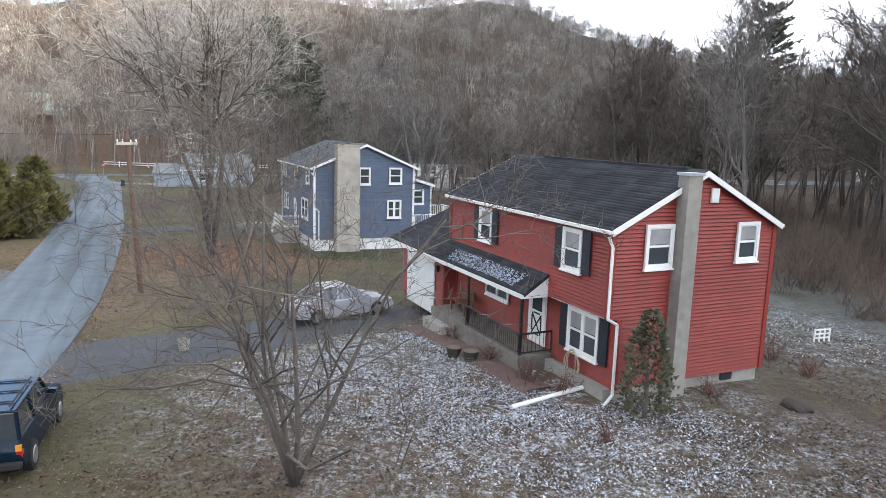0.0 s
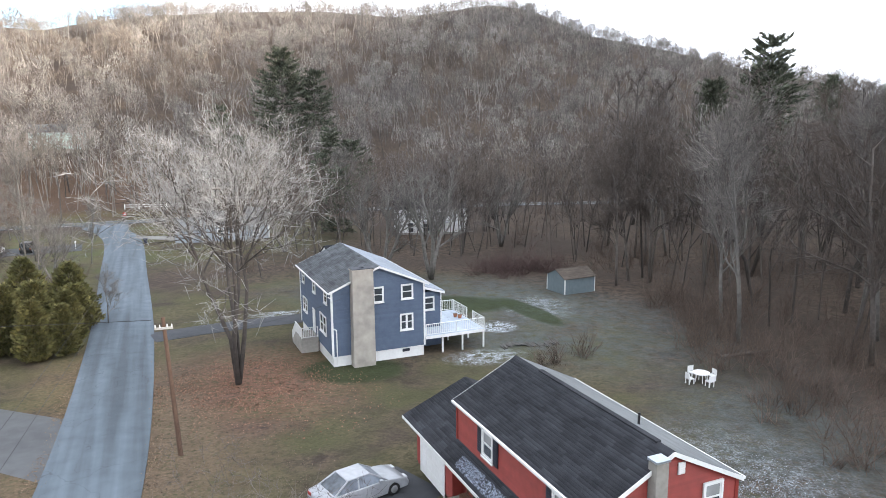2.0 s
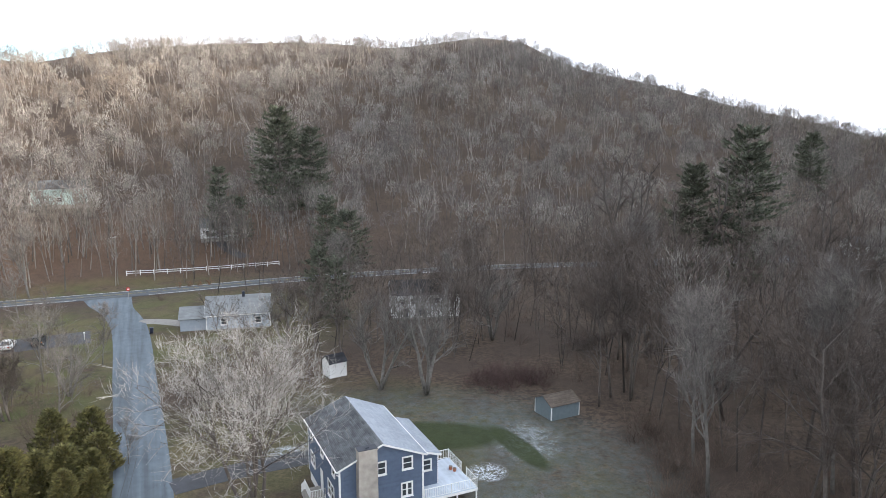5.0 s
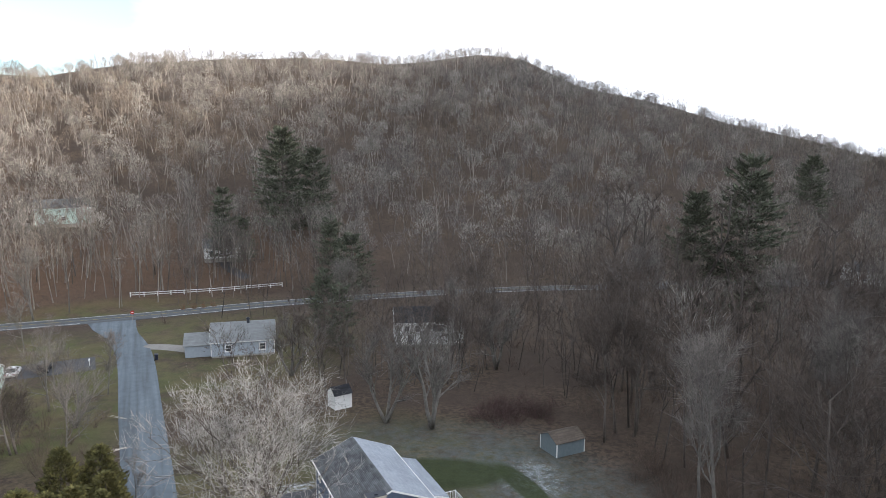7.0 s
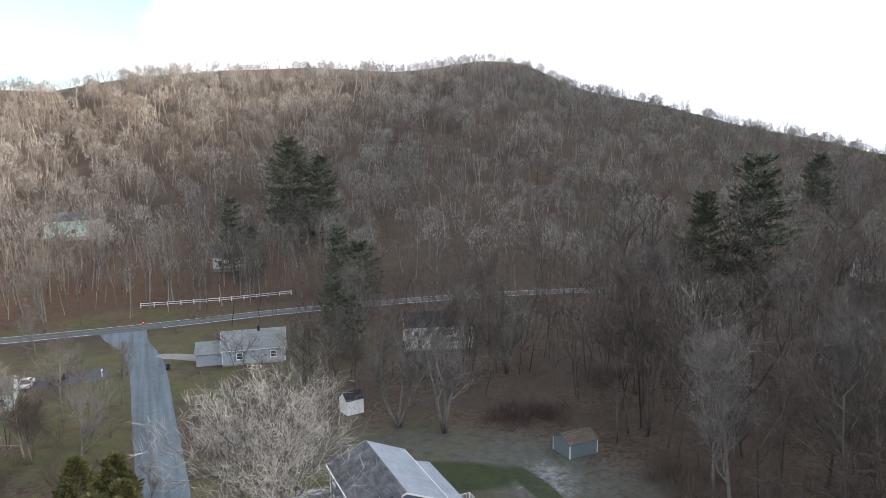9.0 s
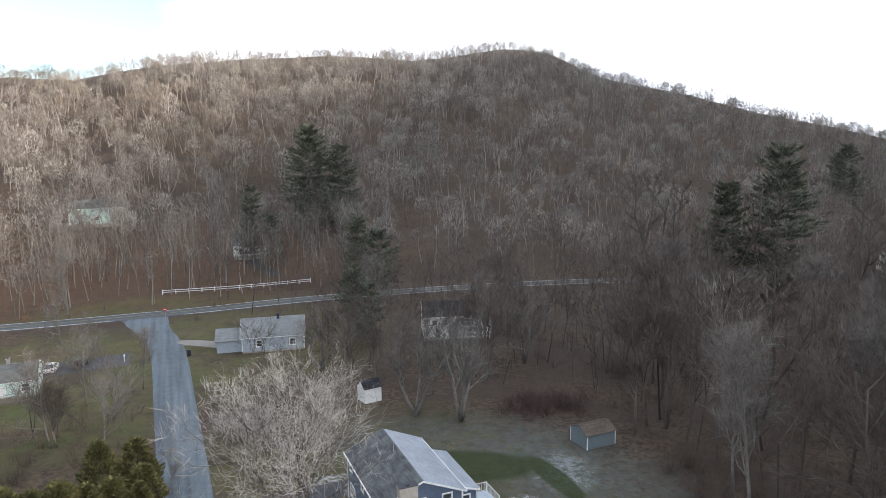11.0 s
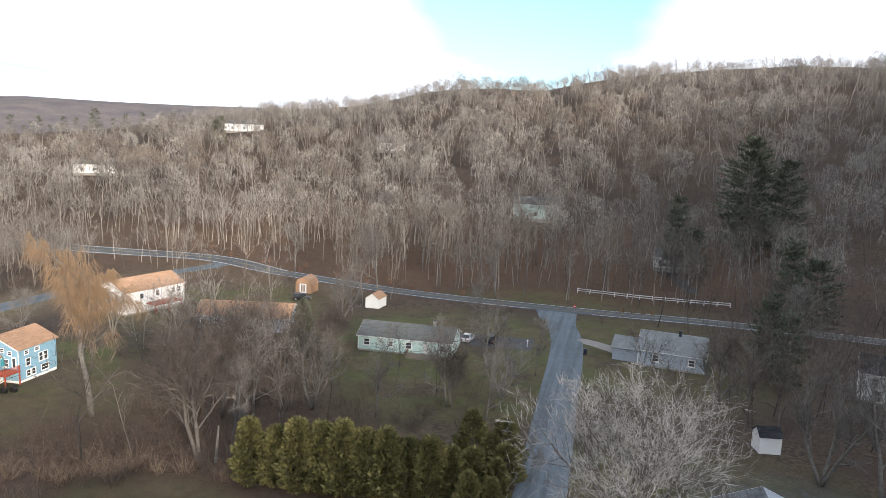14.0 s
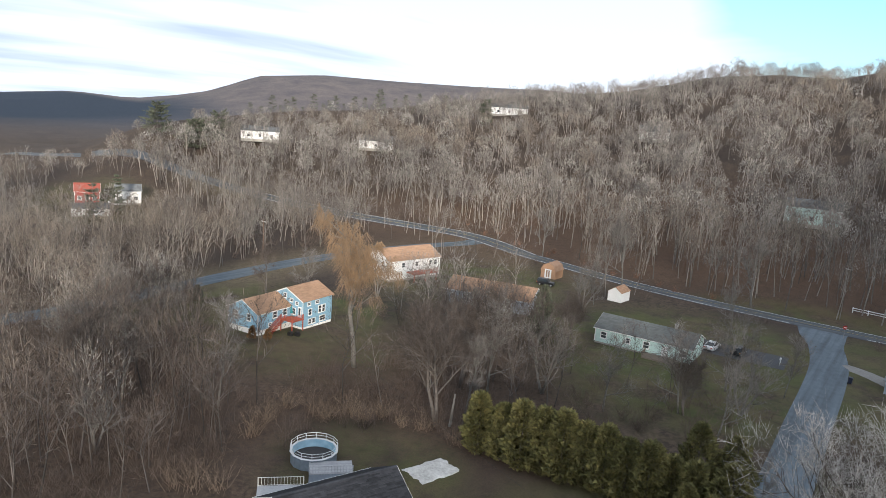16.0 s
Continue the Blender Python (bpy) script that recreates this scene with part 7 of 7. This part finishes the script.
for i in range(13):
    f = i / 12
    x, y = -78.3 + 33.5 * f, 160.6 + 16.4 * f
    part("post", box(x - 0.08, x + 0.08, y - 0.08, y + 0.08, gz(x, y) - 0.1, gz(x, y) + 1.25), WHITE, fence)
    if i < 12:
        x2, y2 = -78.3 + 33.5 * (i + 1) / 12, 160.6 + 16.4 * (i + 1) / 12
        for h in (0.55, 1.05):
            bm = bmesh.new(); rod(bm, (x, y, gz(x, y) + h), (x2, y2, gz(x2, y2) + h), 0.075, n=4); part("rail", bm, WHITE, fence)

sign = thing("stop_sign", pose(-68.3, 139.6, gz(-68.3, 139.6), 0, 0, 30), "red octagonal stop sign on a steel post", "road sign")
bm = bmesh.new(); rod(bm, (0, 0, 0), (0, 0, 2.6), 0.035); part("post", bm, CONCRETE, sign)
bm = bmesh.new(); rod(bm, (0, -0.03, 2.4), (0, -0.06, 2.4), 0.42, n=8); pl = part("plate", bm, LAMP_RED, sign)
part("lettering_bar", box(-0.24, 0.24, -0.072, -0.06, 2.31, 2.49), WHITE, pl)
mail = thing("mailbox", pose(-62.0, 109.0, gz(-62, 109), 0, 0, 25), "white mailbox on a wooden post at the roadside", "mailbox")
part("post", box(-0.06, 0.06, -0.06, 0.06, -0.1, 1.1), WHITE, mail)
bm = prism([(-0.14, 1.1), (0.14, 1.1), (0.14, 1.26), (0.08, 1.36), (-0.08, 1.36), (-0.14, 1.26)], "y", -0.3, 0.3); part("box", bm, WHITE, mail)
bin_ = thing("wheeled_bin", pose(-51.9, 112.6, gz(-51.9, 112.6) + 0.05, 0, 0, 20), "dark blue wheeled bin beside the road", "bin")
bm = bmesh.new(); v = bx(bm, -0.30, 0.30, -0.32, 0.32, 0.08, 1.0)
for q in v[:4]:
    q.co.x *= 0.8; q.co.y *= 0.8
DARKBIN = mat("bin_plastic", (0.02, 0.025, 0.05), 0.5)
part("body", bm, DARKBIN, bin_)
part("lid", prism([(-0.33, 1.0), (0.33, 1.0), (0.33, 1.06), (-0.33, 1.12)], "y", -0.35, 0.35), DARKBIN, bin_)
for s in (-1, 1):
    bm = bmesh.new(); rod(bm, (-0.28, s * 0.30, 0.12), (-0.28, s * 0.36, 0.12), 0.12, n=12); part("wheel", bm, TYRE, bin_)

# ---- sheds and yard things ----
def shed(name, m, w, l, eave, ridge, wall, roof, label, doors=True):
    h = thing(name, m, label, "shed")
    part("wall", prism([(0, -0.1), (w, -0.1), (w, eave), (w / 2, ridge), (0, eave)], "y", 0, l), wall, h)
    roof_plane(h, "roof", (-0.15, -0.15, eave - 0.05), (-0.15, l + 0.15, eave - 0.05), (w / 2, l + 0.15, ridge + 0.08), (w / 2, -0.15, ridge + 0.08), roof, seed=41, thick=0.05)
    roof_plane(h, "roof", (w + 0.15, -0.15, eave - 0.05), (w + 0.15, l + 0.15, eave - 0.05), (w / 2, l + 0.15, ridge + 0.08), (w / 2, -0.15, ridge + 0.08), roof, seed=42, thick=0.05)
    for x0, x1, y0, y1 in ((-0.03, 0.08, -0.03, 0.08), (w - 0.08, w + 0.03, -0.03, 0.08), (-0.03, 0.08, l - 0.08, l + 0.03), (w - 0.08, w + 0.03, l - 0.08, l + 0.03)):
        part("corner_trim", box(x0, x1, y0, y1, 0, eave), WHITE, h)
    if doors:
        d = part("door", box(-0.04, -0.004, l * 0.25, l * 0.75, 0.05, eave - 0.15), wall, h)
        for a in (0.25, 0.5, 0.75):
            part("door_trim", box(-0.06, -0.04, l * a - 0.05, l * a + 0.05, 0.05, eave - 0.15), WHITE, d)
    return h


shed("garden_shed", pose(11.4, 76.4, gz(12, 75) + 0.05, 0, 0, -62), 3.4, 4.2, 1.8, 2.55, mat("shed_grey", (0.155, 0.195, 0.212), 0.7, None, 3.0), mat("brown_shingle", (0.13, 0.105, 0.085), 0.9, (0.085, 0.07, 0.058), 5.0, island=0.2), "grey-blue garden shed with white trim and brown roof")
shed("white_shed", pose(-17.6, 90.4, gz(-16, 91) + 0.05, 0, 0, -55), 2.4, 2.6, 2.2, 3.1, WHITE, SHINGLE, "small white shed with dark roof", doors=False)
shed("white_shed", pose(-105.8, 110.8, gz(-105, 112) + 0.05, 0, 0, 20), 3.2, 4.4, 2.2, 3.3, WHITE, SHINGLE_TAN, "white shed beside the main road")
barn = thing("barn_shed", pose(-129.3, 110.2, gz(-127, 111) + 0.05, 0, 0, 25), "tan barn-shaped shed with white door and gambrel roof", "shed")
gam = [(0, -0.1), (4, -0.1), (4, 2.0), (3.4, 3.2), (2, 3.9), (0.6, 3.2), (0, 2.0)]
part("wall", prism(gam, "y", 0, 4.6), mat("tan_boards", (0.42, 0.25, 0.15), 0.8), barn)
for a, b in (((4.15, 1.95), (3.5, 3.27)), ((3.5, 3.27), (2, 4.02)), ((2, 4.02), (0.5, 3.27)), ((0.5, 3.27), (-0.15, 1.95))):
    part("roof", prism([a, b, (b[0], b[1] - 0.08), (a[0], a[1] - 0.08)], "y", -0.2, 4.8), SHINGLE_TAN, barn)
part("door", box(1.1, 2.9, -0.05, -0.004, 0.05, 2.3), WHITE, barn)
for x in (1.5, 2.1):
    part("door_panel", box(x, x + 0.4, -0.07, -0.05, 0.3, 2.1), mat("barn_door_panel", (0.30, 0.20, 0.14), 0.8), barn)

table = thing("garden_table", pose(18.6, 45.6, gz(18.6, 45.6)), "round white garden table in the back yard", "table")
bm = bmesh.new(); rod(bm, (0, 0, 0.70), (0, 0, 0.74), 0.62, n=20); part("tabletop", bm, WHITE, table)
for i in range(4):
    bm = bmesh.new(); a = i * 1.5708; rod(bm, (0.4 * math.cos(a), 0.4 * math.sin(a), 0), (0.32 * math.cos(a), 0.32 * math.sin(a), 0.7), 0.025); part("leg", bm, WHITE, table)
for i in range(4):
    a = i * 90 + 20
    ch = thing("garden_chair", pose(18.6, 45.6, gz(18.6, 45.6), 0, 0, a) @ pose(0.95, 0, 0), "white plastic garden chair round the table", "chair", "chairs round the garden table")
    part("seat", box(-0.24, 0.24, -0.25, 0.25, 0.40, 0.44, 0.01), WHITE, ch)
    part("backrest", box(0.20, 0.25, -0.25, 0.25, 0.46, 0.86, 0.015), WHITE, ch)
    for x in (-0.2, 0.2):
        for y in (-0.2, 0.2):
            part("leg", box(x - 0.025, x + 0.025, y - 0.025, y + 0.025, 0, 0.40), WHITE, ch)

pipe = thing("fallen_gutter", pose(2.75, 17.3, gz(2.75, 17.3) + 0.05, 0, 0, 32), "white length of gutter pipe lying on the frosty lawn", "pipe")
bm = bmesh.new(); rod(bm, (0, 0, 0), (2.6, 0, 0.12), 0.07, n=8); part("pipe", bm, WHITE, pipe)
bm = bmesh.new()
for i in range(60):
    a, b = i * 0.55, (i + 1) * 0.55
    r0, r1 = 0.30 + 0.05 * math.sin(a * 2.3), 0.30 + 0.05 * math.sin(b * 2.3)
    rod(bm, (0.05 * math.sin(a * 0.7), r0 * math.cos(a), 0.5 + r0 * 1.5 * math.sin(a)), (0.05 * math.sin(b * 0.7), r1 * math.cos(b), 0.5 + r1 * 1.5 * math.sin(b)), 0.014, n=4)
hose = thing("garden_hose", pose(4.75, 19.45, gz(4.7, 19.4) + 0.02, 0, 0, 25), "coiled pale garden hose hung on the red wall", "hose")
part("coil", bm, mat("hose", (0.45, 0.40, 0.28), 0.6), hose)
cage = thing("wire_crate", pose(16.3, 26.6, gz(16.3, 26.6), 0, 0, 20), "small white wire crate on the back lawn", "crate")
for k in range(3):
    part("bar", box(-0.4, 0.4, -0.02, 0.02, 0.15 + k * 0.17, 0.20 + k * 0.17), WHITE, cage)
for x in (-0.4, -0.13, 0.13, 0.4):
    part("upright", box(x - 0.025, x + 0.025, -0.025, 0.025, 0, 0.56), WHITE, cage)
bucket = thing("bucket", pose(-8.6, 23.4, gz(-8.6, 23.4)), "pale grey bucket beside the driveway", "bucket")
bm = bmesh.new(); rod(bm, (0, 0, 0), (0, 0, 0.42), 0.17, 0.22, 14); part("pail", bm, mat("bucket_grey", (0.34, 0.34, 0.30), 0.7), bucket)
bm = bmesh.new(); rod(bm, (0, 0, 0.40), (0, 0, 0.425), 0.19, 0.19, 14); part("fill", bm, BRUSH, bucket)
for x, y in ((1.2, 21.8), (1.75, 21.35)):
    p = thing("planter", pose(x, y, gz(x, y) + 0.02), "dark round planter by the porch", "planter")
    bm = bmesh.new(); rod(bm, (0, 0, 0), (0, 0, 0.34), 0.20, 0.27, 12); part("pot", bm, mat("planter_dark", (0.04, 0.036, 0.032), 0.7), p)
    bm = bmesh.new(); rod(bm, (0, 0, 0.33), (0, 0, 0.345), 0.24, 0.24, 12); part("soil", bm, BRUSH, p)
ash = thing("dark_mound", pose(11.1, 18.2, gz(11.1, 18.2)), "small dark earth mound on the lawn", "mound")
bm = bmesh.new(); bmesh.ops.create_icosphere(bm, subdivisions=3, radius=0.45)
for v in bm.verts:
    v.co.z *= 0.42; v.co *= 1 + 0.2 * noise.noise(v.co * 4)
part("earth", bm, mat("dark_earth", (0.045, 0.035, 0.030), 0.95, None, 8.0, 0.6), ash)

# pool with its deck
pool = thing("above_ground_pool", pose(-59.6, 24.0, gz(-59.6, 24)), "round above-ground pool with pale blue liner and dark cover", "pool")
n, R = 14, 2.45
LINER = mat("pool_liner", (0.52, 0.70, 0.78), 0.5, (0.26, 0.46, 0.58), 1.5)
POOLWALL = mat("pool_wall", (0.25, 0.29, 0.33), 0.6, (0.16, 0.19, 0.22), 2.0)
for i in range(n):
    a, b = 2 * math.pi * i / n, 2 * math.pi * (i + 1) / n
    pa, pb = Vector((R * math.cos(a), R * math.sin(a), 0)), Vector((R * math.cos(b), R * math.sin(b), 0))
    bm = prism([(pa.x, pa.y), (pb.x, pb.y), (pb.x * 0.985, pb.y * 0.985), (pa.x * 0.985, pa.y * 0.985)], "z", 0, 1.3); wp = part("wall_panel", bm, POOLWALL, pool)
    bm = prism([(pa.x * 0.984, pa.y * 0.984), (pb.x * 0.984, pb.y * 0.984), (pb.x * 0.97, pb.y * 0.97), (pa.x * 0.97, pa.y * 0.97)], "z", 0, 1.29); part("liner", bm, LINER, wp)
    bm = prism([(pa.x * 1.05, pa.y * 1.05), (pb.x * 1.05, pb.y * 1.05), (pb.x * 0.95, pb.y * 0.95), (pa.x * 0.95, pa.y * 0.95)], "z", 1.305, 1.36); part("top_rail", bm, WHITE, pool)
    bm = bmesh.new(); rod(bm, pa * 1.02 + Vector((0, 0, 1.36)), pa * 1.02 + Vector((0, 0, 2.0)), 0.035); part("post", bm, WHITE, pool)
    for h in (1.7, 2.0):
        bm = bmesh.new(); rod(bm, pa * 1.02 + Vector((0, 0, h)), pb * 1.02 + Vector((0, 0, h)), 0.03, n=4); part("guard_rail", bm, WHITE, pool)
bm = bmesh.new(); rod(bm, (0, 0, 0.35), (0, 0, 0.42), R * 0.955, n=28); part("cover", bm, mat("pool_cover", (0.03, 0.026, 0.024), 0.6, (0.05, 0.042, 0.038), 2.0), pool)
pd = thing("pool_deck", pose(-56.4, 24.6, gz(-56.4, 24.6), 0, 0, -20), "frosty grey wooden deck beside the pool", "deck")
for k in range(16):
    part("plank", box(-0.6 + k * 0.16, -0.45 + k * 0.16, -2.2, 2.2, 1.0, 1.05), WOODDECK, pd)
for x in (-0.5, 1.85):
    for y in (-2.1, 0, 2.1):
        part("post", box(x - 0.06, x + 0.06, y - 0.06, y + 0.06, -0.1, 1.0), WOODDECK, pd)
part("skirt", box(1.93, 1.98, -2.2, 2.2, 0.1, 0.98), mat("deck_skirt", (0.30, 0.34, 0.40), 0.8), pd)
railing(pd, (1.9, -2.15, 1.05), (1.9, 2.15, 1.05), 0.8, WOODDECK, 0.3)
pd2 = thing("deck", pose(-53.5, 18.4, gz(-53.5, 18.4), 0, 0, -20), "low grey wooden deck with pale rails", "deck")
part("platform", box(-1.6, 1.6, -2.2, 2.2, 0.5, 0.6), WOODDECK, pd2)
for x in (-1.4, 1.4):
    for y in (-2.0, 2.0):
        part("post", box(x - 0.06, x + 0.06, y - 0.06, y + 0.06, -0.1, 0.5), WOODDECK, pd2)
for a, b in (((-1.55, -2.15, 0.6), (-1.55, 2.15, 0.6)), ((-1.55, 2.15, 0.6), (1.55, 2.15, 0.6))):
    railing(pd2, a, b, 0.9, CREAM, 0.3)
patch = thing("gravel_bed", pose(-52.7, 34.6, gz(-52.7, 34.6), 0, 0, 8), "uneven bed of white stones on the lawn with a ragged edge", "gravel bed")
bm = bmesh.new()
ring, n = [], 40
for i in range(n):
    a = 2 * math.pi * i / n
    c, q = math.cos(a), math.sin(a)
    k = 1 / max(abs(c), abs(q)) * (1 + 0.05 * math.sin(7 * a) + 0.04 * math.sin(13 * a + 1))
    ring.append(Vector((1.75 * c * k, 2.6 * q * k, 0)))
rows_ = [[bm.verts.new(p * f + Vector((0, 0, z + 0.03 * noise.noise(p * f * 2)))) for p in ring] for f, z in ((1.0, -0.06), (0.96, 0.08), (0.7, 0.12), (0.35, 0.11))]
for r0, r1 in zip(rows_, rows_[1:]):
    for i in range(n):
        bm.faces.new((r0[i], r0[(i + 1) % n], r1[(i + 1) % n], r1[i]))
bm.faces.new(rows_[-1])
part("bed", bm, mat("white_stone", (0.66, 0.65, 0.63), 0.9, (0.36, 0.35, 0.33), 3.5, 0.9, 14), patch)
stub = thing("tree_stub", pose(-61.5, 42.1, gz(-61.5, 42.1) - 0.1, 0, 8, 0), "broken pale dead trunk standing in the thicket", "dead tree")
bm = bmesh.new(); rod(bm, (0, 0, 0), (0, 0, 4.6), 0.20, 0.10, 9); part("trunk", bm, BARK_PALE, stub)
logs = thing("fallen_log", pose(24.5, 52, gz(24.5, 52) + 0.1, 0, 0, 15), "fallen bare log at the wood's edge", "log")
bm = bmesh.new(); rod(bm, (-2.5, 0, 0), (2.5, 0, 0.15), 0.16, 0.10, 8); part("trunk", bm, BARK, logs)
wall_low = thing("retaining_wall", pose(7.3, 54.5, gz(7.3, 54.5), 0, 0, 20), "low stone edge with thin snow below the deck", "stone wall")
rng = np.random.default_rng(12)
for i in range(22):
    bm = bmesh.new(); bmesh.ops.create_icosphere(bm, subdivisions=1, radius=0.17)
    for v in bm.verts:
        v.co.z *= 0.6; v.co *= 1 + 0.3 * noise.noise(v.co * 5 + Vector((i, 0, 0)))
        v.co += Vector((-2.6 + i * 0.24, rng.uniform(-0.7, 0.7) + 0.5 * math.sin(i * 0.3), 0.08))
    part("stone", bm, mat("dark_stone", (0.12, 0.115, 0.105), 0.95, (0.07, 0.066, 0.06), 3.0, 0.4, 20.0) if i == 0 else bpy.data.materials["dark_stone"], wall_low)
